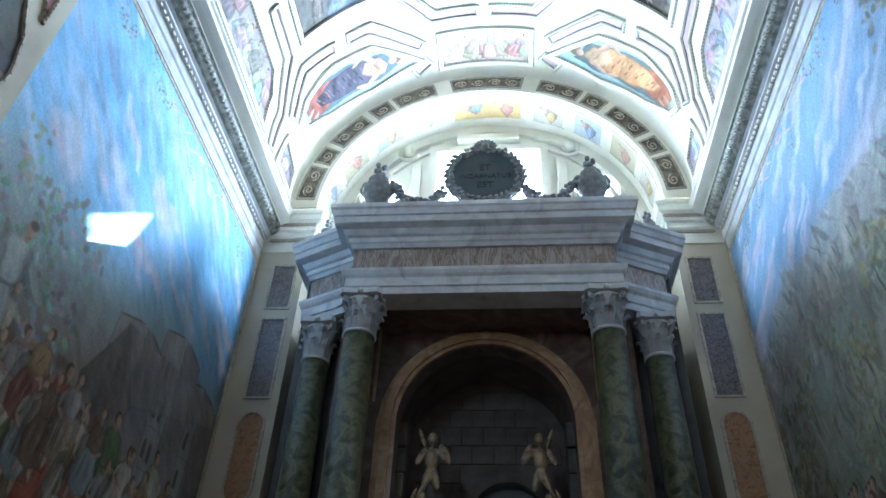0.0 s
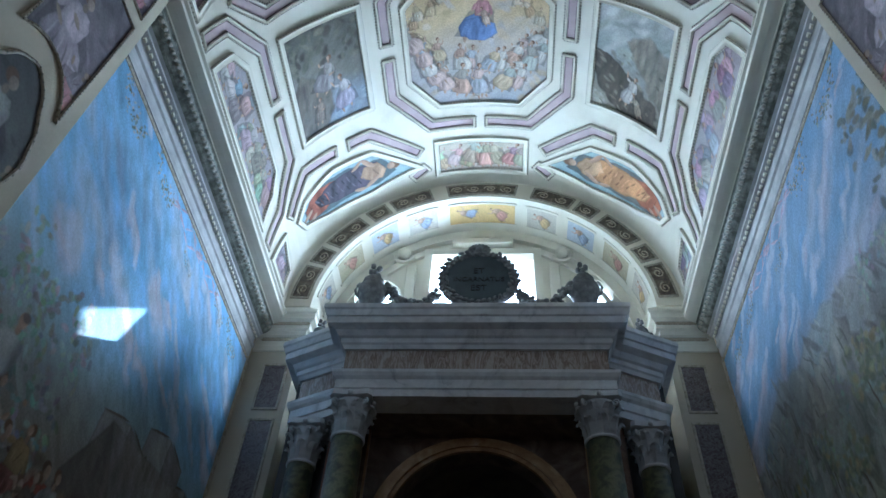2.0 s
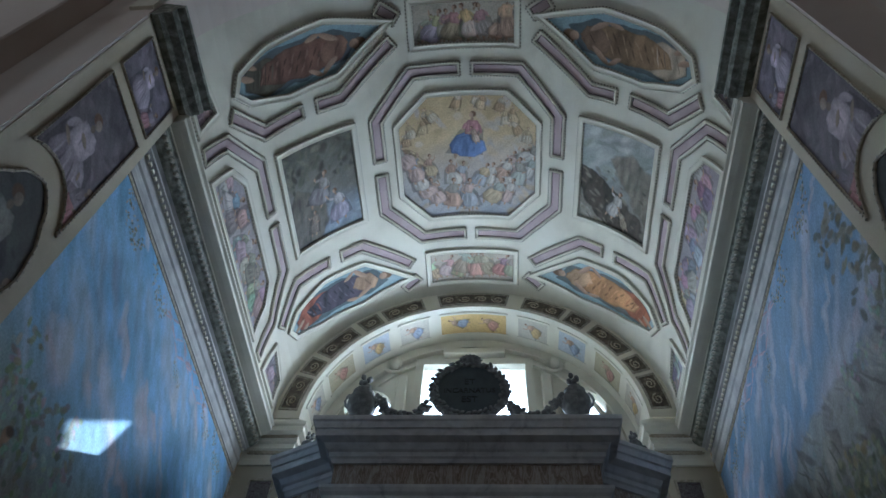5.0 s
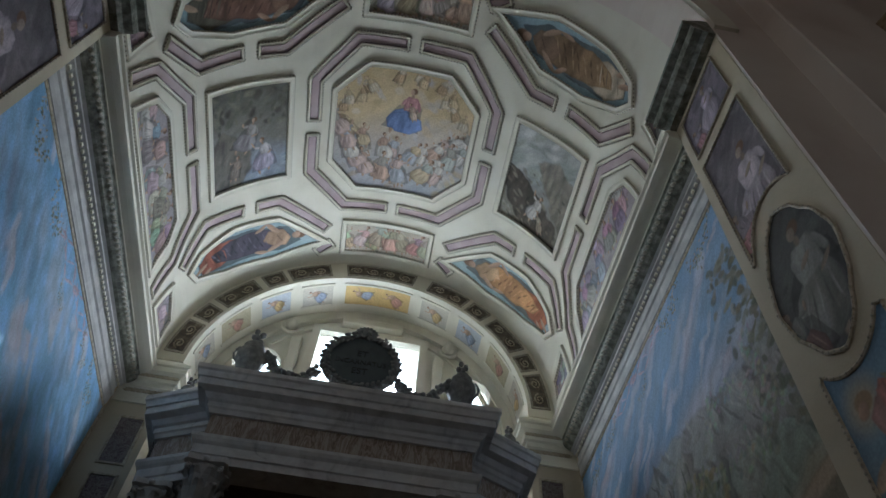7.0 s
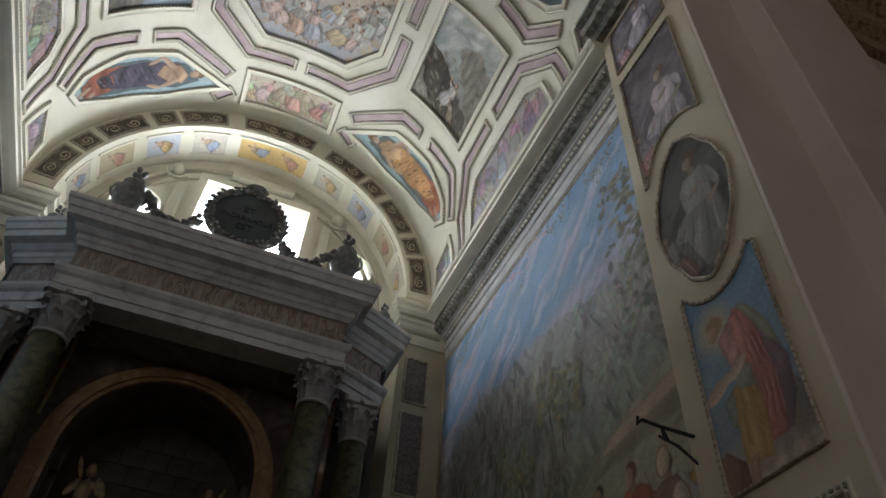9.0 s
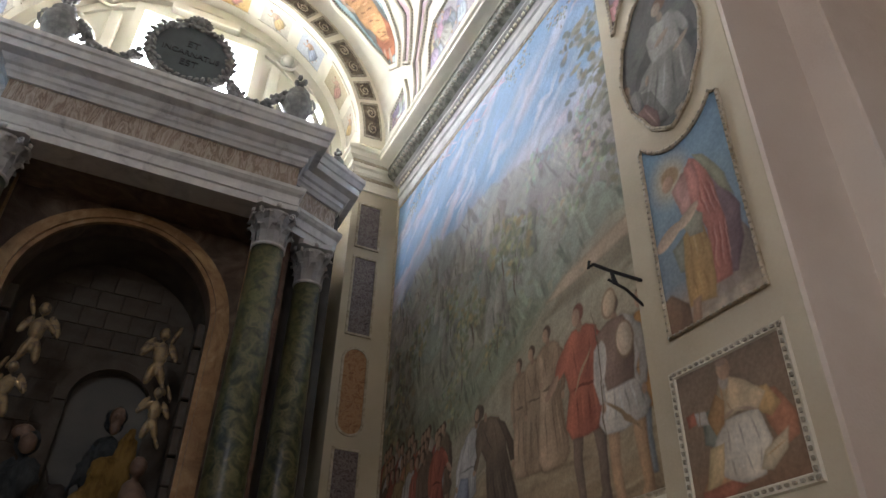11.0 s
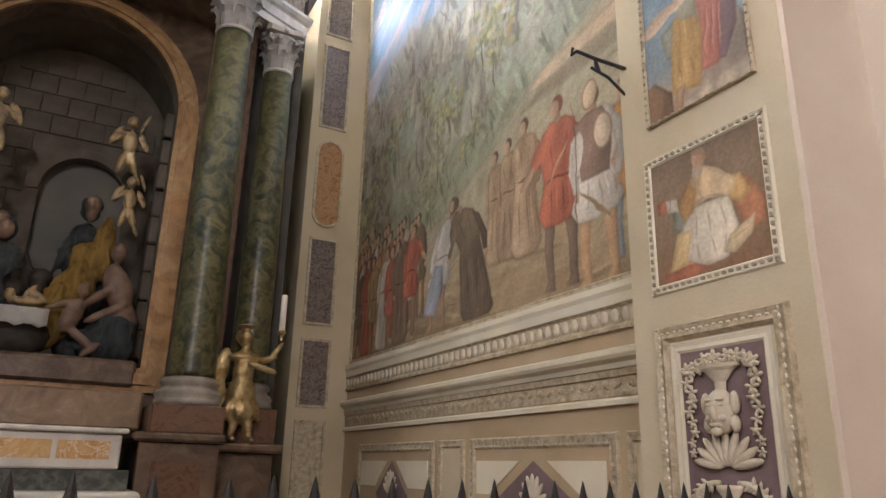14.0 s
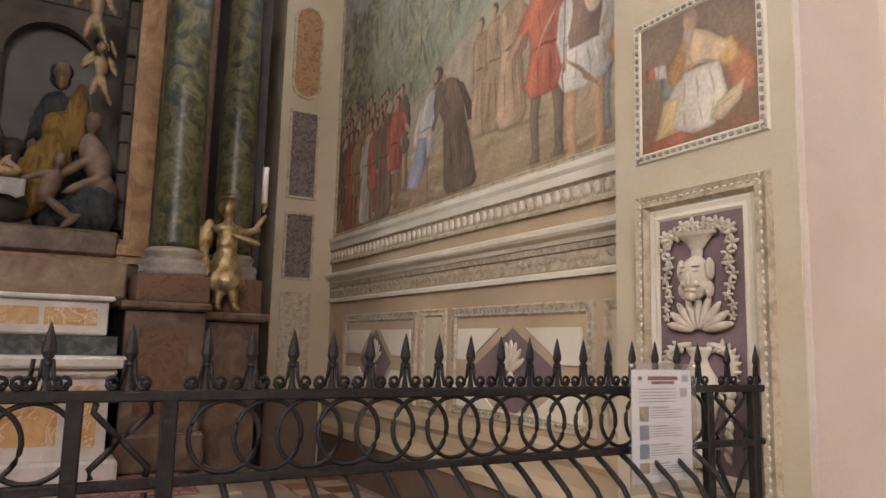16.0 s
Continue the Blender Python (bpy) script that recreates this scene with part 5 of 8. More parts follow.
# back of the chapel: pilaster blocks, arch band, deep arch, lunette wall
ARCH_IN = 2.60
for side in (1, -1):
    b = B()
    x0, x1 = sorted((side * ARCH_IN, side * WX))
    box(b, x0, x1, 7.90, 9.0, -0.01, 7.95)
    solid("pilaster_east" if side == 1 else "pilaster_west", b, WALL_CREAM, "cream pilaster with inlaid breccia panels", "pilaster")
    b = bevelled(box(B(), *sorted((side * (ARCH_IN - 0.04), side * (WX - 0.11))), 7.84, 7.898, 0.0, 0.78), 0.012)
    solid("pilaster_plinth_east" if side == 1 else "pilaster_plinth_west", b, PLINTH, "dark brown plinth of the pilaster", "plinth")
    prof = [(0, 7.86), (0.03, 7.86), (0.03, 7.95), (0.02, 7.97), (0.02, 8.10), (0.06, 8.13), (0.06, 8.2), (0.10, 8.22), (0.10, 8.32), (0.17, 8.36), (0.17, 8.44), (0.2, 8.46), (0.2, 8.50), (0, 8.72)]
    b = B()
    run(b, [(ARCH_IN, 8.95), (ARCH_IN, 7.90), (WX - 0.02, 7.90)], prof)
    if side == -1:
        b2 = mirrored(b)
        b.free()
        b = b2
    solid("impost_east" if side == 1 else "impost_west", b, STUCCO, "stucco impost with leaf carving over the pilaster", "impost")
    # inlaid panels
    rows = ((7.60, 6.90, PURPLE_BRECCIA, 0), (6.70, 5.56, PURPLE_BRECCIA, 0), (5.34, 4.24, ORANGE_BRECCIA, 1), (4.04, 3.04, PURPLE_BRECCIA, 0), (2.82, 2.10, PURPLE_BRECCIA, 0), (1.90, 1.00, GILT_CREAM, 0))
    for zt, zb, mat, rounded in rows:
        p = thing("inlaid_panel", (side * 2.9, 7.90, zb), "orange breccia inlaid panel with rounded ends" if rounded else "mottled purple breccia inlaid panel", "wall panel", "pilaster panels")
        xa, xb = 2.73, 3.03
        c, w = (xa + xb) / 2, (xb - xa) / 2
        if rounded:
            poly = arc(c, zt - w, w, w, 0, 180, 12) + arc(c, zb + w, w, w, 180, 360, 12)
            rim = arc(c, zt - w, w + 0.03, w + 0.03, 0, 180, 12) + arc(c, zb + w, w + 0.03, w + 0.03, 180, 360, 12)
        else:
            poly = [(xa, zb), (xb, zb), (xb, zt), (xa, zt)]
            rim = [(xa - 0.03, zb - 0.03), (xb + 0.03, zb - 0.03), (xb + 0.03, zt + 0.03), (xa - 0.03, zt + 0.03)]
        poly, rim = [(side * u, v) for u, v in poly], [(side * u, v) for u, v in rim]
        part("stone", prism(B(), poly, "y", 7.892, 7.91), mat, p)
        part("rim", prism(B(), rim, "y", 7.878, 7.90, [poly]), GILT_CREAM, p)
for side in (1, -1):
    host = bpy.data.objects["impost_east" if side == 1 else "impost_west"]
    for zz, n in ((8.035, 8), (8.27, 9)):
        for i in range(n):
            o = new("impost_leaf", leaf_mesh)
            o.location, o.rotation_euler, o.scale = (side * (2.56 + 0.66 * i / n), 7.90 - (0.03 if zz < 8.1 else 0.108), zz), (0, 0, math.pi / 2), (1.2, 2.0, 2.0)
            o.parent = host
# arch band on the face, then the painted soffit
b = B()
prism(b, arc(0, ZC, R + 0.25, R + 0.25, 0, 180, 48) + arc(0, ZC, ARCH_IN, ARCH_IN, 180, 0, 48), "y", 7.90, 8.80)
solid("arch_band", b, STUCCO, "cream stucco arch over the altar", "arch")
for k, (a0, a1) in enumerate(((4, 17), (20, 26), (29.5, 43.5), (47.5, 54), (57, 71), (75, 105), (109, 123), (126, 132.5), (136.5, 150.5), (154, 160), (163, 176))):
    p = thing("arch_inlay", (R * 0.93 * math.cos(radians((a0 + a1) / 2)), 7.9, ZC + R * 0.93 * math.sin(radians((a0 + a1) / 2))), "dark inlaid scroll panel in a cream frame", "wall panel", "arch inlays")
    ri, ro = 2.69, 2.93
    if k == 5:
        a0, a1 = 78, 102
    part("inlay", prism(B(), arc(0, ZC, ro, ro, a0, a1, 10) + arc(0, ZC, ri, ri, a1, a0, 10), "y", 7.893, 7.91), DARK_INLAY, p)
    n = max(1, round((a1 - a0) / 6))
    for i in range(n):
        am, sg = radians(a0 + (a1 - a0) * (i + 0.5) / n), 1 if i % 2 else -1
        e, t = Vector((math.cos(am), 0, math.sin(am))), Vector((-math.sin(am), 0, math.cos(am)))
        pts = [Vector((0, 7.890, ZC)) + e * (2.81 + sg * q * math.sin(g)) + t * (q * math.cos(g) * 1.3) for q, g in ((0.085 - 0.0045 * j, 0.62 * j) for j in range(16))]
        part("scroll", tube(B(), pts, 0.012, 5), GILT_CREAM, p, "pale carved scroll", True)
    part("rim", prism(B(), arc(0, ZC, ro + 0.03, ro + 0.03, a0 - 0.7, a1 + 0.7, 10) + arc(0, ZC, ri - 0.03, ri - 0.03, a1 + 0.7, a0 - 0.7, 10), "y", 7.882, 7.90, [arc(0, ZC, ro, ro, a0, a1, 10) + arc(0, ZC, ri, ri, a1, a0, 10)]), BEAD, p)
def paint_putto(u0, u1, seed, ground):
    cv = Canvas(u0, u1, 8.06, 8.50, 0.010, seed)
    cv.bands([(0, ground), (1, [q * 0.92 for q in ground])], 0.4, 3.0, 8.06, 8.5)
    n = max(1, round((u1 - u0) / 0.55))
    for i in range(n):
        u = u0 + (u1 - u0) * (i + 0.5) / n
        cv.form(u - 0.14, 8.34, 0.36, ((0.46, 0.26, 0.20), (0.34, 0.38, 0.48), (0.52, 0.38, 0.18))[(i + seed) % 3], (0.52, 0.36, 0.25), -math.pi / 2 - 0.5, (0.52, 0.36, 0.25), seat=0.2, reach=(0.3, 0.9), flip=1 if i % 2 else -1)
    cv.grain(0.05)
    return cv


for k, (a0, a1) in enumerate(((8, 20), (24, 38), (43, 55), (60, 72), (77, 103), (108, 120), (125, 137), (142, 156), (160, 172))):
    p = thing("soffit_panel", (2.6 * math.cos(radians((a0 + a1) / 2)), 8.06, ZC + 2.6 * math.sin(radians((a0 + a1) / 2))), "small bright painted panel on the arch soffit", "painting", "soffit panels")
    o, kk = Vector(p.location), ARCH_IN * math.pi / 180
    cv = paint_putto(a0 * kk, a1 * kk, 200 + k, ((0.60, 0.56, 0.46), (0.52, 0.46, 0.30), (0.54, 0.57, 0.60), (0.58, 0.54, 0.44), (0.66, 0.48, 0.20))[min(k, 8 - k)])
    painted_part(p, cv.mesh(lambda u, v: Vector(((ARCH_IN - 0.008) * math.cos(u / ARCH_IN), v, ZC + (ARCH_IN - 0.008) * math.sin(u / ARCH_IN))) - o))
    for y0, y1 in ((8.02, 8.06), (8.50, 8.54)):
        b = prism(B(), arc(0, ZC, ARCH_IN + 0.02, ARCH_IN + 0.02, a0 - 0.6, a1 + 0.6, 8) + arc(0, ZC, ARCH_IN - 0.02, ARCH_IN - 0.02, a1 + 0.6, a0 - 0.6, 8), "y", y0, y1)
        part("rim", b, STUCCO, p)

# lunette wall with a wide window and two round ones, its frames and glass
WIN = [(-0.9, 8.35), (0.9, 8.35), (0.9, 10.73), (-0.9, 10.73)]
ocu = [arc(s * 1.78, 9.72, 0.40, 0.40, 0, 360, 28)[:-1] for s in (1, -1)]
b = B()
prism(b, [(2.7, -0.01), (2.7, ZC)] + arc(0, ZC, 2.7, 2.7, 0, 180, 40)[1:-1] + [(-2.7, ZC), (-2.7, -0.01)], "y", 8.80, 8.90, [WIN] + ocu)
lunette = [(2.7, -0.01), (2.7, ZC)] + arc(0, ZC, 2.7, 2.7, 0, 180, 40)[1:-1] + [(-2.7, ZC), (-2.7, -0.01)]
prism(b, lunette, "y", 8.904, 9.40, [[(-0.9, 8.30), (0.9, 8.30), (0.9, 11.12), (-0.9, 11.12)]] + [arc(s * 1.86, 10.12, 0.47, 0.47, 0, 360, 28)[:-1] for s in (1, -1)])
solid("wall_lunette", b, STUCCO, "cream lunette wall with window openings", "wall")
# bright hazy sky panel added close outside; it blocks the sun except through its hole
BRIGHT_SKY = bpy.data.materials.new("bright_sky")
BRIGHT_SKY.use_nodes = True
sb = BRIGHT_SKY.node_tree.nodes["Principled BSDF"]
sb.inputs["Base Color"].default_value = (0.8, 0.85, 0.9, 1)
sb.inputs["Emission Color"].default_value, sb.inputs["Emission Strength"].default_value = (0.90, 0.95, 1.0, 1), 2.4
# ragged hole fitted to give the sun patch on the west wall its outline
solid("backdrop", prism(B(), [(2.7, 8.0), (2.7, 12.8), (-2.7, 12.8), (-2.7, 8.0)], "y", 9.904, 10.20, [[(0.78, 10.73), (0.70, 10.5), (0.76, 10.25), (0.69, 10.0), (0.75, 9.7), (0.70, 9.35), (0.50, 9.55), (0.26, 9.86), (0.09, 10.22), (-0.02, 10.50), (-0.06, 10.73)]]), BRIGHT_SKY, "bright white sky panel outside the lunette, cut to shape the sun patch", "sky")
w1 = thing("window_1", (0, 8.86, 8.35), "wide bright lunette window with pale frame", "window", kind="structure")
part("window_frame", prism(B(), [(-1.04, 8.3), (1.04, 8.3), (1.04, 10.87), (-1.04, 10.87)], "y", 8.72, 8.80, [WIN]), STUCCO, w1)
part("window_sill", box(B(), -1.1, 1.1, 8.66, 8.80, 8.22, 8.30), STUCCO, w1)
part("pane", box(B(), -0.9, 0.9, 8.84, 8.846, 8.35, 10.73), GLASS, w1).visible_shadow = False
for s in (1, -1):
    w = thing("window_2" if s == 1 else "window_3", (s * 1.78, 8.86, 9.32), "small round bright window", "window", kind="structure")
    part("window_frame", prism(B(), arc(s * 1.78, 9.72, 0.50, 0.50, 0, 360, 28)[:-1], "y", 8.74, 8.80, [arc(s * 1.78, 9.72, 0.40, 0.40, 0, 360, 28)[:-1]]), STUCCO, w)
    part("pane", prism(B(), arc(s * 1.78, 9.72, 0.40, 0.40, 0, 360, 28)[:-1], "y", 8.86, 8.866), GLASS, w).visible_shadow = False
    # volute console and head beside the window
    p = thing("volute_console", (s * 1.25, 8.80, 10.2), "cream stucco volute with a small plain head", "ornament", "volutes")
    bb = B()
    pts = []
    for i in range(26):
        a = radians(200 + 22 * i)
        r = 0.20 - 0.006 * i
        pts.append((s * (1.42 + r * math.cos(a)), 8.72, 10.72 + r * math.sin(a)))
    tube(bb, pts, 0.035, 6)
    part("scroll", bb, STUCCO, p, "", True)
    part("pillar", bevelled(box(B(), *sorted((s * 1.16, s * 1.34)), 8.68, 8.80, 9.2, 10.45), 0.02), STUCCO, p)
    part("head", ball(B(), (s * 1.42, 8.68, 10.72), (0.10, 0.09, 0.13), 2), STUCCO, p, "", True)
    part("drapery", tube(B(), [(s * (1.5 + 0.1 * i), 8.74, 10.85 - 0.5 * (i / 7) ** 2 + 0.04 * math.sin(i * 2)) for i in range(8)], 0.05, 6), STUCCO, p, "", True)
b = B()
prism(b, arc(0, ZC, 2.62, 2.62, 0, 180, 40) + arc(0, ZC, 2.42, 2.42, 180, 0, 40), "y", 8.70, 8.80)
prism(b, arc(0, ZC, 2.30, 2.30, 20, 160, 40) + arc(0, ZC, 2.24, 2.24, 160, 20, 40), "y", 8.74, 8.80)
solid("lunette_moulding", b, STUCCO, "curved stucco moulding round the lunette", "moulding")
b = bevelled(box(B(), -0.55, 0.55, 8.62, 8.80, 10.92, 11.06), 0.015)
solid("window_hood", b, STUCCO, "flat stucco hood above the lunette window", "moulding")

# ---------- barrel vault ----------
def roll(u, y, r):
    a = radians(u)
    return (r * math.sin(a), y, ZC + r * math.cos(a))


def shell(bm, poly, r0, r1):
    """An outline in (degrees from the crown, y) bent onto the vault, solid between two radii."""
    vs = [bm.verts.new((u, y, 0)) for u, y in poly]
    f = bm.faces.new(vs)
    lo, hi = min(u for u, _ in poly), max(u for u, _ in poly)
    k = math.ceil(lo / 4)
    while 4 * k < hi:
        bmesh.ops.bisect_plane(bm, geom=bm.verts[:] + bm.edges[:] + bm.faces[:], plane_co=(4 * k + 0.01, 0, 0), plane_no=(1, 0, 0))
        k += 1
    ext = bmesh.ops.extrude_face_region(bm, geom=bm.faces[:])
    top = {g for g in ext["geom"] if isinstance(g, bmesh.types.BMVert)}
    for v in bm.verts:
        v.co = roll(v.co.x, v.co.y, r1 if v in top else r0)
    return bm


def inset(poly, d):
    """The outline drawn in by d metres (or out), worked on the unrolled vault."""
    k = math.pi * R / 180
    pts = [(u * k, y) for u, y in poly]
    area = sum(pts[i - 1][0] * pts[i][1] - pts[i][0] * pts[i - 1][1] for i in range(len(pts)))
    off = offset_path(pts, -d if area > 0 else d, True)
    return [(q.x / k, q.y) for q in off]


def along(path, step):
    """Points at even steps along an unrolled line, with the way there."""
    k = math.pi * R / 180
    out = []
    for (u0, y0), (u1, y1) in zip(path, path[1:]):
        n = max(1, int(math.hypot((u1 - u0) * k, y1 - y0) / step))
        for i in range(n):
            f = (i + 0.5) / n
            out.append((u0 + (u1 - u0) * f, y0 + (y1 - y0) * f))
    return out


def ribbon(bm, path, w, r_base, r_top, closed=True):
    """A raised moulding with a rounded back along an unrolled line."""
    fine = []
    for (u0, y0), (u1, y1) in zip(path, path[1:] + ([path[0]] if closed else [])):
        n = max(1, int(abs(u1 - u0) / 5) + 1)
        fine += [(u0 + (u1 - u0) * i / n, y0 + (y1 - y0) * i / n) for i in range(n)]
    if not closed:
        fine.append(path[-1])
    k = math.pi * R / 180
    flat = [(u * k, y) for u, y in fine]
    rows = []
    for d, r in ((-w / 2, r_base), (-w * 0.36, r_top), (-w * 0.1, r_top + 0.008), (w * 0.1, r_top + 0.008), (w * 0.36, r_top), (w / 2, r_base)):
        rows.append([bm.verts.new(roll(q.x / k, q.y, r)) for q in offset_path(flat, d, closed)])
    n = len(flat)
    for a, b in zip(rows, rows[1:]):
        for i in range(n if closed else n - 1):
            j = (i + 1) % n
            bm.faces.new((a[i], a[j], b[j], b[i]))
    return bm


def beads(bm, path, step, size, r, closed=True):
    for u, y in along(path + ([path[0]] if closed else []), step):
        p = Vector(roll(u, y, r))
        n = Vector((-p.x, 0, ZC - p.z)).normalized()
        t = Vector((0, 1, 0))
        s = n.cross(t)
        top = bm.verts.new(p + n * size * 0.8)
        ring = [bm.verts.new(p + (s * c + t * d) * size) for c, d in ((0.7, 0.7), (-0.7, 0.7), (-0.7, -0.7), (0.7, -0.7))]
        for i in range(4):
            bm.faces.new((ring[i], ring[(i + 1) % 4], top))
    return bm


b = B()
shell(b, [(-92, Y0 - 0.6), (92, Y0 - 0.6), (92, Y1 + 0.05), (-92, Y1 + 0.05)], R, R + 0.25)
solid("ceiling", b, STUCCO, "cream stucco barrel vault", "vault", smooth=False)

def vault_picture(poly, cv, label):
    u, y = sum(q[0] for q in poly) / len(poly), sum(q[1] for q in poly) / len(poly)
    p = thing("vault_picture", roll(u, y, R), label, "fresco", "pictures of the vault")
    o = Vector(p.location)
    k = math.pi * R / 180
    test = within([(uu * k, yy) for uu, yy in inset(poly, 0.03)])
    painted_part(p, cv.mesh(lambda a, c: Vector(roll(a / k, c, R - 0.006)) - o, test))
    rim = part("frame", ribbon(B(), poly, 0.10, R + 0.005, R - 0.045), STUCCO, p, "cream moulded frame")
    tagged(part("beading", beads(B(), inset(poly, 0.040), 0.05, 0.022, R - 0.022), BEAD, rim), kind="stuff")
    tagged(part("outer_beading", beads(B(), inset(poly, -0.042), 0.05, 0.020, R - 0.018), BEAD, rim), kind="stuff")
    return p


def channel(path):
    k = math.pi * R / 180
    flat = [(u * k, y) for u, y in path]
    half = 0.088
    left, right = offset_path(flat, -half), offset_path(flat, half)
    poly = [(q.x / k, q.y) for q in left] + [(q.x / k, q.y) for q in reversed(right)]
    p = thing("vault_channel", roll(*path[len(path) // 2], R), "pink sunk band between cream beaded mouldings", "moulding", "bands of the vault")
    # the pink band is laid in pieces so that it bends with the vault
    b = B()
    for i in range(len(path) - 1):
        q = [left[i], left[i + 1], right[i + 1], right[i]]
        b3 = shell(B(), [(v.x / k, v.y) for v in q], R + 0.01, R - 0.005)
        me = bpy.data.meshes.new("tmp")
        b3.to_mesh(me)
        b3.free()
        b.from_mesh(me)
        bpy.data.meshes.remove(me)
    part("pink_band", b, PINK, p)
    rim = part("moulding", ribbon(B(), poly, 0.036, R + 0.005, R - 0.035), STUCCO, p)
    tagged(part("beading", beads(B(), inset(poly, -0.030), 0.045, 0.019, R - 0.012), BEAD, rim), kind="stuff")
    # dark ribbon in place of the shadow line along the sunk band
    b = B()
    ribbon(b, inset(poly, 0.030), 0.012, R + 0.002, R - 0.010)
    part("dark_line", b, DARK_HIDE, p, "thin dark line for the shadow inside the channel")
    return p


def flips(path, both=True):
    """The same line in the other quarters of the vault."""
    out = []
    for su in ((1, -1) if both else (1,)):
        for sy in (1, -1):
            out.append((su, sy, [(su * u, y if sy == 1 else 2 * YM - y) for u, y in path]))
    return out




def paint_glory():
    cv = Canvas(-1.16, 1.16, 4.0, 6.28, 0.0095, 41)
    cv.bands([(0, (0.50, 0.37, 0.20)), (0.30, (0.58, 0.45, 0.26)), (0.55, (0.50, 0.44, 0.38)), (1, (0.40, 0.41, 0.44))], 0.35, 1.6, 4.0, 6.28)
    cv.scatter(70, (-1.1, 1.1, 4.1, 6.2), (0.08, 0.25), (0.05, 0.12), ((0.58, 0.46, 0.27), (0.48, 0.36, 0.20), (0.56, 0.50, 0.42), (0.46, 0.44, 0.45)), 0.55)
    warm = ((0.55, 0.43, 0.26), (0.48, 0.34, 0.20), (0.58, 0.49, 0.36))
    for i in range(16):                                  # faint small forms in the golden sky
        a = math.pi * (1.02 + 0.96 * i / 15)
        cv.form(0.92 * math.cos(a) + cv.rng.uniform(-0.08, 0.08), 5.05 + 0.80 * math.sin(a) + cv.rng.uniform(-0.05, 0.12), 0.30, warm[i % 3], warm[(i + 1) % 3], math.pi + cv.rng.uniform(-0.7, 0.7), (0.52, 0.38, 0.26), (0.36, 0.24, 0.13), 0.1, flip=1 if i % 2 else -1)
    hues = ((0.56, 0.52, 0.46), (0.50, 0.38, 0.33), (0.42, 0.43, 0.38), (0.54, 0.43, 0.27), (0.42, 0.43, 0.46), (0.46, 0.32, 0.24), (0.34, 0.31, 0.26))
    for r, (n, rad, h) in enumerate(((12, 0.80, 0.44), (14, 0.92, 0.52))):
        for i in range(n):
            a = math.pi * (-0.02 + 1.04 * i / (n - 1))
            u, y = rad * math.cos(a) + cv.rng.uniform(-0.05, 0.05), 5.22 + (0.35 + 0.45 * r) * math.sin(a) + cv.rng.uniform(-0.05, 0.05) + 0.12 * h
            cv.form(u, y, h * cv.rng.uniform(0.9, 1.1), hues[cv.rng.randrange(7)], hues[cv.rng.randrange(7)], math.pi + cv.rng.uniform(-0.35, 0.35) + 0.3 * math.cos(a), seat=cv.rng.uniform(0, 0.2), reach=(cv.rng.uniform(0.1, 0.35), cv.rng.uniform(0.6, 1.0)), flip=1 if u > 0 else -1)
    cv.dab(0.0, 4.72, 0.42, 0.42, (0.60, 0.49, 0.30), 0, 0.8, 0.8)
    cv.form(0.03, 5.08, 0.78, (0.16, 0.22, 0.42), (0.46, 0.24, 0.24), math.pi + 0.08, seat=0.22, reach=(0.18, 0.55))
    cv.shape([(-0.26, 4.98), (-0.20, 4.80), (0.02, 4.74), (0.26, 4.86), (0.30, 5.02), (0.10, 5.14), (-0.14, 5.12)], (0.17, 0.24, 0.46), 0.012, 1.0, 0.4, 0.3)
    cv.form(0.16, 4.86, 0.30, (0.55, 0.42, 0.32), (0.50, 0.36, 0.27), math.pi - 0.4)
    cv.grain(0.07)
    return cv


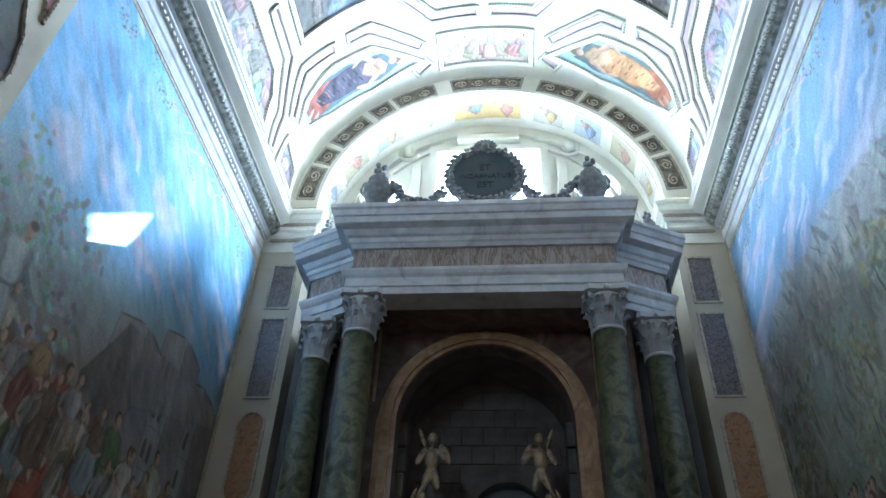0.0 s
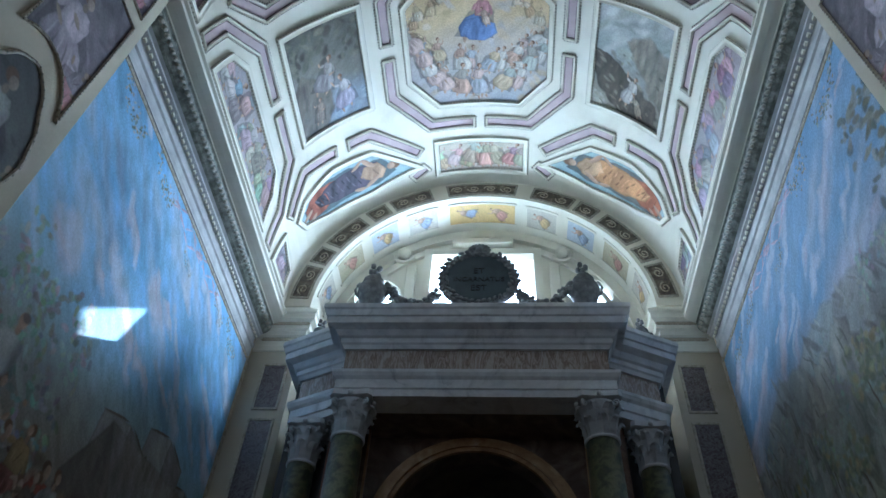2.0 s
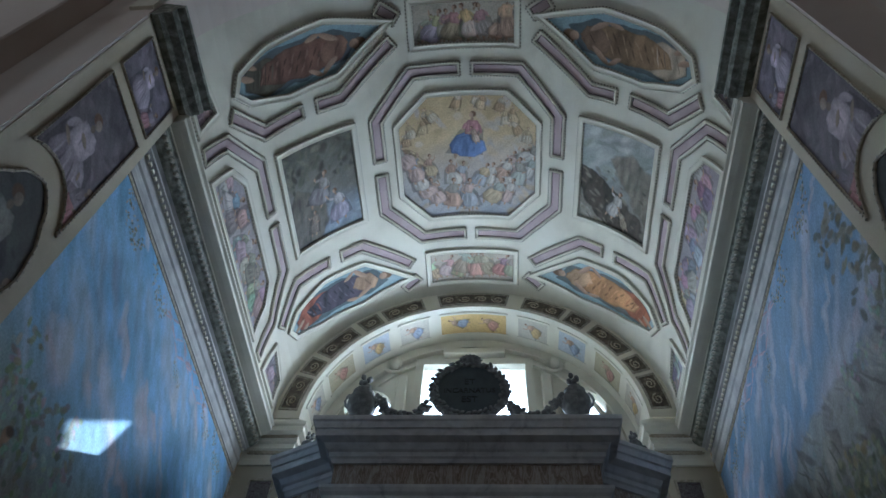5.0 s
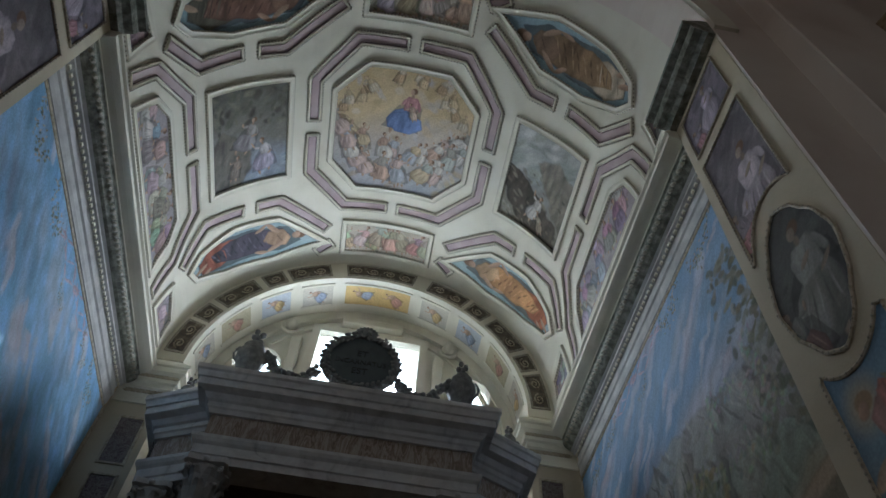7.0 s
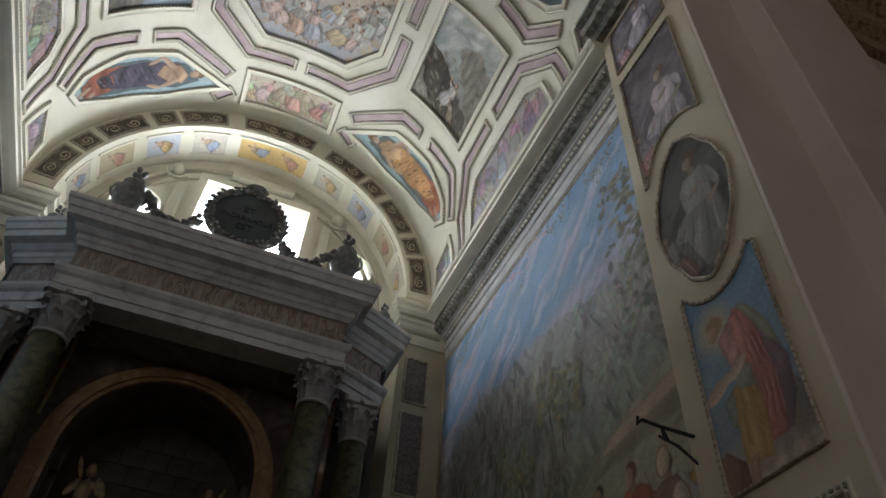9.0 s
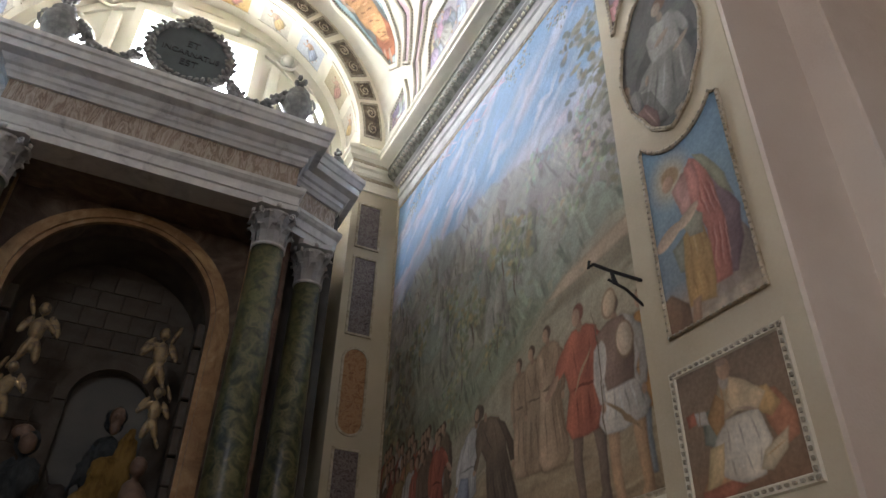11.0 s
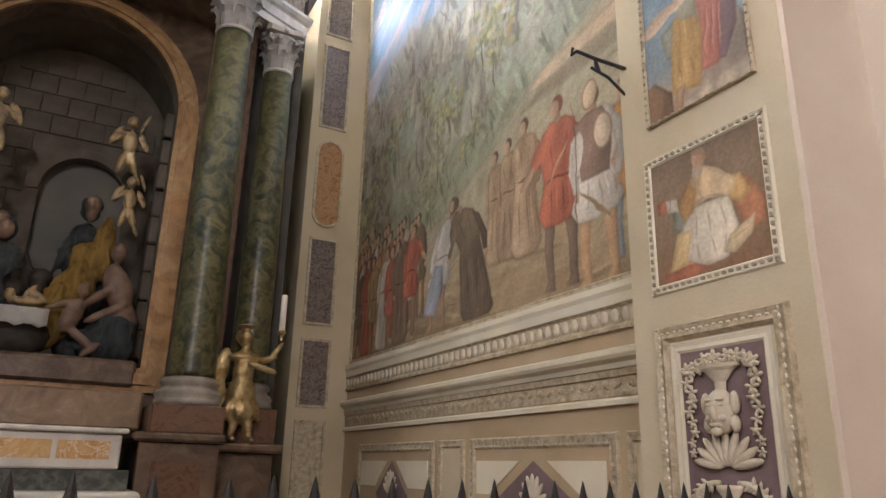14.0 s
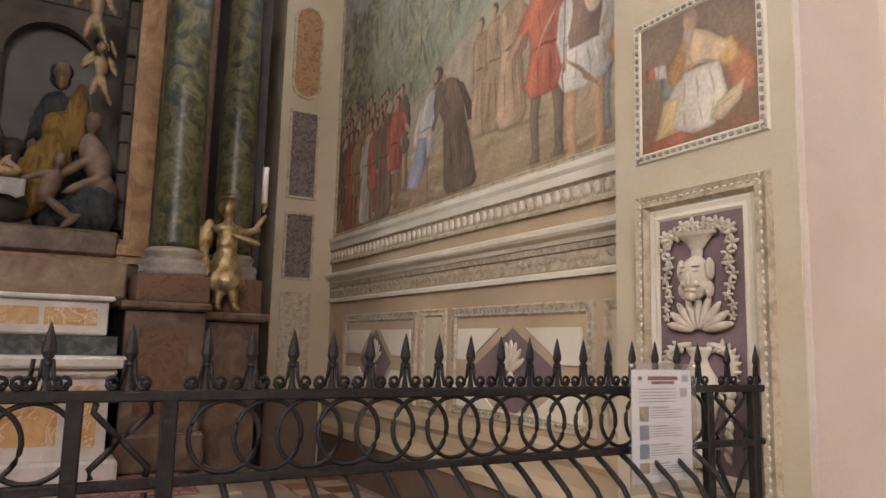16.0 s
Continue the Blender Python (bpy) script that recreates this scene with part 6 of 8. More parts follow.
def paint_slope(sgn, seed, cols):
    cv = Canvas(sgn * 1.76 if sgn > 0 else -3.22, 3.22 if sgn > 0 else -1.76, 4.25, 6.0, 0.012, seed)
    cv.bands(cols, 0.5, 1.2, 4.25, 6.0)
    if sgn > 0:
        cv.scatter(40, (1.8, 3.2, 4.25, 5.0), (0.10, 0.30), (0.05, 0.12), ((0.58, 0.58, 0.54), (0.44, 0.46, 0.42), (0.36, 0.36, 0.30), (0.30, 0.32, 0.28)), 0.7, (-0.9, 0.4))
        cv.shape([(1.76, 5.20), (1.90, 5.02), (2.10, 5.06), (2.45, 5.30), (2.90, 5.55), (3.25, 5.9), (3.25, 6.1), (2.55, 6.1), (2.2, 5.85), (1.95, 5.60)], (0.09, 0.075, 0.055), 0.03, 1.0, 0.4, 0.2, 1.6)
        cv.shape([(2.3, 4.75), (2.7, 4.60), (3.25, 4.85), (3.25, 5.75), (2.85, 5.45)], (0.23, 0.20, 0.15), 0.05, 0.85, 0.4, -0.2, 1.6)
        cv.shape([(1.7, 5.62), (2.0, 5.70), (2.35, 6.1), (1.7, 6.1)], (0.44, 0.41, 0.34), 0.05, 0.9, 0.3, 0.0, 1.4)
        cv.scatter(60, (1.8, 3.2, 5.0, 6.0), (0.03, 0.10), (0.02, 0.05), ((0.05, 0.045, 0.035), (0.20, 0.17, 0.12), (0.30, 0.27, 0.20)), 0.6, (0.3, 0.9), 0.6)
        cv.form(2.42, 5.72, 0.50, (0.46, 0.43, 0.40), (0.50, 0.46, 0.42), math.pi + 0.35, reach=(0.34, 0.95))
        cv.form(2.72, 5.85, 0.36, (0.30, 0.24, 0.17), (0.36, 0.30, 0.22), math.pi - 0.5)
    else:
        cv.scatter(90, (-3.2, -1.8, 4.25, 5.0), (0.05, 0.16), (0.04, 0.10), ((0.07, 0.065, 0.05), (0.14, 0.13, 0.10), (0.20, 0.19, 0.14), (0.10, 0.10, 0.07)), 0.8)
        cv.scatter(50, (-3.2, -1.8, 5.4, 6.0), (0.06, 0.2), (0.03, 0.08), ((0.30, 0.35, 0.44), (0.40, 0.43, 0.48), (0.22, 0.24, 0.26)), 0.6, (-0.4, 0.4))
        cv.shape([(-3.25, 5.2), (-2.9, 4.95), (-2.5, 5.25), (-2.4, 5.7), (-2.8, 6.1), (-3.25, 6.1)], (0.15, 0.13, 0.10), 0.05, 0.9, 0.4, 0.2, 1.6)
        cv.form(-2.55, 5.35, 0.58, (0.26, 0.24, 0.24), (0.34, 0.31, 0.28), math.pi + 0.3, seat=0.2)
        cv.form(-2.15, 5.72, 0.58, (0.40, 0.36, 0.44), (0.54, 0.50, 0.50), math.pi - 0.25, seat=0.2, reach=(0.3, 0.9))
        cv.form(-2.75, 5.78, 0.40, (0.20, 0.17, 0.14), (0.28, 0.23, 0.18), math.pi + 0.2)
    cv.grain(0.12)
    return cv


def paint_reclining(su, sy, seed, main, second, third):
    """A long draped shape lying along the vault's curve, on pale blue."""
    cv = Canvas(*sorted((su * 1.02, su * 3.74)), 6.62 if sy == 1 else 2 * YM - 7.64, 7.64 if sy == 1 else 2 * YM - 6.62, 0.011, seed)
    cv.bands([(0, (0.30, 0.40, 0.44)), (0.5, (0.37, 0.46, 0.47)), (1, (0.28, 0.38, 0.41))], 0.6, 1.5, 6.6, 7.7)

    def Q(*pairs):
        return [(su * a, b if sy == 1 else 2 * YM - b) for a, b in pairs]

    def lay(col, *pairs, **more):
        cv.shape(Q(*pairs), col, 0.012, more.get("alpha", 1.0), 0.4, more.get("light", 0.25), 0.8)

    def fold(col, w, *pairs):
        for a, b in zip(Q(*pairs), Q(*pairs)[1:]):
            cv.limb(a[0], a[1], b[0], b[1], w, col, soft=0.7, alpha=0.75)

    dark = [q * 0.30 for q in main]
    lay([q * 0.5 for q in dark], (1.52, 7.30), (1.75, 6.98), (2.4, 6.86), (3.1, 6.84), (3.5, 7.05), (3.45, 7.32), (2.8, 7.42), (1.9, 7.44), alpha=0.7)
    lay(second, (2.75, 6.92), (3.15, 6.86), (3.48, 7.06), (3.42, 7.30), (3.0, 7.34), (2.7, 7.2))
    lay(main, (1.72, 7.16), (1.86, 7.0), (2.3, 6.90), (2.85, 6.93), (3.22, 7.05), (3.12, 7.22), (2.7, 7.36), (2.1, 7.38), (1.80, 7.32))
    lay(third, (1.70, 7.22), (1.84, 7.02), (2.12, 6.98), (2.22, 7.16), (2.02, 7.32), (1.80, 7.34))
    for k in range(9):
        f = k / 8
        x = 2.15 + 0.95 * f
        fold(dark if k % 2 else [min(0.75, q * 1.6 + 0.03) for q in main], 0.020, (x - 0.06, 7.32 - 0.10 * f), (x + 0.02, 7.14), (x + 0.10, 6.96 + 0.06 * f))
    for k in range(4):
        fold([q * (0.4 if k % 2 else 1.5) for q in second], 0.018, (2.9 + 0.12 * k, 7.28), (3.0 + 0.12 * k, 6.98))
    fold([q * 0.4 for q in third], 0.016, (1.82, 7.28), (1.98, 7.06))
    for a, b, w in (((1.92, 7.06), (2.16, 6.84), 0.050), ((2.16, 6.84), (2.36, 6.96), 0.040), ((1.86, 7.28), (2.14, 7.42), 0.050), ((2.14, 7.42), (2.36, 7.36), 0.040), ((3.30, 7.14), (3.56, 7.24), 0.045), ((3.22, 7.26), (3.46, 7.38), 0.045)):
        p, q = Q(a, b)
        cv.limb(p[0], p[1], q[0], q[1], w, SKIN, soft=0.3, light=0.3, wob=0.5)
    h = Q((1.62, 7.18), (1.54, 7.16), (1.70, 7.20))
    cv.dab(h[1][0], h[1][1], 0.12, 0.115, (0.19, 0.12, 0.07), 0, 0.3, wob=0.4)
    cv.dab(h[0][0], h[0][1], 0.085, 0.075, SKIN, 0, 0.3, light=0.3, wob=0.3)
    cv.grain(0.08)
    return cv


OCT = [(-11.8, 4.03), (11.8, 4.03), (21.6, 4.5), (21.6, 5.72), (12.8, 6.25), (-12.8, 6.25), (-21.6, 5.72), (-21.6, 4.5)]
vault_picture(OCT, paint_glory(), "octagonal fresco of a golden glory over clouds")
vault_picture([(34.4, 4.29), (60.2, 4.29), (60.2, 5.97), (34.4, 5.97)], paint_slope(1, 51, [(0, (0.46, 0.46, 0.44)), (0.35, (0.36, 0.38, 0.36)), (0.7, (0.24, 0.22, 0.18)), (1, (0.34, 0.30, 0.22))]), "rectangular fresco of a dark mountain under cloud")
vault_picture([(-60.2, 4.29), (-34.4, 4.29), (-34.4, 5.97), (-60.2, 5.97)], paint_slope(-1, 52, [(0, (0.12, 0.12, 0.10)), (0.45, (0.20, 0.19, 0.16)), (0.75, (0.26, 0.29, 0.33)), (1, (0.32, 0.36, 0.42))]), "rectangular fresco of a dusky landscape")
for i, (y0, y1) in enumerate(((6.96, 7.62), (2.64, 3.30))):
    cv = paint_group(-0.80, 0.80, y0, y1, 60 + i, [(0, (0.52, 0.46, 0.36)), (1, (0.48, 0.42, 0.34))], ((0.50, 0.38, 0.28), (0.54, 0.47, 0.37), (0.36, 0.31, 0.27), (0.46, 0.32, 0.24)), 9, 0.52, 0.010)
    cv.grain(0.06)
    vault_picture([(-14.8, y0), (14.8, y0), (14.8, y1), (-14.8, y1)], cv, "pale oblong fresco of a frieze of plain forms")
HEX = [(20.7, 7.39), (36.9, 6.78), (52.5, 6.72), (65.4, 6.88), (70.0, 7.08), (67.5, 7.30), (57, 7.48), (39, 7.58)]
HUES = {(1, 1): ((0.42, 0.23, 0.10), (0.32, 0.12, 0.06), (0.48, 0.32, 0.18)), (-1, 1): ((0.075, 0.065, 0.085), (0.26, 0.09, 0.055), (0.36, 0.24, 0.15)), (1, -1): ((0.26, 0.17, 0.09), (0.44, 0.36, 0.26), (0.20, 0.13, 0.08)), (-1, -1): ((0.17, 0.09, 0.06), (0.10, 0.09, 0.06), (0.26, 0.15, 0.10))}
for su, sy, q in flips(HEX):
    vault_picture(q, paint_reclining(su, sy, 70 + 3 * su + sy, *HUES[su, sy]), "six-sided fresco of a draped form on pale blue")
TALL = [(73.8, 4.32), (78.5, 4.02), (88.8, 3.92), (88.8, 6.34), (78.5, 6.22), (73.8, 5.94)]
LILACS = ((0.36, 0.31, 0.32), (0.44, 0.40, 0.38), (0.24, 0.21, 0.22), (0.42, 0.34, 0.30), (0.34, 0.35, 0.35))
for su in (1, -1):
    cv = paint_group(*sorted((su * 3.86, su * 4.70)), 3.9, 6.36, 80 + su, [(0, (0.36, 0.31, 0.31)), (0.5, (0.40, 0.35, 0.34)), (1, (0.31, 0.29, 0.31))], LILACS, 11, 0.58, 0.012)
    cv.grain(0.08)
    vault_picture([(su * u, y) for u, y in TALL], cv, "tall lilac fresco of grouped plain forms")
for su, sy, q in flips([(78, 7.02), (88.5, 6.98), (88.5, 7.68), (80.5, 7.62)]):
    ys = [v for _, v in q]
    cv = paint_group(*sorted((su * 4.08, su * 4.68)), min(ys), max(ys), 90 + su + sy, [(0, (0.30, 0.24, 0.26)), (1, (0.28, 0.22, 0.22))], LILACS + ((0.40, 0.12, 0.10),), 3, 0.48, 0.012)
    vault_picture(q, cv, "small lilac corner fresco")
for line in ([(2.0, 6.60), (15.8, 6.60), (27.3, 5.92), (27.3, 5.26)], [(20.5, 7.10), (36.5, 6.44), (44.3, 6.44)], [(49.2, 6.44), (62.5, 6.40), (73.0, 6.86)], [(66.6, 5.24), (66.6, 6.02), (77, 6.60), (88.5, 6.70)], [(18.6, 7.42), (23.5, 7.60)]):
    for su, sy, q in flips(line):
        channel(q)


# ---------- nave round the camera ----------
for side, nm in ((1, "east"), (-1, "west")):
    s = side
    b = B()
    box(b, *sorted((s * (PX + 0.004), s * 9.0)), 1.78, 2.25, 0, 14.2)
    solid("wall_nave_" + nm, b, PLASTER, "warm white plaster nave wall with worn edges", "wall")
    b = bevelled(box(B(), *sorted((s * 3.62, s * 4.78)), 1.54, 1.82, 0, 14.2), 0.015)
    solid("nave_pilaster_" + nm, b, PLASTER, "broad white nave pilaster", "pilaster")
    b = B()
    run(b, [(4.80, 1.78), (9.0, 1.78)], [(0, 8.2), (0.10, 8.2), (0.12, 8.35), (0.25, 8.45), (0.25, 8.7), (0.4, 8.85), (0.4, 9.0), (0, 9.2)])
    if s == -1:
        b2 = mirrored(b)
        b.free()
        b = b2
    solid("nave_cornice_" + nm, b, BROWN_GOLD, "brown and gold carved nave cornice", "cornice")
    # unseen opening made where the added fill lamp stands
    holes = [[(wy - 0.8, 6.5), (wy + 0.8, 6.5), (wy + 0.8, 9.6), (wy - 0.8, 9.6)] for wy in (-2.2,)] if s == -1 else []
    solid("wall_aisle_" + nm, prism(B(), [(-9.4, 0), (2.25, 0), (2.25, 14.2), (-9.4, 14.2)], "x", *sorted((s * 9.0, s * 9.4)), holes), PLASTER, "plaster side wall of the nave, unseen, added to close it", "wall")
# arch wall over the chapel entrance
b = B()
prism(b, [(PX, ZC), (3.8, ZC), (3.8, 14.2), (-3.8, 14.2), (-3.8, ZC), (-PX, ZC)] + arc(0, ZC, PX, PX, 180, 0, 40)[1:-1], "y", 1.79, 2.3)
solid("wall_entrance_arch", b, PLASTER, "plaster wall over the chapel's entrance arch", "wall")
# unseen end wall, opened for the second added fill lamp
solid("wall_nave_south", prism(B(), [(-9.4, 0), (9.4, 0), (9.4, 14.2), (-9.4, 14.2)], "y", -9.4, -9.0, [[(-4.8, 6.0), (-3.2, 6.0), (-3.2, 9.0), (-4.8, 9.0)]]), PLASTER, "plain plaster end wall of the nave, unseen, added to close it", "wall")
# unseen ceiling, added with the outer walls to keep sky light out
solid("ceiling_nave", box(B(), -9.4, 9.4, -9.4, 2.3, 14.2, 14.5), PLASTER, "plain plaster nave ceiling, unseen, added to keep sky light out", "ceiling")

# ---------- pier pictures ----------
def dentil_frame(parent, x, side, y0, y1, z0, z1):
    f = part("frame", frame_x(B(), x, side, y0, y1, z0, z1, 0.055, 0.014), STUCCO, parent, "cream frame with dark notched edge")
    b = B()
    step = 0.042
    for i in range(int((y1 - y0) / step)):
        for z in (z0 + 0.028, z1 - 0.028):
            y = y0 + step * (i + 0.5)
            box(b, *sorted((x - side * 0.008, x - side * 0.022)), y - 0.010, y + 0.010, z - 0.007, z + 0.007)
    for i in range(int((z1 - z0) / step)):
        for y in (y0 + 0.028, y1 - 0.028):
            z = z0 + step * (i + 0.5)
            box(b, *sorted((x - side * 0.008, x - side * 0.022)), y - 0.007, y + 0.007, z - 0.010, z + 0.010)
    tagged(part("notched_edge", b, BEAD, f), kind="stuff")
    return f


def picture(name, x, side, outline, cv, label, frame=None):
    ys, zs = [q[0] for q in outline], [q[1] for q in outline]
    o = (x, sum(ys) / len(ys), min(zs))
    p = thing(name, o, label, "painting")
    painted_part(p, cv.mesh(lambda u, v: (-side * 0.005, u - o[1], v - o[2]), within(outline)))
    if frame:
        dentil_frame(p, x, side, *frame)
    else:
        path = [(x - side * 0.008, y, z) for y, z in outline]
        rim = part("frame", tube(B(), path, 0.016, 6, True), GILT_CREAM, p, "narrow beaded frame")
        b = B()
        for (y0, z0), (y1, z1) in zip(outline, outline[1:] + outline[:1]):
            n = max(1, int(math.hypot(y1 - y0, z1 - z0) / 0.045))
            for i in range(n):
                ball(b, (x - side * 0.018, y0 + (y1 - y0) * i / n, z0 + (z1 - z0) * i / n), 0.011, 1)
        tagged(part("beading", b, BEAD, rim), kind="stuff")
    return p


def shaped(k):
    return [(2.325 + k * 0.37 * math.cos(a) * (1 + 0.06 * math.cos(4 * a) ** 3), 5.33 + k * 0.66 * math.sin(a) * (1 + 0.05 * math.cos(4 * a) ** 3)) for a in [2 * math.pi * i / 48 for i in range(48)]]


SEATED, KNEELING = paint_seated(), paint_kneeling()
DIM_OVAL, DIM_TALL, DIM_LOW = paint_dim(1.93, 2.73, 4.60, 6.08, 31, (0.13, 0.125, 0.11)), paint_dim(1.96, 2.74, 5.86, 7.55, 33, (0.20, 0.17, 0.18)), paint_dim(1.96, 2.76, 7.62, 8.42, 35, (0.22, 0.19, 0.22))
for side in (1, -1):
    x = side * PX
    picture("pier_picture", x, side, [(1.965, 2.365), (2.675, 2.365), (2.675, 3.055), (1.965, 3.055)], SEATED, "square wall painting, orange and white draped shape on brown", (1.925, 2.715, 2.325, 3.095))
    scoop = arc(2.32, 5.36, 0.52, 0.87, 228, 312, 14)
    picture("pier_picture", x, side, [(1.96, 3.285), (2.65, 3.285), (2.65, 4.62)] + [(y, z) for y, z in reversed(scoop)][1:-1] + [(1.96, 4.62)], KNEELING, "tall wall painting, rose draped shape on azure")
    picture("pier_medallion", x, side, shaped(1.0), DIM_OVAL, "dark oval wall painting in a moulded frame")
    picture("pier_picture", x, side, [(1.99, 6.10), (2.10, 6.20), (2.22, 6.26), (2.36, 6.27), (2.50, 6.22), (2.62, 6.10), (2.72, 5.90), (2.74, 7.46), (1.99, 7.46)], DIM_TALL, "violet wall painting with a scooped lower edge")
    picture("pier_picture", x, side, [(1.99, 7.66), (2.74, 7.66), (2.74, 8.38), (1.99, 8.38)], DIM_LOW, "violet wall painting high on the pier")
    # carved mask panel in a deep frame
    q = thing("mask_panel", (x, 2.31, 0.72), "cream carved mask, vase and leaves on mauve", "relief panel", "mask panels")
    part("outer_frame", frame_x(B(), x, side, 1.93, 2.71, 0.70, 2.16, 0.085, 0.03), GILT_CREAM, q)
    part("inner_frame", frame_x(B(), x, side, 2.02, 2.62, 0.79, 2.07, 0.06, 0.012), STUCCO, q)
    part("ground", slab_x(B(), x, side, [(2.075, 0.85), (2.555, 0.85), (2.555, 2.01), (2.075, 2.01)], 0.004), MAUVE, q, "mauve ground")
    notch = B()
    for i in range(34):
        z = 0.74 + 1.40 * i / 33
        for y in (1.972, 2.668):
            ball(notch, (x - side * 0.024, y, z), (0.008, 0.007, 0.013), 1)
    for i in range(17):
        for z in (2.118,):
            ball(notch, (x - side * 0.024, 1.99 + 0.66 * i / 16, z), (0.008, 0.013, 0.007), 1)
    tagged(part("beading", notch, STUCCO, q), kind="stuff")
    xs = x - side * 0.022
    c = 2.315
    b = B()                                   # plain head with ear scrolls
    f = xs - side * 0.062
    ball(b, (xs - side * 0.012, c, 1.715), (0.055, 0.080, 0.102), 3)
    ball(b, (f, c, 1.705), (0.020, 0.014, 0.036), 2)
    ball(b, (f + side * 0.008, c, 1.655), (0.014, 0.034, 0.011), 2)
    for s in (-1, 1):
        ball(b, (f + side * 0.010, c + s * 0.030, 1.742), (0.012, 0.020, 0.010), 2)
        ball(b, (f + side * 0.010, c + s * 0.030, 1.765), (0.014, 0.026, 0.008), 2)
        ball(b, (f + side * 0.012, c + s * 0.036, 1.685), (0.014, 0.020, 0.020), 2)
        ball(b, (xs - side * 0.012, c + s * 0.080, 1.75), (0.028, 0.020, 0.055), 2)
        ball(b, (xs - side * 0.012, c + s * 0.074, 1.66), (0.026, 0.022, 0.040), 2)
    ball(b, (f + side * 0.010, c, 1.625), (0.022, 0.030, 0.022), 2)
    part("mask", b, CARVED_WHITE, q, "plain carved head", True)
    b = B()                                   # flower basket over the head
    lathe(b, [(0.030, 0), (0.034, 0.05), (0.085, 0.10), (0.115, 0.115), (0.115, 0.13)], (xs, c, 1.80), 14, 0.30)
    part("basket", b, CARVED_WHITE, q)
    rng = random.Random(5)
    b = B()
    for i in range(15):
        yy, zz = c + (i - 7) * 0.027, 1.95 + rng.uniform(-0.02, 0.022) - 0.0006 * (i - 7) ** 2
        for k in range(5):
            a = k * 1.2566 + i
            ball(b, (xs - side * 0.004, yy + 0.018 * math.cos(a), zz + 0.018 * math.sin(a)), (0.014, 0.020, 0.010), 1, Matrix.Rotation(a, 4, "X"))
    part("flower_spray", b, CARVED_WHITE, q, "", True)
    for s in (-1, 1):
        b = B()                               # hanging sprays: blossoms above, leaves tapering below
        for i in range(9):
            yy, zz = c + s * (0.180 + 0.014 * math.sin(i * 1.9)), 1.905 - 0.046 * i
            w = 1.0 - 0.055 * i
            for k in range(5):
                a = radians(-150 + 75 * k + 25 * math.sin(3.1 * i))
                ball(b, (xs - side * 0.004 * (k % 2), yy + 0.024 * w * math.sin(a), zz + 0.022 * w * math.cos(a)), (0.010, 0.011 * w, 0.023 * w), 1, Matrix.Rotation(-a, 4, "X"))
            if i % 3 == 0:
                ball(b, (xs - side * 0.010, yy, zz), (0.012, 0.013, 0.013), 1)
        part("garland", b, CARVED_WHITE, q, "hanging leaf garland", True)
        b = B()                               # scroll that springs from the vase, curls over and trails leaves
        spine = [(c + s * (0.05 + 0.115 * math.sin(radians(a)) + 0.00022 * a), 1.335 + 0.075 * math.cos(radians(a)) - 0.0007 * max(0, a - 90)) for a in range(0, 226, 15)]
        tube(b, [(xs, yy, zz) for yy, zz in spine], 0.017, 7, taper=[0.6 + 0.6 * math.sin(math.pi * (i + 1) / (len(spine) + 1)) for i in range(len(spine))])
        for i, (yy, zz) in enumerate(spine[2:]):
            a = radians(30 + 15 * i) * s
            for k in (-1, 1):
                ball(b, (xs - side * 0.004, yy + k * 0.020 * math.sin(a + s * 0.5), zz + k * 0.020 * math.cos(a + s * 0.5)), (0.011, 0.010, 0.030), 1, Matrix.Rotation(-a - k * 0.5, 4, "X"))
        for i in range(7):
            ball(b, (xs, c + s * (0.165 - 0.004 * i), 1.20 - 0.045 * i), (0.014, 0.030 - 0.0025 * i, 0.032), 1, Matrix.Rotation(s * 0.5, 4, "X"))
        part("scroll_leaf", b, CARVED_WHITE, q, "", True)
    b = B()                                   # fan of petals
    for k in range(9):
        a = radians(-80 + 20 * k)
        ball(b, (xs, c + 0.11 * math.sin(a), 1.475 + 0.085 * math.cos(a)), (0.02, 0.021, 0.085), 2, Matrix.Rotation(-a, 4, "X"))
    part("petal_fan", b, CARVED_WHITE, q, "", True)
    lathe_b = lathe(B(), [(0.05, 0.0), (0.07, 0.04), (0.105, 0.14), (0.11, 0.22), (0.06, 0.29), (0.045, 0.33), (0.07, 0.36), (0.075, 0.38)], (xs, c, 1.02), 18, 0.4)
    lathe(lathe_b, [(0.09, 0.0), (0.09, 0.05), (0.05, 0.09), (0.04, 0.13), (0.055, 0.155)], (xs, c, 0.87), 18, 0.4)
    part("vase", lathe_b, CARVED_WHITE, q, "", True)

# iron bracket on the wall beside the pier
p = thing("iron_bracket", (3.01, 2.83, 3.7), "black forked iron bracket fixed to the pier edge", "bracket")
part("arm", tube(B(), [(3.02, 2.81, 3.75), (2.90, 2.95, 3.86), (2.84, 3.05, 3.95)], 0.012, 6), IRON, p)
part("arm", tube(B(), [(3.02, 2.83, 3.58), (2.95, 2.90, 3.72), (2.90, 2.99, 3.82)], 0.010, 6), IRON, p)
for f in (0.25, 0.6):
    part("tie", tube(B(), [(2.90 + 0.02 * f, 2.94 + 0.05 * f, 3.84 + 0.05 * f), (2.93 - 0.03 * f, 2.92 + 0.06 * f, 3.74 + 0.06 * f)], 0.009, 6), IRON, p)
part("hook", tube(B(), [(2.84, 3.05, 3.95), (2.83, 3.09, 3.94), (2.835, 3.08, 3.99)], 0.010, 6), IRON, p)

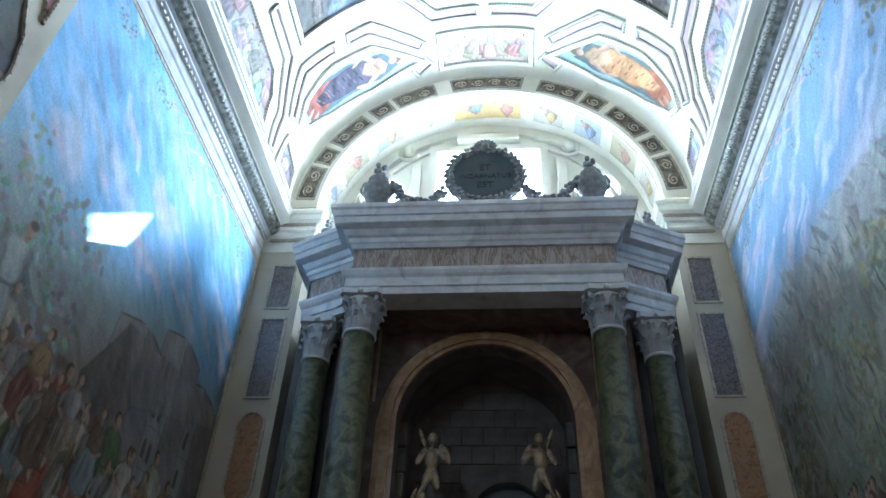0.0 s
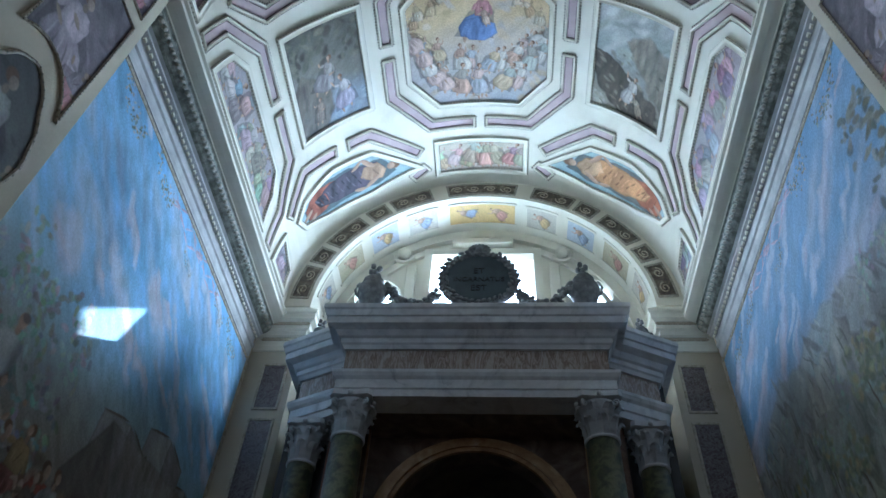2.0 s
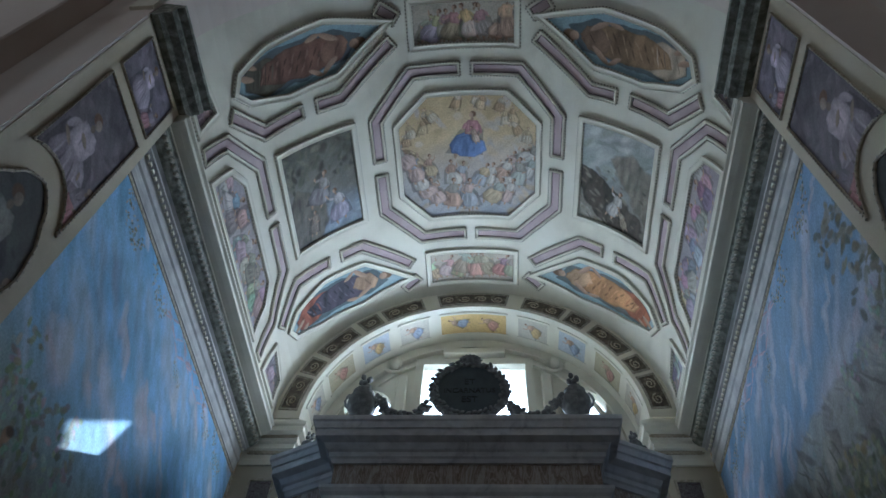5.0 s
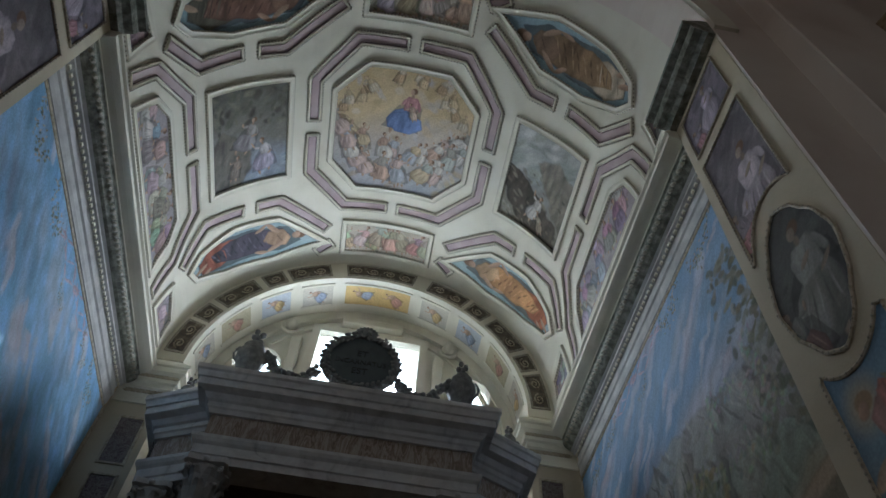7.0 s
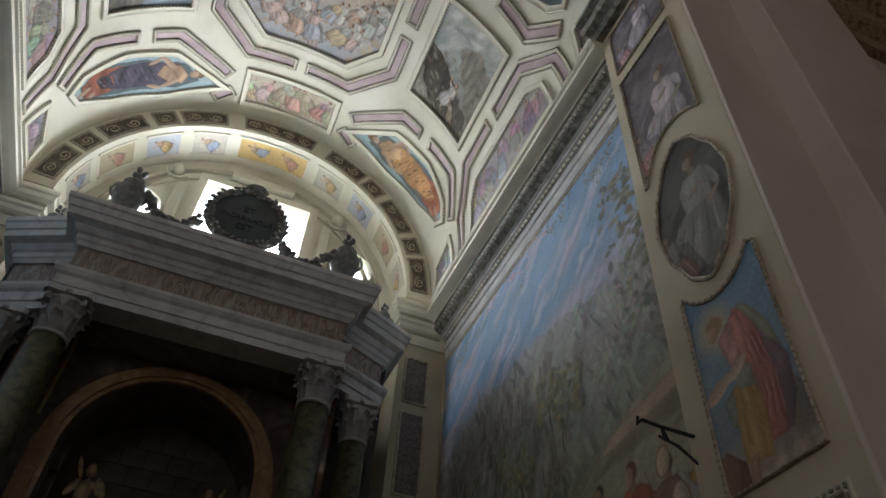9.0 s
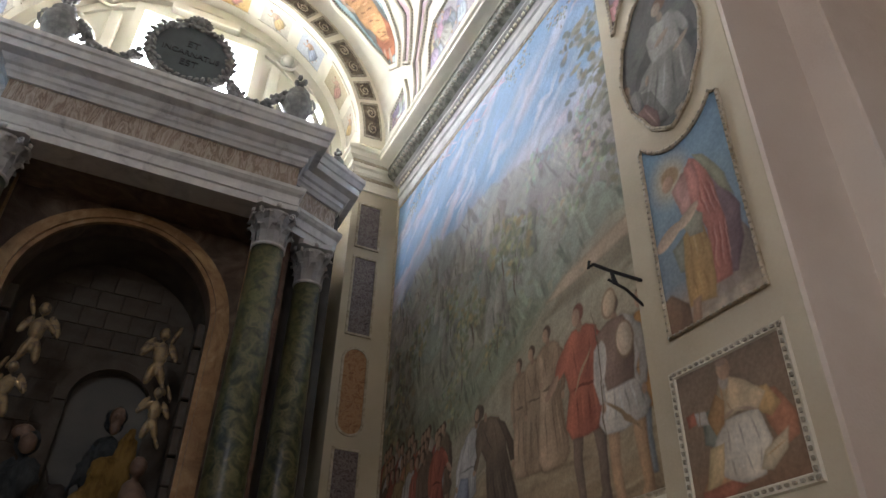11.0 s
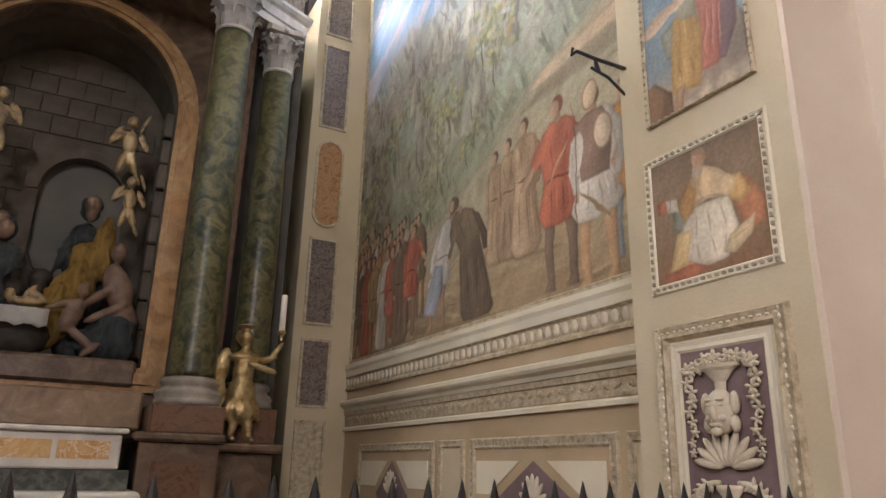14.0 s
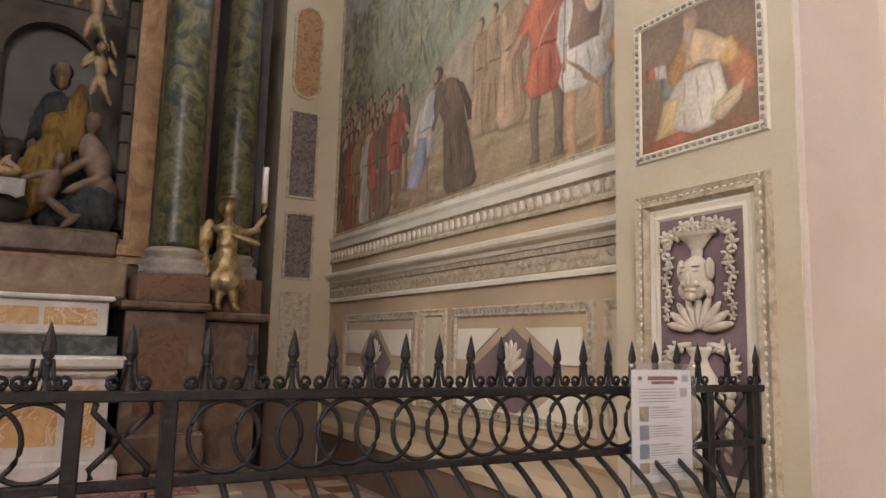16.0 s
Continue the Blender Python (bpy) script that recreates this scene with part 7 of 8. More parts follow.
# ---------- altar ----------
altar = thing("altar_steps", (0, 6.2, 0), "two low stone altar steps", "steps")
part("step", bevelled(box(B(), -2.3, 2.3, 4.95, 7.9, 0.0, 0.15), 0.015), FLOOR_STONE, altar)
part("step", bevelled(box(B(), -1.75, 1.75, 5.35, 7.9, 0.15, 0.30), 0.015), FLOOR_STONE, altar)
solid("carpet", bevelled(box(B(), -1.46, 1.46, 5.40, 6.35, 0.302, 0.318), 0.006), CARPET, "worn red patterned carpet on the altar step", "carpet", kind="")
tb = thing("altar_table", (0, 6.2, 0.3), "white and yellow marble altar with inlaid front", "altar")
part("core", box(B(), -0.80, 0.80, 5.95, 7.0, 0.318, 1.10), MARBLE_BROWN, tb)
part("mensa", bevelled(box(B(), -0.97, 0.97, 5.72, 6.62, 1.15, 1.235), 0.02), MARBLE_WHITE, tb, "grey-white marble mensa slab")
part("mensa_moulding", bevelled(box(B(), -0.90, 0.90, 5.80, 6.6, 1.09, 1.148), 0.02), MARBLE_WHITE, tb)
part("base_moulding", bevelled(box(B(), -0.95, 0.95, 5.80, 6.6, 0.318, 0.50), 0.025), MARBLE_WHITE, tb)
part("front_frame", prism(B(), [(-0.86, 0.50), (0.86, 0.50), (0.86, 1.09), (-0.86, 1.09)], "y", 5.88, 5.96, [[(-0.54, 0.60), (0.54, 0.60), (0.54, 1.0), (-0.54, 1.0)]]), MARBLE_WHITE, tb)
part("front_inlay", box(B(), -0.54, 0.54, 5.90, 5.955, 0.60, 1.0), MARBLE_YELLOW, tb, "yellow marble inlay")
for s in (-1, 1):
    part("side_inlay", box(B(), *sorted((s * 0.62, s * 0.79)), 5.874, 5.89, 0.58, 1.02), MARBLE_YELLOW, tb)
part("boss", ball(B(), (0, 5.90, 0.80), (0.07, 0.03, 0.09), 2), GOLD, tb, "gilded boss", True)
gr = thing("altar_shelf", (0, 6.3, 1.235), "marble altar shelf with yellow inlays", "shelf")
part("dark_riser", box(B(), -0.90, 0.90, 6.02, 6.7, 1.236, 1.38), CLOTH_GREEN, gr, "dark speckled marble riser")
part("shelf_block", bevelled(box(B(), -0.82, 0.82, 6.00, 6.7, 1.385, 1.64), 0.015), MARBLE_WHITE, gr)
part("shelf_top", bevelled(box(B(), -0.86, 0.86, 5.96, 6.7, 1.642, 1.68), 0.012), MARBLE_WHITE, gr)
for i in range(4):
    x0 = -0.76 + 0.385 * i
    part("inlay", box(B(), x0, x0 + 0.35, 5.994, 6.01, 1.455, 1.585), MARBLE_YELLOW, gr)

# pedestals, columns, retable
RET = 7.30


for s in (1, -1):
    pd = thing("altar_pedestal", (s * 1.25, 6.6, 0.3), "brown marble column pedestal with dark mouldings", "pedestal", "altar pedestals")
    part("die", bevelled(box(B(), *sorted((s * 0.96, s * 1.58)), 6.22, 7.3, 0.318, 1.60), 0.01), MARBLE_BROWN, pd)
    part("panel", box(B(), *sorted((s * 1.06, s * 1.46)), 6.206, 6.225, 0.75, 1.45), RED_MARBLE, pd, "flamed red-brown marble panel")
    part("foot", bevelled(box(B(), *sorted((s * 0.92, s * 1.62)), 6.16, 7.3, 0.318, 0.62), 0.02), MARBLE_BROWN, pd)
    part("cap", bevelled(box(B(), *sorted((s * 0.90, s * 1.62)), 6.14, 7.3, 1.602, 1.67), 0.02), MARBLE_BROWN, pd)
    part("plinth", bevelled(box(B(), *sorted((s * 1.02, s * 1.60)), 6.22, 6.80, 1.672, 1.90), 0.01), RED_MARBLE, pd, "red-brown marble plinth")
    pd2 = thing("altar_pedestal", (s * 1.9, 7.0, 0.15), "dark brown marble outer pedestal", "pedestal", "altar pedestals")
    part("die", bevelled(box(B(), *sorted((s * 1.585, s * 2.14)), 6.62, 7.9, 0.15, 1.54), 0.01), MARBLE_BROWN, pd2)
    part("cap", bevelled(box(B(), *sorted((s * 1.585, s * 2.20)), 6.50, 7.9, 1.545, 1.62), 0.02), MARBLE_BROWN, pd2)
    part("plinth", bevelled(box(B(), *sorted((s * 1.66, s * 2.18)), 6.74, 7.9, 1.622, 1.94), 0.01), RED_MARBLE, pd2)
    part("panel", box(B(), *sorted((s * 1.68, s * 2.04)), 6.608, 6.625, 0.6, 1.4), MARBLE_BROWN, pd2)
    # grey wall in the gap; the recess's shade is put into its colour
    solid("altar_back_east" if s == 1 else "altar_back_west", box(B(), *sorted((s * 1.62, s * 2.25)), 7.22, 8.8, 0.15, 6.9), RECESS_SHADE_WALL, "dark grey wall beside the altar, shade of the gap in its colour", "wall")
    part_pil = thing("altar_pilaster", (s * 1.6, 7.2, 1.9), "red-brown marble strip between the columns", "pilaster", "altar pilasters")
    part("shaft", box(B(), *sorted((s * 1.48, s * 1.66)), 6.98, 7.3, 1.68, 6.06), RED_MARBLE, part_pil)


def leafy_capital(parent, x, y, z, r, h, mat):
    """A leaf capital: bell, two rows of curling leaves, corner volutes, hollow-sided top plate."""
    part("bell", lathe(B(), [(r * 0.84, 0), (r * 0.84, h * 0.1), (r * 0.86, h * 0.5), (r * 1.0, h * 0.82), (r * 1.1, h * 0.86)], (x, y, z), 20), mat, parent, "", True)
    part("ring", lathe(B(), [(r * 1.0, -0.02), (r * 1.1, -0.01), (r * 1.1, 0.01), (r * 1.0, 0.02)], (x, y, z), 20), mat, parent, "", True)
    for row, (n, zz, hh, out) in enumerate(((8, 0.02, 0.42, 0.28), (8, 0.28, 0.45, 0.36))):
        for k in range(n):
            a = 2 * math.pi * (k + 0.5 * row) / n
            b = B()
            d, t = Vector((math.cos(a), math.sin(a), 0)), Vector((-math.sin(a), math.cos(a), 0))
            rows = []
            for f, w, o in ((0, 0.30, 0), (0.35, 0.36, 0.04), (0.7, 0.36, 0.14), (0.9, 0.30, 0.40), (1.0, 0.22, 0.62), (0.86, 0.14, 0.74)):
                c = Vector((x, y, z + h * (zz + hh * f))) + d * r * (0.92 + out * o * 2.2)
                rows.append([b.verts.new(c - t * r * w), b.verts.new(c + d * r * 0.16), b.verts.new(c + t * r * w)])
            for p0, p1 in zip(rows, rows[1:]):
                b.faces.new((p0[0], p0[1], p1[1], p1[0]))
                b.faces.new((p0[1], p0[2], p1[2], p1[1]))
            ext = bmesh.ops.solidify(b, geom=b.faces[:], thickness=0.012)
            part("leaf", b, mat, parent)
    for k in range(4):
        a = math.pi / 4 + k * math.pi / 2
        d = Vector((math.cos(a), math.sin(a), 0))
        pts = []
        for i in range(16):
            g = radians(-60 + 34 * i)
            q = r * (0.26 - 0.013 * i)
            pts.append(Vector((x, y, z + h * 0.76)) + d * (r * 1.36 + q * math.cos(g)) + Vector((0, 0, q * math.sin(g))))
        part("volute", tube(B(), pts, r * 0.075, 5), mat, parent, "", True)
    poly = []
    for k in range(4):
        a0 = math.pi / 4 + k * math.pi / 2
        for da, q in ((-0.10, 1.78), (0.10, 1.78), (0.45, 1.36), (math.pi / 4, 1.28), (math.pi / 2 - 0.45, 1.36)):
            poly.append((x + r * q * math.cos(a0 + da), y + r * q * math.sin(a0 + da)))
    part("top_plate", prism(B(), poly, "z", z + h * 0.87, z + h), mat, parent)
    for k in range(4):
        a = k * math.pi / 2
        part("flower", ball(B(), (x + r * 1.3 * math.cos(a), y + r * 1.3 * math.sin(a), z + h * 0.92), (0.035, 0.035, 0.04), 1), mat, parent, "", True)


def column(x, y, z0, z1, r, cap):
    c = thing("altar_column", (x, y, z0), "polished dark green marble column with white capital", "column", "altar columns")
    base_h = 0.24
    part("base", lathe(B(), [(r * 1.42, 0), (r * 1.42, 0.05), (r * 1.36, 0.055), (r * 1.45, 0.09), (r * 1.36, 0.125), (r * 1.18, 0.14), (r * 1.16, 0.165), (r * 1.28, 0.19), (r * 1.2, 0.22), (r * 1.05, base_h)], (x, y, z0), 32), BASE_MARBLE, c, "greyed marble base", True)
    part("shaft", lathe(B(), [(r * 1.08, base_h), (r * 1.02, base_h + 0.05), (r * 1.0, base_h + 1.2), (r * 0.86, z1 - cap - z0)], (x, y, z0), 36), MARBLE_GREEN, c, "dark green mottled shaft", True)
    leafy_capital(c, x, y, z1 - cap, r * 0.87, cap, MARBLE_WHITE)
    return c


for s in (1, -1):
    column(s * 1.33, 6.50, 1.902, 6.07, 0.195, 0.50)
    column(s * 1.92, 6.98, 1.942, 6.03, 0.175, 0.50)

# retable wall with its arched niche
NX, NS = 0.985, 4.93
ring_in = [(-NX, 2.28), (-NX, NS)] + arc(0, NS, NX, NX, 180, 0, 32)[1:-1] + [(NX, NS), (NX, 2.28)]
ring_out = [(-NX - 0.22, 2.06), (-NX - 0.22, NS)] + arc(0, NS, NX + 0.20, NX + 0.17, 180, 0, 32)[1:-1] + [(NX + 0.22, NS), (NX + 0.22, 2.06)]
ret = thing("retable", (0, 7.3, 1.68), "brown marble altar wall with arched niche", "altar wall")
part("wall", prism(B(), [(-1.66, 1.68), (1.66, 1.68), (1.66, 6.35), (-1.66, 6.35)], "y", RET, RET + 0.25, [ring_in]), MARBLE_BROWN, ret)
b = prism(B(), ring_out, "y", RET - 0.05, RET, [ring_in])
part("arch_frame", b, MARBLE_OCHRE, ret, "moulded ochre marble arch frame")
ra = [(-NX - 0.05, 2.23), (-NX - 0.05, NS)] + arc(0, NS, NX + 0.05, NX + 0.045, 180, 0, 32)[1:-1] + [(NX + 0.05, NS), (NX + 0.05, 2.23)]
rb_ = [(-NX - 0.15, 2.13), (-NX - 0.15, NS)] + arc(0, NS, NX + 0.14, NX + 0.12, 180, 0, 32)[1:-1] + [(NX + 0.15, NS), (NX + 0.15, 2.13)]
part("frame_bead", prism(B(), rb_, "y", RET - 0.085, RET - 0.052, [ra]), MARBLE_OCHRE, ret)
part("predella", bevelled(box(B(), -1.0, 1.0, 6.72, 7.3, 1.70, 2.02), 0.02), TAN_MARBLE, ret)
part("spandrel_line", prism(B(), [(-1.28, 5.2), (-1.28, 6.22), (1.28, 6.22), (1.28, 5.2), (1.25, 5.2), (1.25, 6.19), (-1.25, 6.19), (-1.25, 5.2)], "y", RET - 0.02, RET - 0.002), MARBLE_OCHRE, ret)
part("string_course", bevelled(box(B(), -1.3, 1.3, 7.16, 7.3, 6.20, 6.34), 0.02), MARBLE_BROWN, ret)
# niche of painted stone blocks
nic = thing("niche", (0, 7.9, 2.2), "deep stone-built niche behind the arch", "niche")
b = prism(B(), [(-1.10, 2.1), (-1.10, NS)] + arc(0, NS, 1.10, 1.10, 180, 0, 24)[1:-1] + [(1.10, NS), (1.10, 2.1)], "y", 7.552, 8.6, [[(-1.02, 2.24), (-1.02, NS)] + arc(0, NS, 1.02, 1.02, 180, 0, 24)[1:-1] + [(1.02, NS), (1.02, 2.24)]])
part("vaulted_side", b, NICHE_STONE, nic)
WINDOW_SKY = material("painted_evening_sky", [(0.3, (0.11, 0.11, 0.105)), (0.55, (0.17, 0.17, 0.16)), (0.85, (0.23, 0.215, 0.19))], 1.6, 0.9, 0.03)
back_open = [(-0.19, 2.2), (-0.19, 4.22)] + arc(0.24, 4.22, 0.43, 0.43, 180, 0, 20)[1:-1] + [(0.67, 4.22), (0.67, 2.2)]
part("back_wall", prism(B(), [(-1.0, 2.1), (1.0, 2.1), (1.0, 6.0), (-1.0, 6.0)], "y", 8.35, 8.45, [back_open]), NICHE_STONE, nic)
part("painted_sky", box(B(), -0.4, 0.9, 8.50, 8.52, 2.1, 4.9), WINDOW_SKY, nic, "painted grey evening sky")
part("ledge", bevelled(box(B(), -0.95, 0.95, 7.20, 8.4, 2.10, 2.34), 0.03), MARBLE_BROWN, nic)
blk = {}
for r in range(13):
    z = 3.0 + 0.235 * r
    for k in range(8):
        x0 = -1.0 + 0.27 * k - (0.13 if r % 2 else 0)
        cx, cz = x0 + 0.13, z + 0.11
        if abs(cx) > 0.82 or (cz > NS and (cx ** 2 + (cz - NS) ** 2) > 0.8) or (-0.36 < cx < 0.84 and cz < 4.83):
            continue
        if "m" not in blk:
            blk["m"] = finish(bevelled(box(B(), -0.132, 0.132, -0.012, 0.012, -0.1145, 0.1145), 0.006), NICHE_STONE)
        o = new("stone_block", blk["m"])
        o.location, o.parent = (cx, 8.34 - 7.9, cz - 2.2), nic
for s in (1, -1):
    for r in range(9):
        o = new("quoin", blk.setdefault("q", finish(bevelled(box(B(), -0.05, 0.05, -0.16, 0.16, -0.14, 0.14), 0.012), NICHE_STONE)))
        o.location, o.parent = (s * 0.955, 7.76 - 7.9 + (0.03 if r % 2 else 0), 2.55 + 0.30 * r - 2.2), nic
part("inner_arch_rim", prism(B(), arc(0.24, 4.22, 0.55, 0.55, 0, 180, 20) + arc(0.24, 4.22, 0.435, 0.435, 180, 0, 20), "y", 8.31, 8.35), NICHE_STONE, nic)

# entablature
PLAN = [(2.16, 7.9), (2.16, 7.06), (1.50, 6.74), (1.50, 6.43), (-1.50, 6.43), (-1.50, 6.74), (-2.16, 7.06), (-2.16, 7.9)]
ent = thing("entablature", (0, 6.9, 6.05), "heavy white and veined marble entablature", "entablature")


def entab(name, prof, mat, label):
    b = B()
    run(b, PLAN[::-1], prof)
    part(name, b, mat, ent, label)


entab("architrave", [(-0.30, 6.06), (0.03, 6.06), (0.03, 6.15), (0.05, 6.16), (0.05, 6.27), (0.08, 6.30), (0.10, 6.34), (0.10, 6.38), (-0.30, 6.38)], MARBLE_WHITE, "grey-white marble architrave")
entab("frieze", [(-0.30, 6.382), (0.0, 6.382), (0.0, 6.715), (-0.30, 6.715)], ALABASTER, "brown veined alabaster frieze")
entab("cornice", [(-0.30, 6.717), (0.03, 6.717), (0.05, 6.76), (0.07, 6.78), (0.07, 6.84), (0.10, 6.86), (0.14, 6.92), (0.22, 6.945), (0.23, 6.95), (0.23, 7.04), (0.25, 7.05), (0.27, 7.12), (0.29, 7.14), (0.29, 7.20), (-0.30, 7.20)], MARBLE_WHITE, "grey-white marble cornice")
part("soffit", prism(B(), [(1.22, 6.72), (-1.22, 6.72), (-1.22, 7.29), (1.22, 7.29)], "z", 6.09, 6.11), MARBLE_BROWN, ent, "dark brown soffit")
part("top_slab", prism(B(), [(2.40, 8.0), (2.40, 6.92), (1.75, 6.60), (1.75, 6.18), (-1.75, 6.18), (-1.75, 6.60), (-2.40, 6.92), (-2.40, 8.0)], "z", 7.19, 7.215), MARBLE_WHITE, ent)
part("core", box(B(), -1.9, 1.9, 7.06, 8.0, 6.36, 7.19), MARBLE_BROWN, ent)


# ---------- on top of the altar ----------
td = thing("inscribed_medallion", (0.03, 6.45, 7.215), "dark slate disc in a leafy stone wreath", "medallion")
TZ = 7.86
b = lathe(B(), [(0.43, -0.03), (0.43, 0.02), (0.40, 0.03)], (0, 0, 0), 40)
bmesh.ops.rotate(b, verts=b.verts, matrix=Matrix.Rotation(math.pi / 2, 3, "X"))
bmesh.ops.translate(b, verts=b.verts, vec=(0.03, 6.44, TZ))
part("disc", b, SLATE, td, "dark slate disc")
rng = random.Random(3)
b = B()
tube(b, [(0.03 + 0.455 * math.cos(a * math.pi / 18), 6.44, TZ + 0.455 * math.sin(a * math.pi / 18)) for a in range(36)], 0.05, 7, True)
part("wreath_core", b, GREY_STONE, td, "", True)
leafm = ball(B(), (0, 0, 0), (0.028, 0.022, 0.055), 1)
leaf_me = finish(leafm, GREY_STONE, True)
for i in range(70):
    a = 2 * math.pi * i / 70
    o = new("leaf", leaf_me)
    rr = 0.455 + 0.035 * (1 if i % 2 else -1) + rng.uniform(-0.01, 0.015)
    o.location = (rr * math.cos(a), -0.05 + rng.uniform(-0.03, 0.02), TZ - 7.215 + rr * math.sin(a))
    o.rotation_euler = (0, -a + (0.6 if i % 2 else 2.4), rng.uniform(-0.5, 0.5))
    o.parent = td
b = B()
for k in range(9):
    a = radians(-80 + 20 * k)
    ball(b, (0.03 + 0.10 * math.sin(a), 6.43, TZ + 0.52 + 0.09 * math.cos(a)), (0.03, 0.03, 0.07), 1, Matrix.Rotation(a, 4, "Y"))
ball(b, (0.03, 6.42, TZ + 0.53), (0.06, 0.05, 0.06), 2)
part("crest", b, GREY_STONE, td, "", True)
part("foot", bevelled(box(B(), -0.16, 0.22, 6.40, 6.6, 7.215, 7.42), 0.03), GREY_STONE, td)
for text, z, size in (("ET", 0.13, 0.135), ("INCARNATUS", -0.02, 0.105), ("EST", -0.17, 0.135)):
    cu = bpy.data.curves.new("letters", "FONT")
    cu.body, cu.size, cu.align_x, cu.align_y, cu.extrude = text, size, "CENTER", "CENTER", 0.004
    o = new("inscription", cu)
    o.location, o.rotation_euler, o.parent = (0, 6.405 - 6.45, TZ + z - 7.215), (math.pi / 2, 0, 0), td
    cu.materials.append(LETTER)


def urn(x, y, z, k):
    u = thing("stone_urn", (x, y, z), "grey carved stone urn with leafy top", "urn", "urns on the altar")
    part("body", lathe(B(), [(0.10 * k, 0), (0.11 * k, 0.04 * k), (0.05 * k, 0.10 * k), (0.05 * k, 0.14 * k), (0.12 * k, 0.22 * k), (0.175 * k, 0.38 * k), (0.17 * k, 0.48 * k), (0.11 * k, 0.56 * k), (0.13 * k, 0.60 * k), (0.08 * k, 0.66 * k)], (x, y, z), 20), GREY_STONE, u, "", True)
    b = B()
    for i in range(9):
        a = 2.4 * i
        ball(b, (x + 0.05 * k * math.cos(a), y + 0.05 * k * math.sin(a), z + (0.69 + 0.02 * i) * k), (0.035 * k, 0.035 * k, 0.05 * k), 1)
    part("top_leaves", b, GREY_STONE, u, "", True)
    for s in (-1, 1):
        part("handle", tube(B(), [(x + s * k * (0.16 + 0.05 * math.sin(q)), y, z + k * (0.36 + 0.07 * q)) for q in (0, 0.8, 1.6, 2.4, 3.1)], 0.018 * k, 6), GREY_STONE, u, "", True)


urn(-1.32, 6.45, 7.215, 1.05)
urn(1.34, 6.45, 7.215, 1.05)
urn(-2.12, 7.2, 7.215, 0.72)
urn(2.12, 7.2, 7.215, 0.72)
for s in (-1, 1):
    g = thing("stone_garland", (s * 0.85, 6.45, 7.215), "grey carved leaf garland beside the medallion", "garland", "garlands")
    rng = random.Random(8 + s)
    pts = [(s * (0.50 + 0.70 * f) + 0.02, 6.45, 7.62 - 0.26 * math.sin(math.pi * min(1, f * 1.15)) + 0.10 * f) for f in [i / 13 for i in range(14)]]
    part("stem", tube(B(), pts, 0.035, 6), GREY_STONE, g, "", True)
    b = B()
    for q in pts:
        for k in range(6):
            ball(b, (q[0] + rng.uniform(-0.05, 0.05), q[1] + rng.uniform(-0.07, 0.04), q[2] + rng.uniform(-0.06, 0.08)), (0.035, 0.03, 0.045), 1, Matrix.Rotation(rng.uniform(0, 3), 4, "Y"))
    part("leaves", b, GREY_STONE, g, "", True)
    part("prop", bevelled(box(B(), *sorted((s * 0.80, s * 1.10)), 6.40, 6.55, 7.215, 7.40), 0.02), GREY_STONE, g)


# ---------- statues: plain shapes ----------
CARVING = bpy.data.textures.new("folds", "MARBLE")
CARVING.noise_scale, CARVING.turbulence = 0.10, 3.0
FINE_CARVING = bpy.data.textures.new("fine_carving", "CLOUDS")
FINE_CARVING.noise_scale = 0.045


def statue(name, label, forms, mat, voxel=0.02):
    b = B()
    lo = min(f[0][2] - f[1][2] for f in forms)
    c = forms[0][0]
    for p, r, *turn in forms:
        m = Euler([radians(v) for v in turn[0]]).to_matrix().to_4x4() if turn else None
        ball(b, Vector(p) - Vector((c[0], c[1], lo)), r, 2, m)
    ob = new(name, finish(b, mat, True))
    ob.location = (c[0], c[1], lo)
    rm = ob.modifiers.new("blend", "REMESH")
    rm.mode, rm.voxel_size, rm.use_smooth_shade = "VOXEL", voxel, True
    sm = ob.modifiers.new("soften", "SMOOTH")
    sm.factor, sm.iterations = 0.6, 3
    ds = ob.modifiers.new("carving", "DISPLACE")
    ds.texture = CARVING if mat in (BLUE_CLOTH, OCHRE_CLOTH) else FINE_CARVING
    ds.strength, ds.mid_level, ds.texture_coords = (0.075 if mat in (BLUE_CLOTH, OCHRE_CLOTH) else 0.010), 0.5, "LOCAL"
    return tagged(ob, label, "statue", "altar statues")


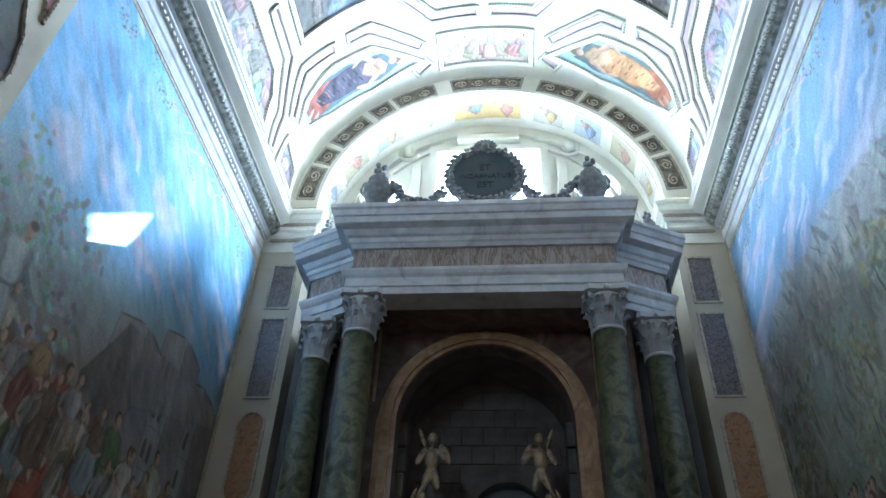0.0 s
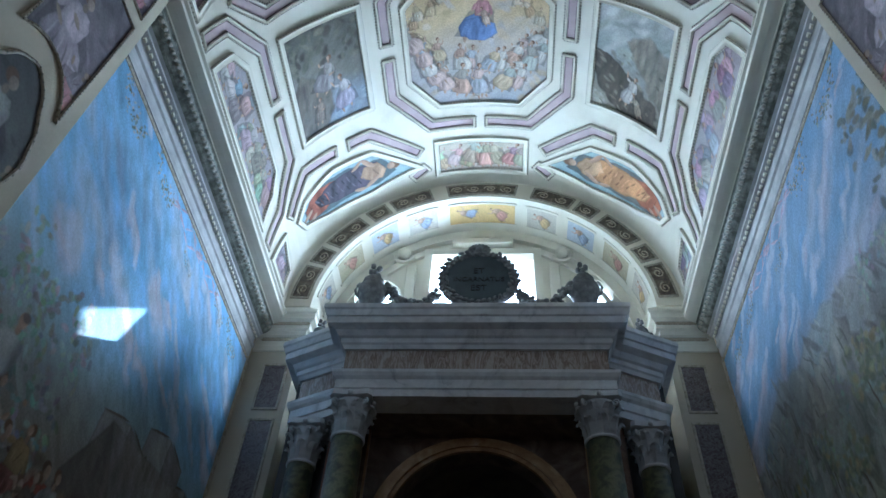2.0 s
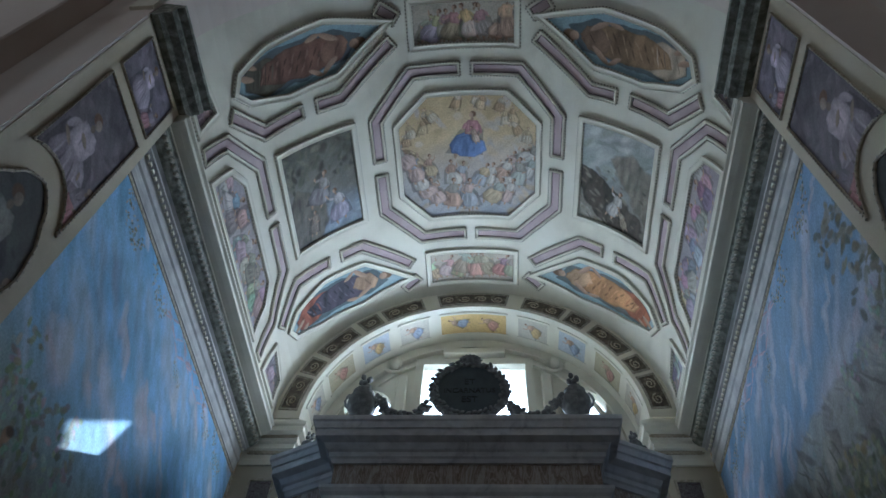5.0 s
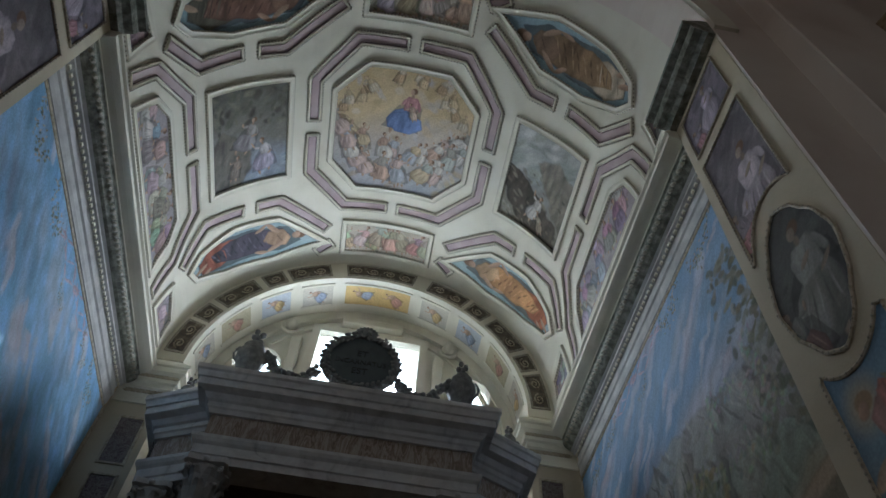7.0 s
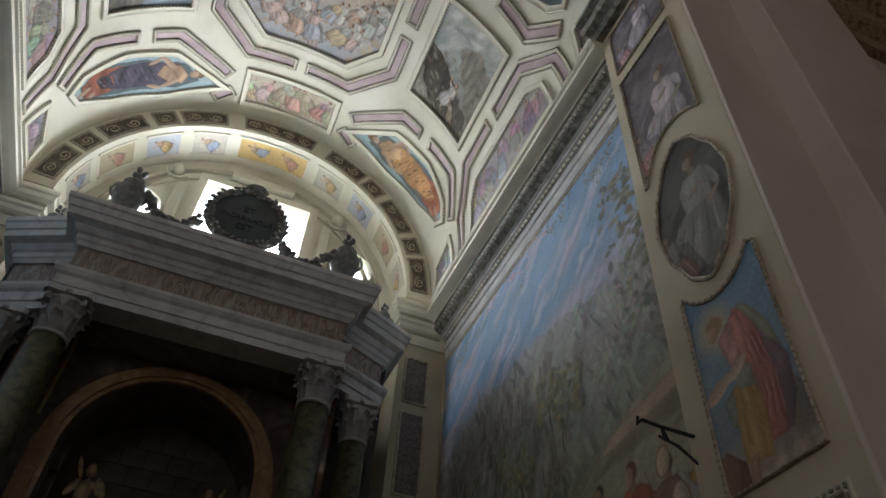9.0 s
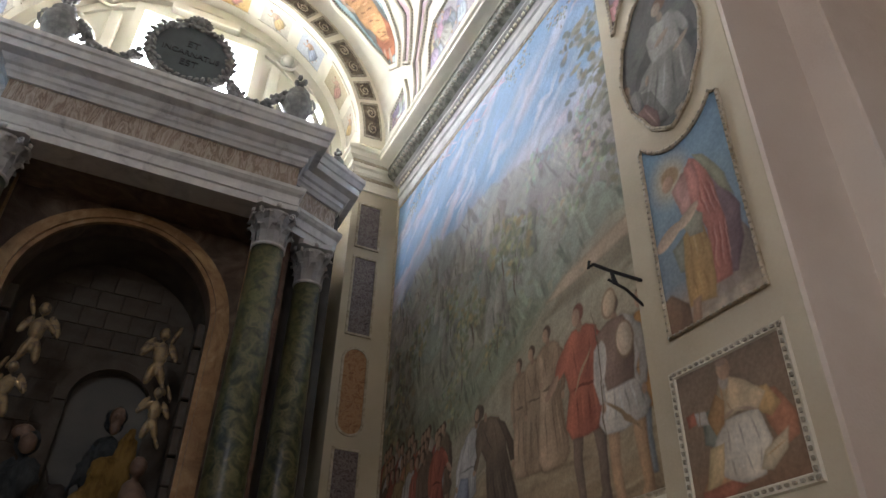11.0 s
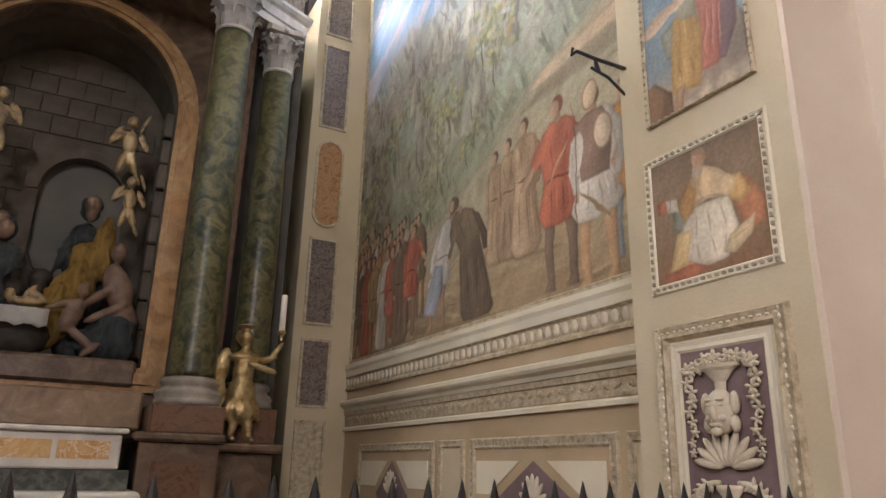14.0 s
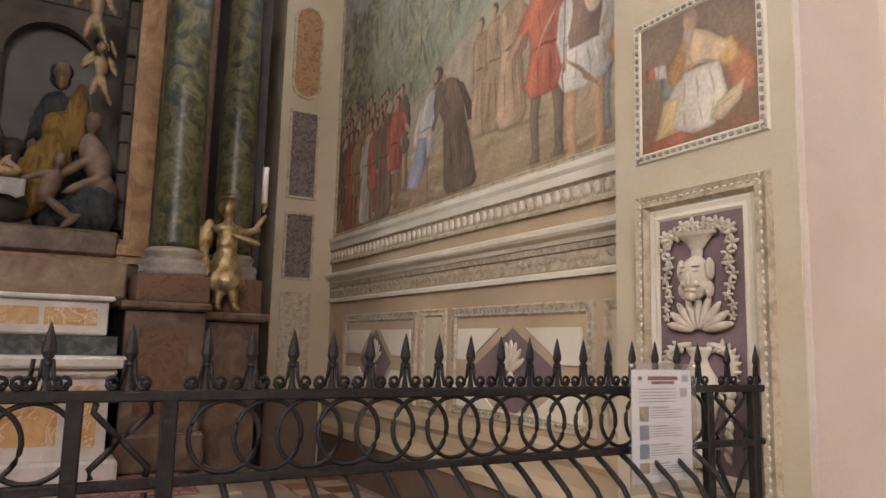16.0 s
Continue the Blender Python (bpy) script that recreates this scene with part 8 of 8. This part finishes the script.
def winged(x, y, z, k, s, mat, label, up=1):
    """A small winged form with one arm raised."""
    return statue("winged_statue", label, [
        ((x, y, z + 0.34 * k), (0.085 * k, 0.07 * k, 0.15 * k)), ((x - s * 0.01 * k, y - 0.02, z + 0.58 * k), (0.065 * k, 0.065 * k, 0.08 * k)),
        ((x + s * 0.12 * k, y, z + 0.60 * k), (0.03 * k, 0.03 * k, 0.14 * k), (0, s * 20 * up, 0)), ((x - s * 0.12 * k, y - 0.03, z + 0.38 * k), (0.03 * k, 0.03 * k, 0.12 * k), (0, s * 40, 0)),
        ((x + s * 0.04 * k, y, z + 0.13 * k), (0.05 * k, 0.05 * k, 0.16 * k), (0, s * -18, 0)), ((x - s * 0.06 * k, y, z + 0.10 * k), (0.05 * k, 0.05 * k, 0.15 * k), (0, s * 12, 0)),
        ((x + s * 0.11 * k, y, z - 0.05 * k), (0.03 * k, 0.04 * k, 0.10 * k), (0, s * -25, 0)),
        ((x - s * 0.15 * k, y + 0.04, z + 0.42 * k), (0.06 * k, 0.02, 0.15 * k), (0, s * 25, 0)), ((x + s * 0.13 * k, y + 0.05, z + 0.40 * k), (0.05 * k, 0.02, 0.14 * k), (0, s * -25, 0))], mat, 0.014)


for s in (1, -1):
    winged(s * 0.60, 7.55, 4.30, 0.95, s, SILVER_PAINT, "small gilded winged statue fixed high in the niche")
winged(0.68, 7.52, 3.72, 0.80, 1, SILVER_PAINT, "small gilded winged statue fixed in the niche", -1)
winged(-0.68, 7.52, 3.72, 0.80, -1, SILVER_PAINT, "small gilded winged statue fixed in the niche", -1)
statue("draped_statue", "tall statue in a dark blue tunic", [((0.35, 7.70, 3.35), (0.20, 0.15, 0.36)), ((0.36, 7.62, 3.88), (0.09, 0.095, 0.125)), ((0.17, 7.62, 3.36), (0.07, 0.08, 0.27), (0, 18, 0)), ((0.40, 7.7, 2.8), (0.22, 0.18, 0.50))], BLUE_CLOTH)
statue("carved_bust", "flesh-coloured carved head above the tunic", [((0.36, 7.53, 3.87), (0.078, 0.075, 0.115)), ((0.36, 7.53, 3.77), (0.055, 0.06, 0.08)), ((0.355, 7.455, 3.865), (0.014, 0.018, 0.03))], BRONZE_SKIN, 0.012)
statue("draped_mantle", "ochre carved mantle wrapped round the statue", [((0.28, 7.55, 2.90), (0.23, 0.12, 0.42), (0, 14, 0)), ((0.40, 7.56, 3.28), (0.20, 0.08, 0.20), (0, -30, 0)), ((0.52, 7.58, 3.55), (0.08, 0.07, 0.30), (0, 6, 0)), ((0.14, 7.5, 2.60), (0.12, 0.1, 0.22), (0, 20, 0))], OCHRE_CLOTH)
statue("kneeling_statue", "kneeling flesh-coloured statue bending forward", [((0.70, 7.46, 3.05), (0.14, 0.13, 0.26), (0, -22, 0)), ((0.66, 7.42, 3.40), (0.085, 0.085, 0.11)), ((0.52, 7.38, 2.93), (0.05, 0.05, 0.24), (0, 52, 0)), ((0.62, 7.36, 2.78), (0.05, 0.05, 0.22), (0, 58, 0)), ((0.78, 7.48, 2.70), (0.15, 0.16, 0.24))], BRONZE_SKIN)
statue("kneeling_drapery", "dark carved drapery of the kneeling statue", [((0.74, 7.46, 2.60), (0.20, 0.18, 0.26)), ((0.60, 7.44, 2.50), (0.20, 0.14, 0.16))], BLUE_CLOTH)
statue("small_statue", "small seated child-sized statue", [((0.34, 7.32, 2.72), (0.09, 0.09, 0.18), (0, 20, 0)), ((0.40, 7.30, 2.97), (0.06, 0.06, 0.075)), ((0.22, 7.28, 2.80), (0.035, 0.035, 0.15), (0, 62, 0)), ((0.44, 7.30, 2.52), (0.045, 0.05, 0.20), (0, -52, 0)), ((0.54, 7.30, 2.42), (0.04, 0.04, 0.12), (0, 50, 0))], BRONZE_SKIN, 0.016)
statue("draped_statue", "dark draped statue bowed over the crib", [((-0.42, 7.66, 2.95), (0.24, 0.18, 0.46)), ((-0.36, 7.58, 3.52), (0.10, 0.10, 0.13)), ((-0.30, 7.55, 3.2), (0.16, 0.12, 0.2))], BLUE_CLOTH)
statue("statue_veil", "ochre carved veil and head", [((-0.33, 7.49, 3.49), (0.082, 0.075, 0.105)), ((-0.40, 7.58, 3.60), (0.11, 0.10, 0.09))], BRONZE_SKIN, 0.014)
statue("carved_animal", "dark carved animal head with horns", [((0.02, 7.72, 3.10), (0.12, 0.16, 0.12)), ((0.02, 7.60, 2.98), (0.07, 0.10, 0.10)), ((-0.10, 7.72, 3.28), (0.02, 0.02, 0.13), (0, -25, 0)), ((0.16, 7.72, 3.28), (0.02, 0.02, 0.12), (0, 25, 0))], DARK_HIDE)
statue("carved_animal", "dark carved animal behind the crib", [((-0.2, 7.78, 2.95), (0.14, 0.2, 0.14)), ((-0.18, 7.62, 2.85), (0.08, 0.1, 0.09))], DARK_HIDE)
statue("crib", "dark rough crib block", [((-0.05, 7.42, 2.52), (0.26, 0.16, 0.20)), ((-0.2, 7.44, 2.46), (0.2, 0.15, 0.16))], DARK_HIDE)
statue("carved_infant", "pale carved bundle lying in the crib", [((-0.05, 7.34, 2.80), (0.15, 0.08, 0.05)), ((-0.18, 7.32, 2.86), (0.05, 0.05, 0.055)), ((0.04, 7.32, 2.86), (0.10, 0.05, 0.04), (0, 30, 0)), ((-0.02, 7.30, 2.90), (0.03, 0.03, 0.08), (0, 40, 0))], SILVER_PAINT, 0.012)
b = B()
rows = []
for j in range(5):
    rows.append([b.verts.new((-0.26 + 0.06 * i, 7.28 - 0.03 * j + 0.012 * math.sin(2.1 * i + j), 2.745 - 0.055 * max(0, j - 1) - (0.03 if i % 3 == 0 and j > 2 else 0))) for i in range(8)])
for a, c in zip(rows, rows[1:]):
    for i in range(7):
        b.faces.new((a[i], a[i + 1], c[i + 1], c[i]))
bmesh.ops.solidify(b, geom=b.faces[:], thickness=0.008)
solid("linen_cloth", b, CLOTH_WHITE, "white linen cloth hanging over the crib edge", "cloth", kind="", smooth=True)
# gilded candle-bearing statues on the outer pedestals
for s in (1, -1):
    x, y, z = s * 1.80, 6.62, 1.625
    st = statue("candle_bearer", "gilded winged statue holding out a candle arm", [
        ((x, y, z + 0.62), (0.10, 0.09, 0.17)), ((x - s * 0.01, y, z + 0.93), (0.068, 0.074, 0.088)), ((x, y, z + 0.83), (0.045, 0.045, 0.06)), ((x, y, z + 0.755), (0.15, 0.075, 0.055)), ((x - s * 0.02, y + 0.03, z + 0.95), (0.08, 0.075, 0.075)), ((x - s * 0.11, y - 0.02, z + 0.30), (0.05, 0.06, 0.16), (0, s * 20, 0)), ((x + s * 0.12, y - 0.02, z + 0.31), (0.045, 0.06, 0.15), (0, s * -24, 0)), ((x, y, z + 0.42), (0.13, 0.11, 0.20)), ((x + s * 0.02, y, z + 0.28), (0.14, 0.12, 0.12)),
        ((x - s * 0.05, y, z + 0.17), (0.05, 0.055, 0.20), (0, s * 8, 0)), ((x + s * 0.07, y - 0.03, z + 0.17), (0.05, 0.055, 0.20), (0, s * -8, 0)), ((x - s * 0.06, y - 0.05, z + 0.03), (0.04, 0.075, 0.03)), ((x + s * 0.10, y - 0.07, z + 0.03), (0.04, 0.075, 0.03)),
        ((x + s * 0.17, y - 0.02, z + 0.74), (0.035, 0.035, 0.15), (0, s * 75, 0)), ((x + s * 0.15, y - 0.10, z + 0.66), (0.033, 0.033, 0.15), (0, s * 105, 0)), ((x + s * 0.28, y - 0.03, z + 0.84), (0.03, 0.03, 0.11), (0, s * 35, 0)),
        ((x - s * 0.20, y + 0.06, z + 0.62), (0.085, 0.03, 0.25), (0, s * 14, 0)), ((x - s * 0.25, y + 0.06, z + 0.44), (0.06, 0.025, 0.24), (0, s * 6, 0)), ((x - s * 0.17, y + 0.06, z + 0.36), (0.05, 0.025, 0.2), (0, s * 2, 0)), ((x, y, z + 1.045), (0.10, 0.09, 0.018))], GOLD, 0.014)
    cd = thing("candle", (x + s * 0.31, y - 0.03, z + 0.94), "tall white candle in a gilt socket", "candle", "altar candles")
    part("socket", lathe(B(), [(0.012, 0), (0.016, 0.04), (0.04, 0.07), (0.042, 0.085), (0.03, 0.09)], (x + s * 0.31, y - 0.03, z + 0.94), 14), GOLD, cd)
    part("wax", lathe(B(), [(0.030, 0), (0.030, 0.34), (0.024, 0.345), (0.006, 0.347)], (x + s * 0.31, y - 0.03, z + 1.03), 18), CANDLE, cd, "", True)

# ---------- railing ----------
YR = 2.0
rail = thing("iron_railing", (0, YR, 0), "black wrought-iron railing with rings and spear tips", "railing")
part("top_bar", bevelled(box(B(), -3.0, 3.0, YR - 0.016, YR + 0.016, 1.222, 1.250), 0.004), IRON, rail)
part("lower_bar", bevelled(box(B(), -3.0, 3.0, YR - 0.014, YR + 0.014, 1.010, 1.035), 0.004), IRON, rail)
part("bottom_bar", bevelled(box(B(), -3.0, 3.0, YR - 0.016, YR + 0.016, 0.10, 0.13), 0.004), IRON, rail)
post_me = finish(bevelled(box(B(), -0.019, 0.019, -0.019, 0.019, 0.0, 1.23), 0.004), IRON)
tip_b = lathe(B(), [(0.013, 0.0), (0.007, 0.03), (0.0055, 0.062), (0.011, 0.068), (0.007, 0.075), (0.0175, 0.098), (0.015, 0.115), (0.007, 0.148), (0.001, 0.168)], (0, 0, 0), 8, 1.0, 0.7)
tip_me = finish(tip_b, IRON, False)
sc = B()
for s in (-1, 1):
    pts = []
    for i in range(14):
        a = radians(-90 + 36 * i)
        q = 0.017 - 0.0008 * i
        pts.append((s * (0.036 + q * math.cos(a)), 0, 0.019 + q * math.sin(a)))
    tube(sc, [(s * 0.010, 0, 0.075), (s * 0.014, 0, 0.035), (s * 0.022, 0, 0.008)] + pts, 0.0055, 5)
scroll_me = finish(sc, IRON, True)
rg = B()
tube(rg, [(0.092 * math.cos(2 * math.pi * i / 28), 0, 0.092 * math.sin(2 * math.pi * i / 28)) for i in range(28)], 0.0072, 6, True)
ring_me = finish(rg, IRON, True)
bl = B()
curve = [(0, 1.012), (-0.05, 0.985), (-0.13, 0.93), (-0.19, 0.85), (-0.21, 0.74), (-0.19, 0.60), (-0.12, 0.40), (-0.04, 0.25), (0, 0.12)]
tube(bl, [(0, dy, z) for dy, z in curve], 0.010, 6)
belly_me = finish(bl, IRON, True)


def hang(name, me, x, z):
    o = new(name, me)
    o.location, o.parent = (x, 0, z), rail
    return o


for s in (1, -1):
    for x in (0.455, 0.67, 2.66, 2.93):
        hang("post", post_me, s * x, 0)
xs_all = [1.103 + 0.116 * k for k in range(-3, 14)] + [0.39, 0.57, 2.78, 2.955]
for s in (1, -1):
    for x in xs_all:
        hang("spear_tip", tip_me, s * x, 1.245)
        hang("scroll", scroll_me, s * x, 1.25)
    for k in range(-3, 13):
        hang("ring", ring_me, s * (1.16 + 0.116 * k), 1.130)
        hang("baluster", belly_me, s * (1.16 + 0.116 * k), 0)
for x in (0, 0.13, -0.13, 0.26, -0.26, 0.37, -0.37):
    hang("ring", ring_me, x, 1.130)
    hang("spear_tip", tip_me, x, 1.245) if abs(x) != 0.37 else None
    hang("scroll", scroll_me, x, 1.25)
    hang("baluster", belly_me, x, 0)
for s in (1, -1):
    for x0, x1 in ((0.474, 0.651), (2.679, 2.911)):
        for za, zb in ((1.04, 1.22), (0.62, 1.0)):
            c = (x0 + x1) / 2
            for lr in (-1, 1):
                pts = [(s * (c + lr * (x1 - x0) / 2 * math.cos(math.pi * (f - 0.5)) ** 0.01 * (1 - 2 * abs(f - 0.5) * 0.0) * abs(2 * f - 1)), YR, za + (zb - za) * f) for f in [i / 8 for i in range(9)]]
                part("brace", tube(B(), pts, 0.009, 6), IRON, rail, "", True)

# notice hung on the railing
sg = thing("notice_sheet", (2.33, 1.93, 0.92), "white printed notice in a clear sleeve on the railing", "notice")
def on_sheet(name, u0, u1, v0, v1, mat, up=0.002):
    """A flat print on the sheet: shares of its width and height."""
    x0, x1, z0, z1 = 2.205, 2.505, 0.915, 1.310
    b = box(B(), x0 + (x1 - x0) * u0, x0 + (x1 - x0) * u1, 1.945 - up, 1.945, z1 - (z1 - z0) * v1, z1 - (z1 - z0) * v0)
    part(name, b, mat, sg)


part("paper", box(B(), 2.205, 2.505, 1.945, 1.947, 0.915, 1.310), PAPER, sg)
part("sleeve", box(B(), 2.190, 2.525, 1.939, 1.9405, 0.880, 1.335), PLASTIC, sg, "clear plastic sleeve").visible_shadow = False
on_sheet("logo_mark", 0.10, 0.16, 0.06, 0.095, PRINT_RED)
on_sheet("title_bar", 0.26, 0.76, 0.06, 0.095, PRINT_RED)
on_sheet("title_bar", 0.32, 0.70, 0.105, 0.13, PRINT_RED)
on_sheet("emblem", 0.84, 0.94, 0.05, 0.11, PRINT_GREY)
for i in range(5):
    on_sheet("text_line", 0.12, 0.72 + 0.02 * (i % 2), 0.17 + 0.028 * i, 0.180 + 0.028 * i, PRINT_GREY)
on_sheet("emblem", 0.80, 0.92, 0.17, 0.25, PRINT_GREY)
for k, m in enumerate((PRINT_BROWN, PRINT_BLUE, PRINT_BLUE, PRINT_BROWN)):
    v = 0.33 + 0.165 * k
    on_sheet("picture", 0.12, 0.27, v, v + (0.13 if k < 3 else 0.09), m)
    on_sheet("heading", 0.30, 0.62, v + 0.004, v + 0.018, PRINT_GREY)
    for i in range(4):
        on_sheet("text_line", 0.30, 0.84 - 0.05 * (i % 3), v + 0.032 + 0.022 * i, v + 0.040 + 0.022 * i, PRINT_GREY)
for u in (2.198, 2.517):
    part("tie", ball(B(), (u, 1.938, 1.325), (0.008, 0.004, 0.006), 1), CANDLE, sg)

# ---------- floor tiles of the chapel ----------
floor = solid("floor", box(B(), -WX + 0.07, WX - 0.07, 1.9, 8.8, -0.011, -0.004), FLOOR_STONE, "checkered red and cream tiled chapel floor", "floor")
tile_me = {m.name: finish(bevelled(box(B(), -0.148, 0.148, -0.148, 0.148, 0, 0.008), 0.003), m) for m in (TILE_CREAM, TILE_RED)}
for i in range(-10, 11):
    for j in range(22):
        x, y = 0.30 * i, 2.06 + 0.30 * j
        if abs(x) > 3.1 or (abs(x) < 2.1 and y > 5.2) or y > 7.8:
            continue
        o = new("tile", tile_me[("cream_tile", "red_tile")[(i + j) % 2]])
        o.location, o.parent = (x, y, -0.006), floor
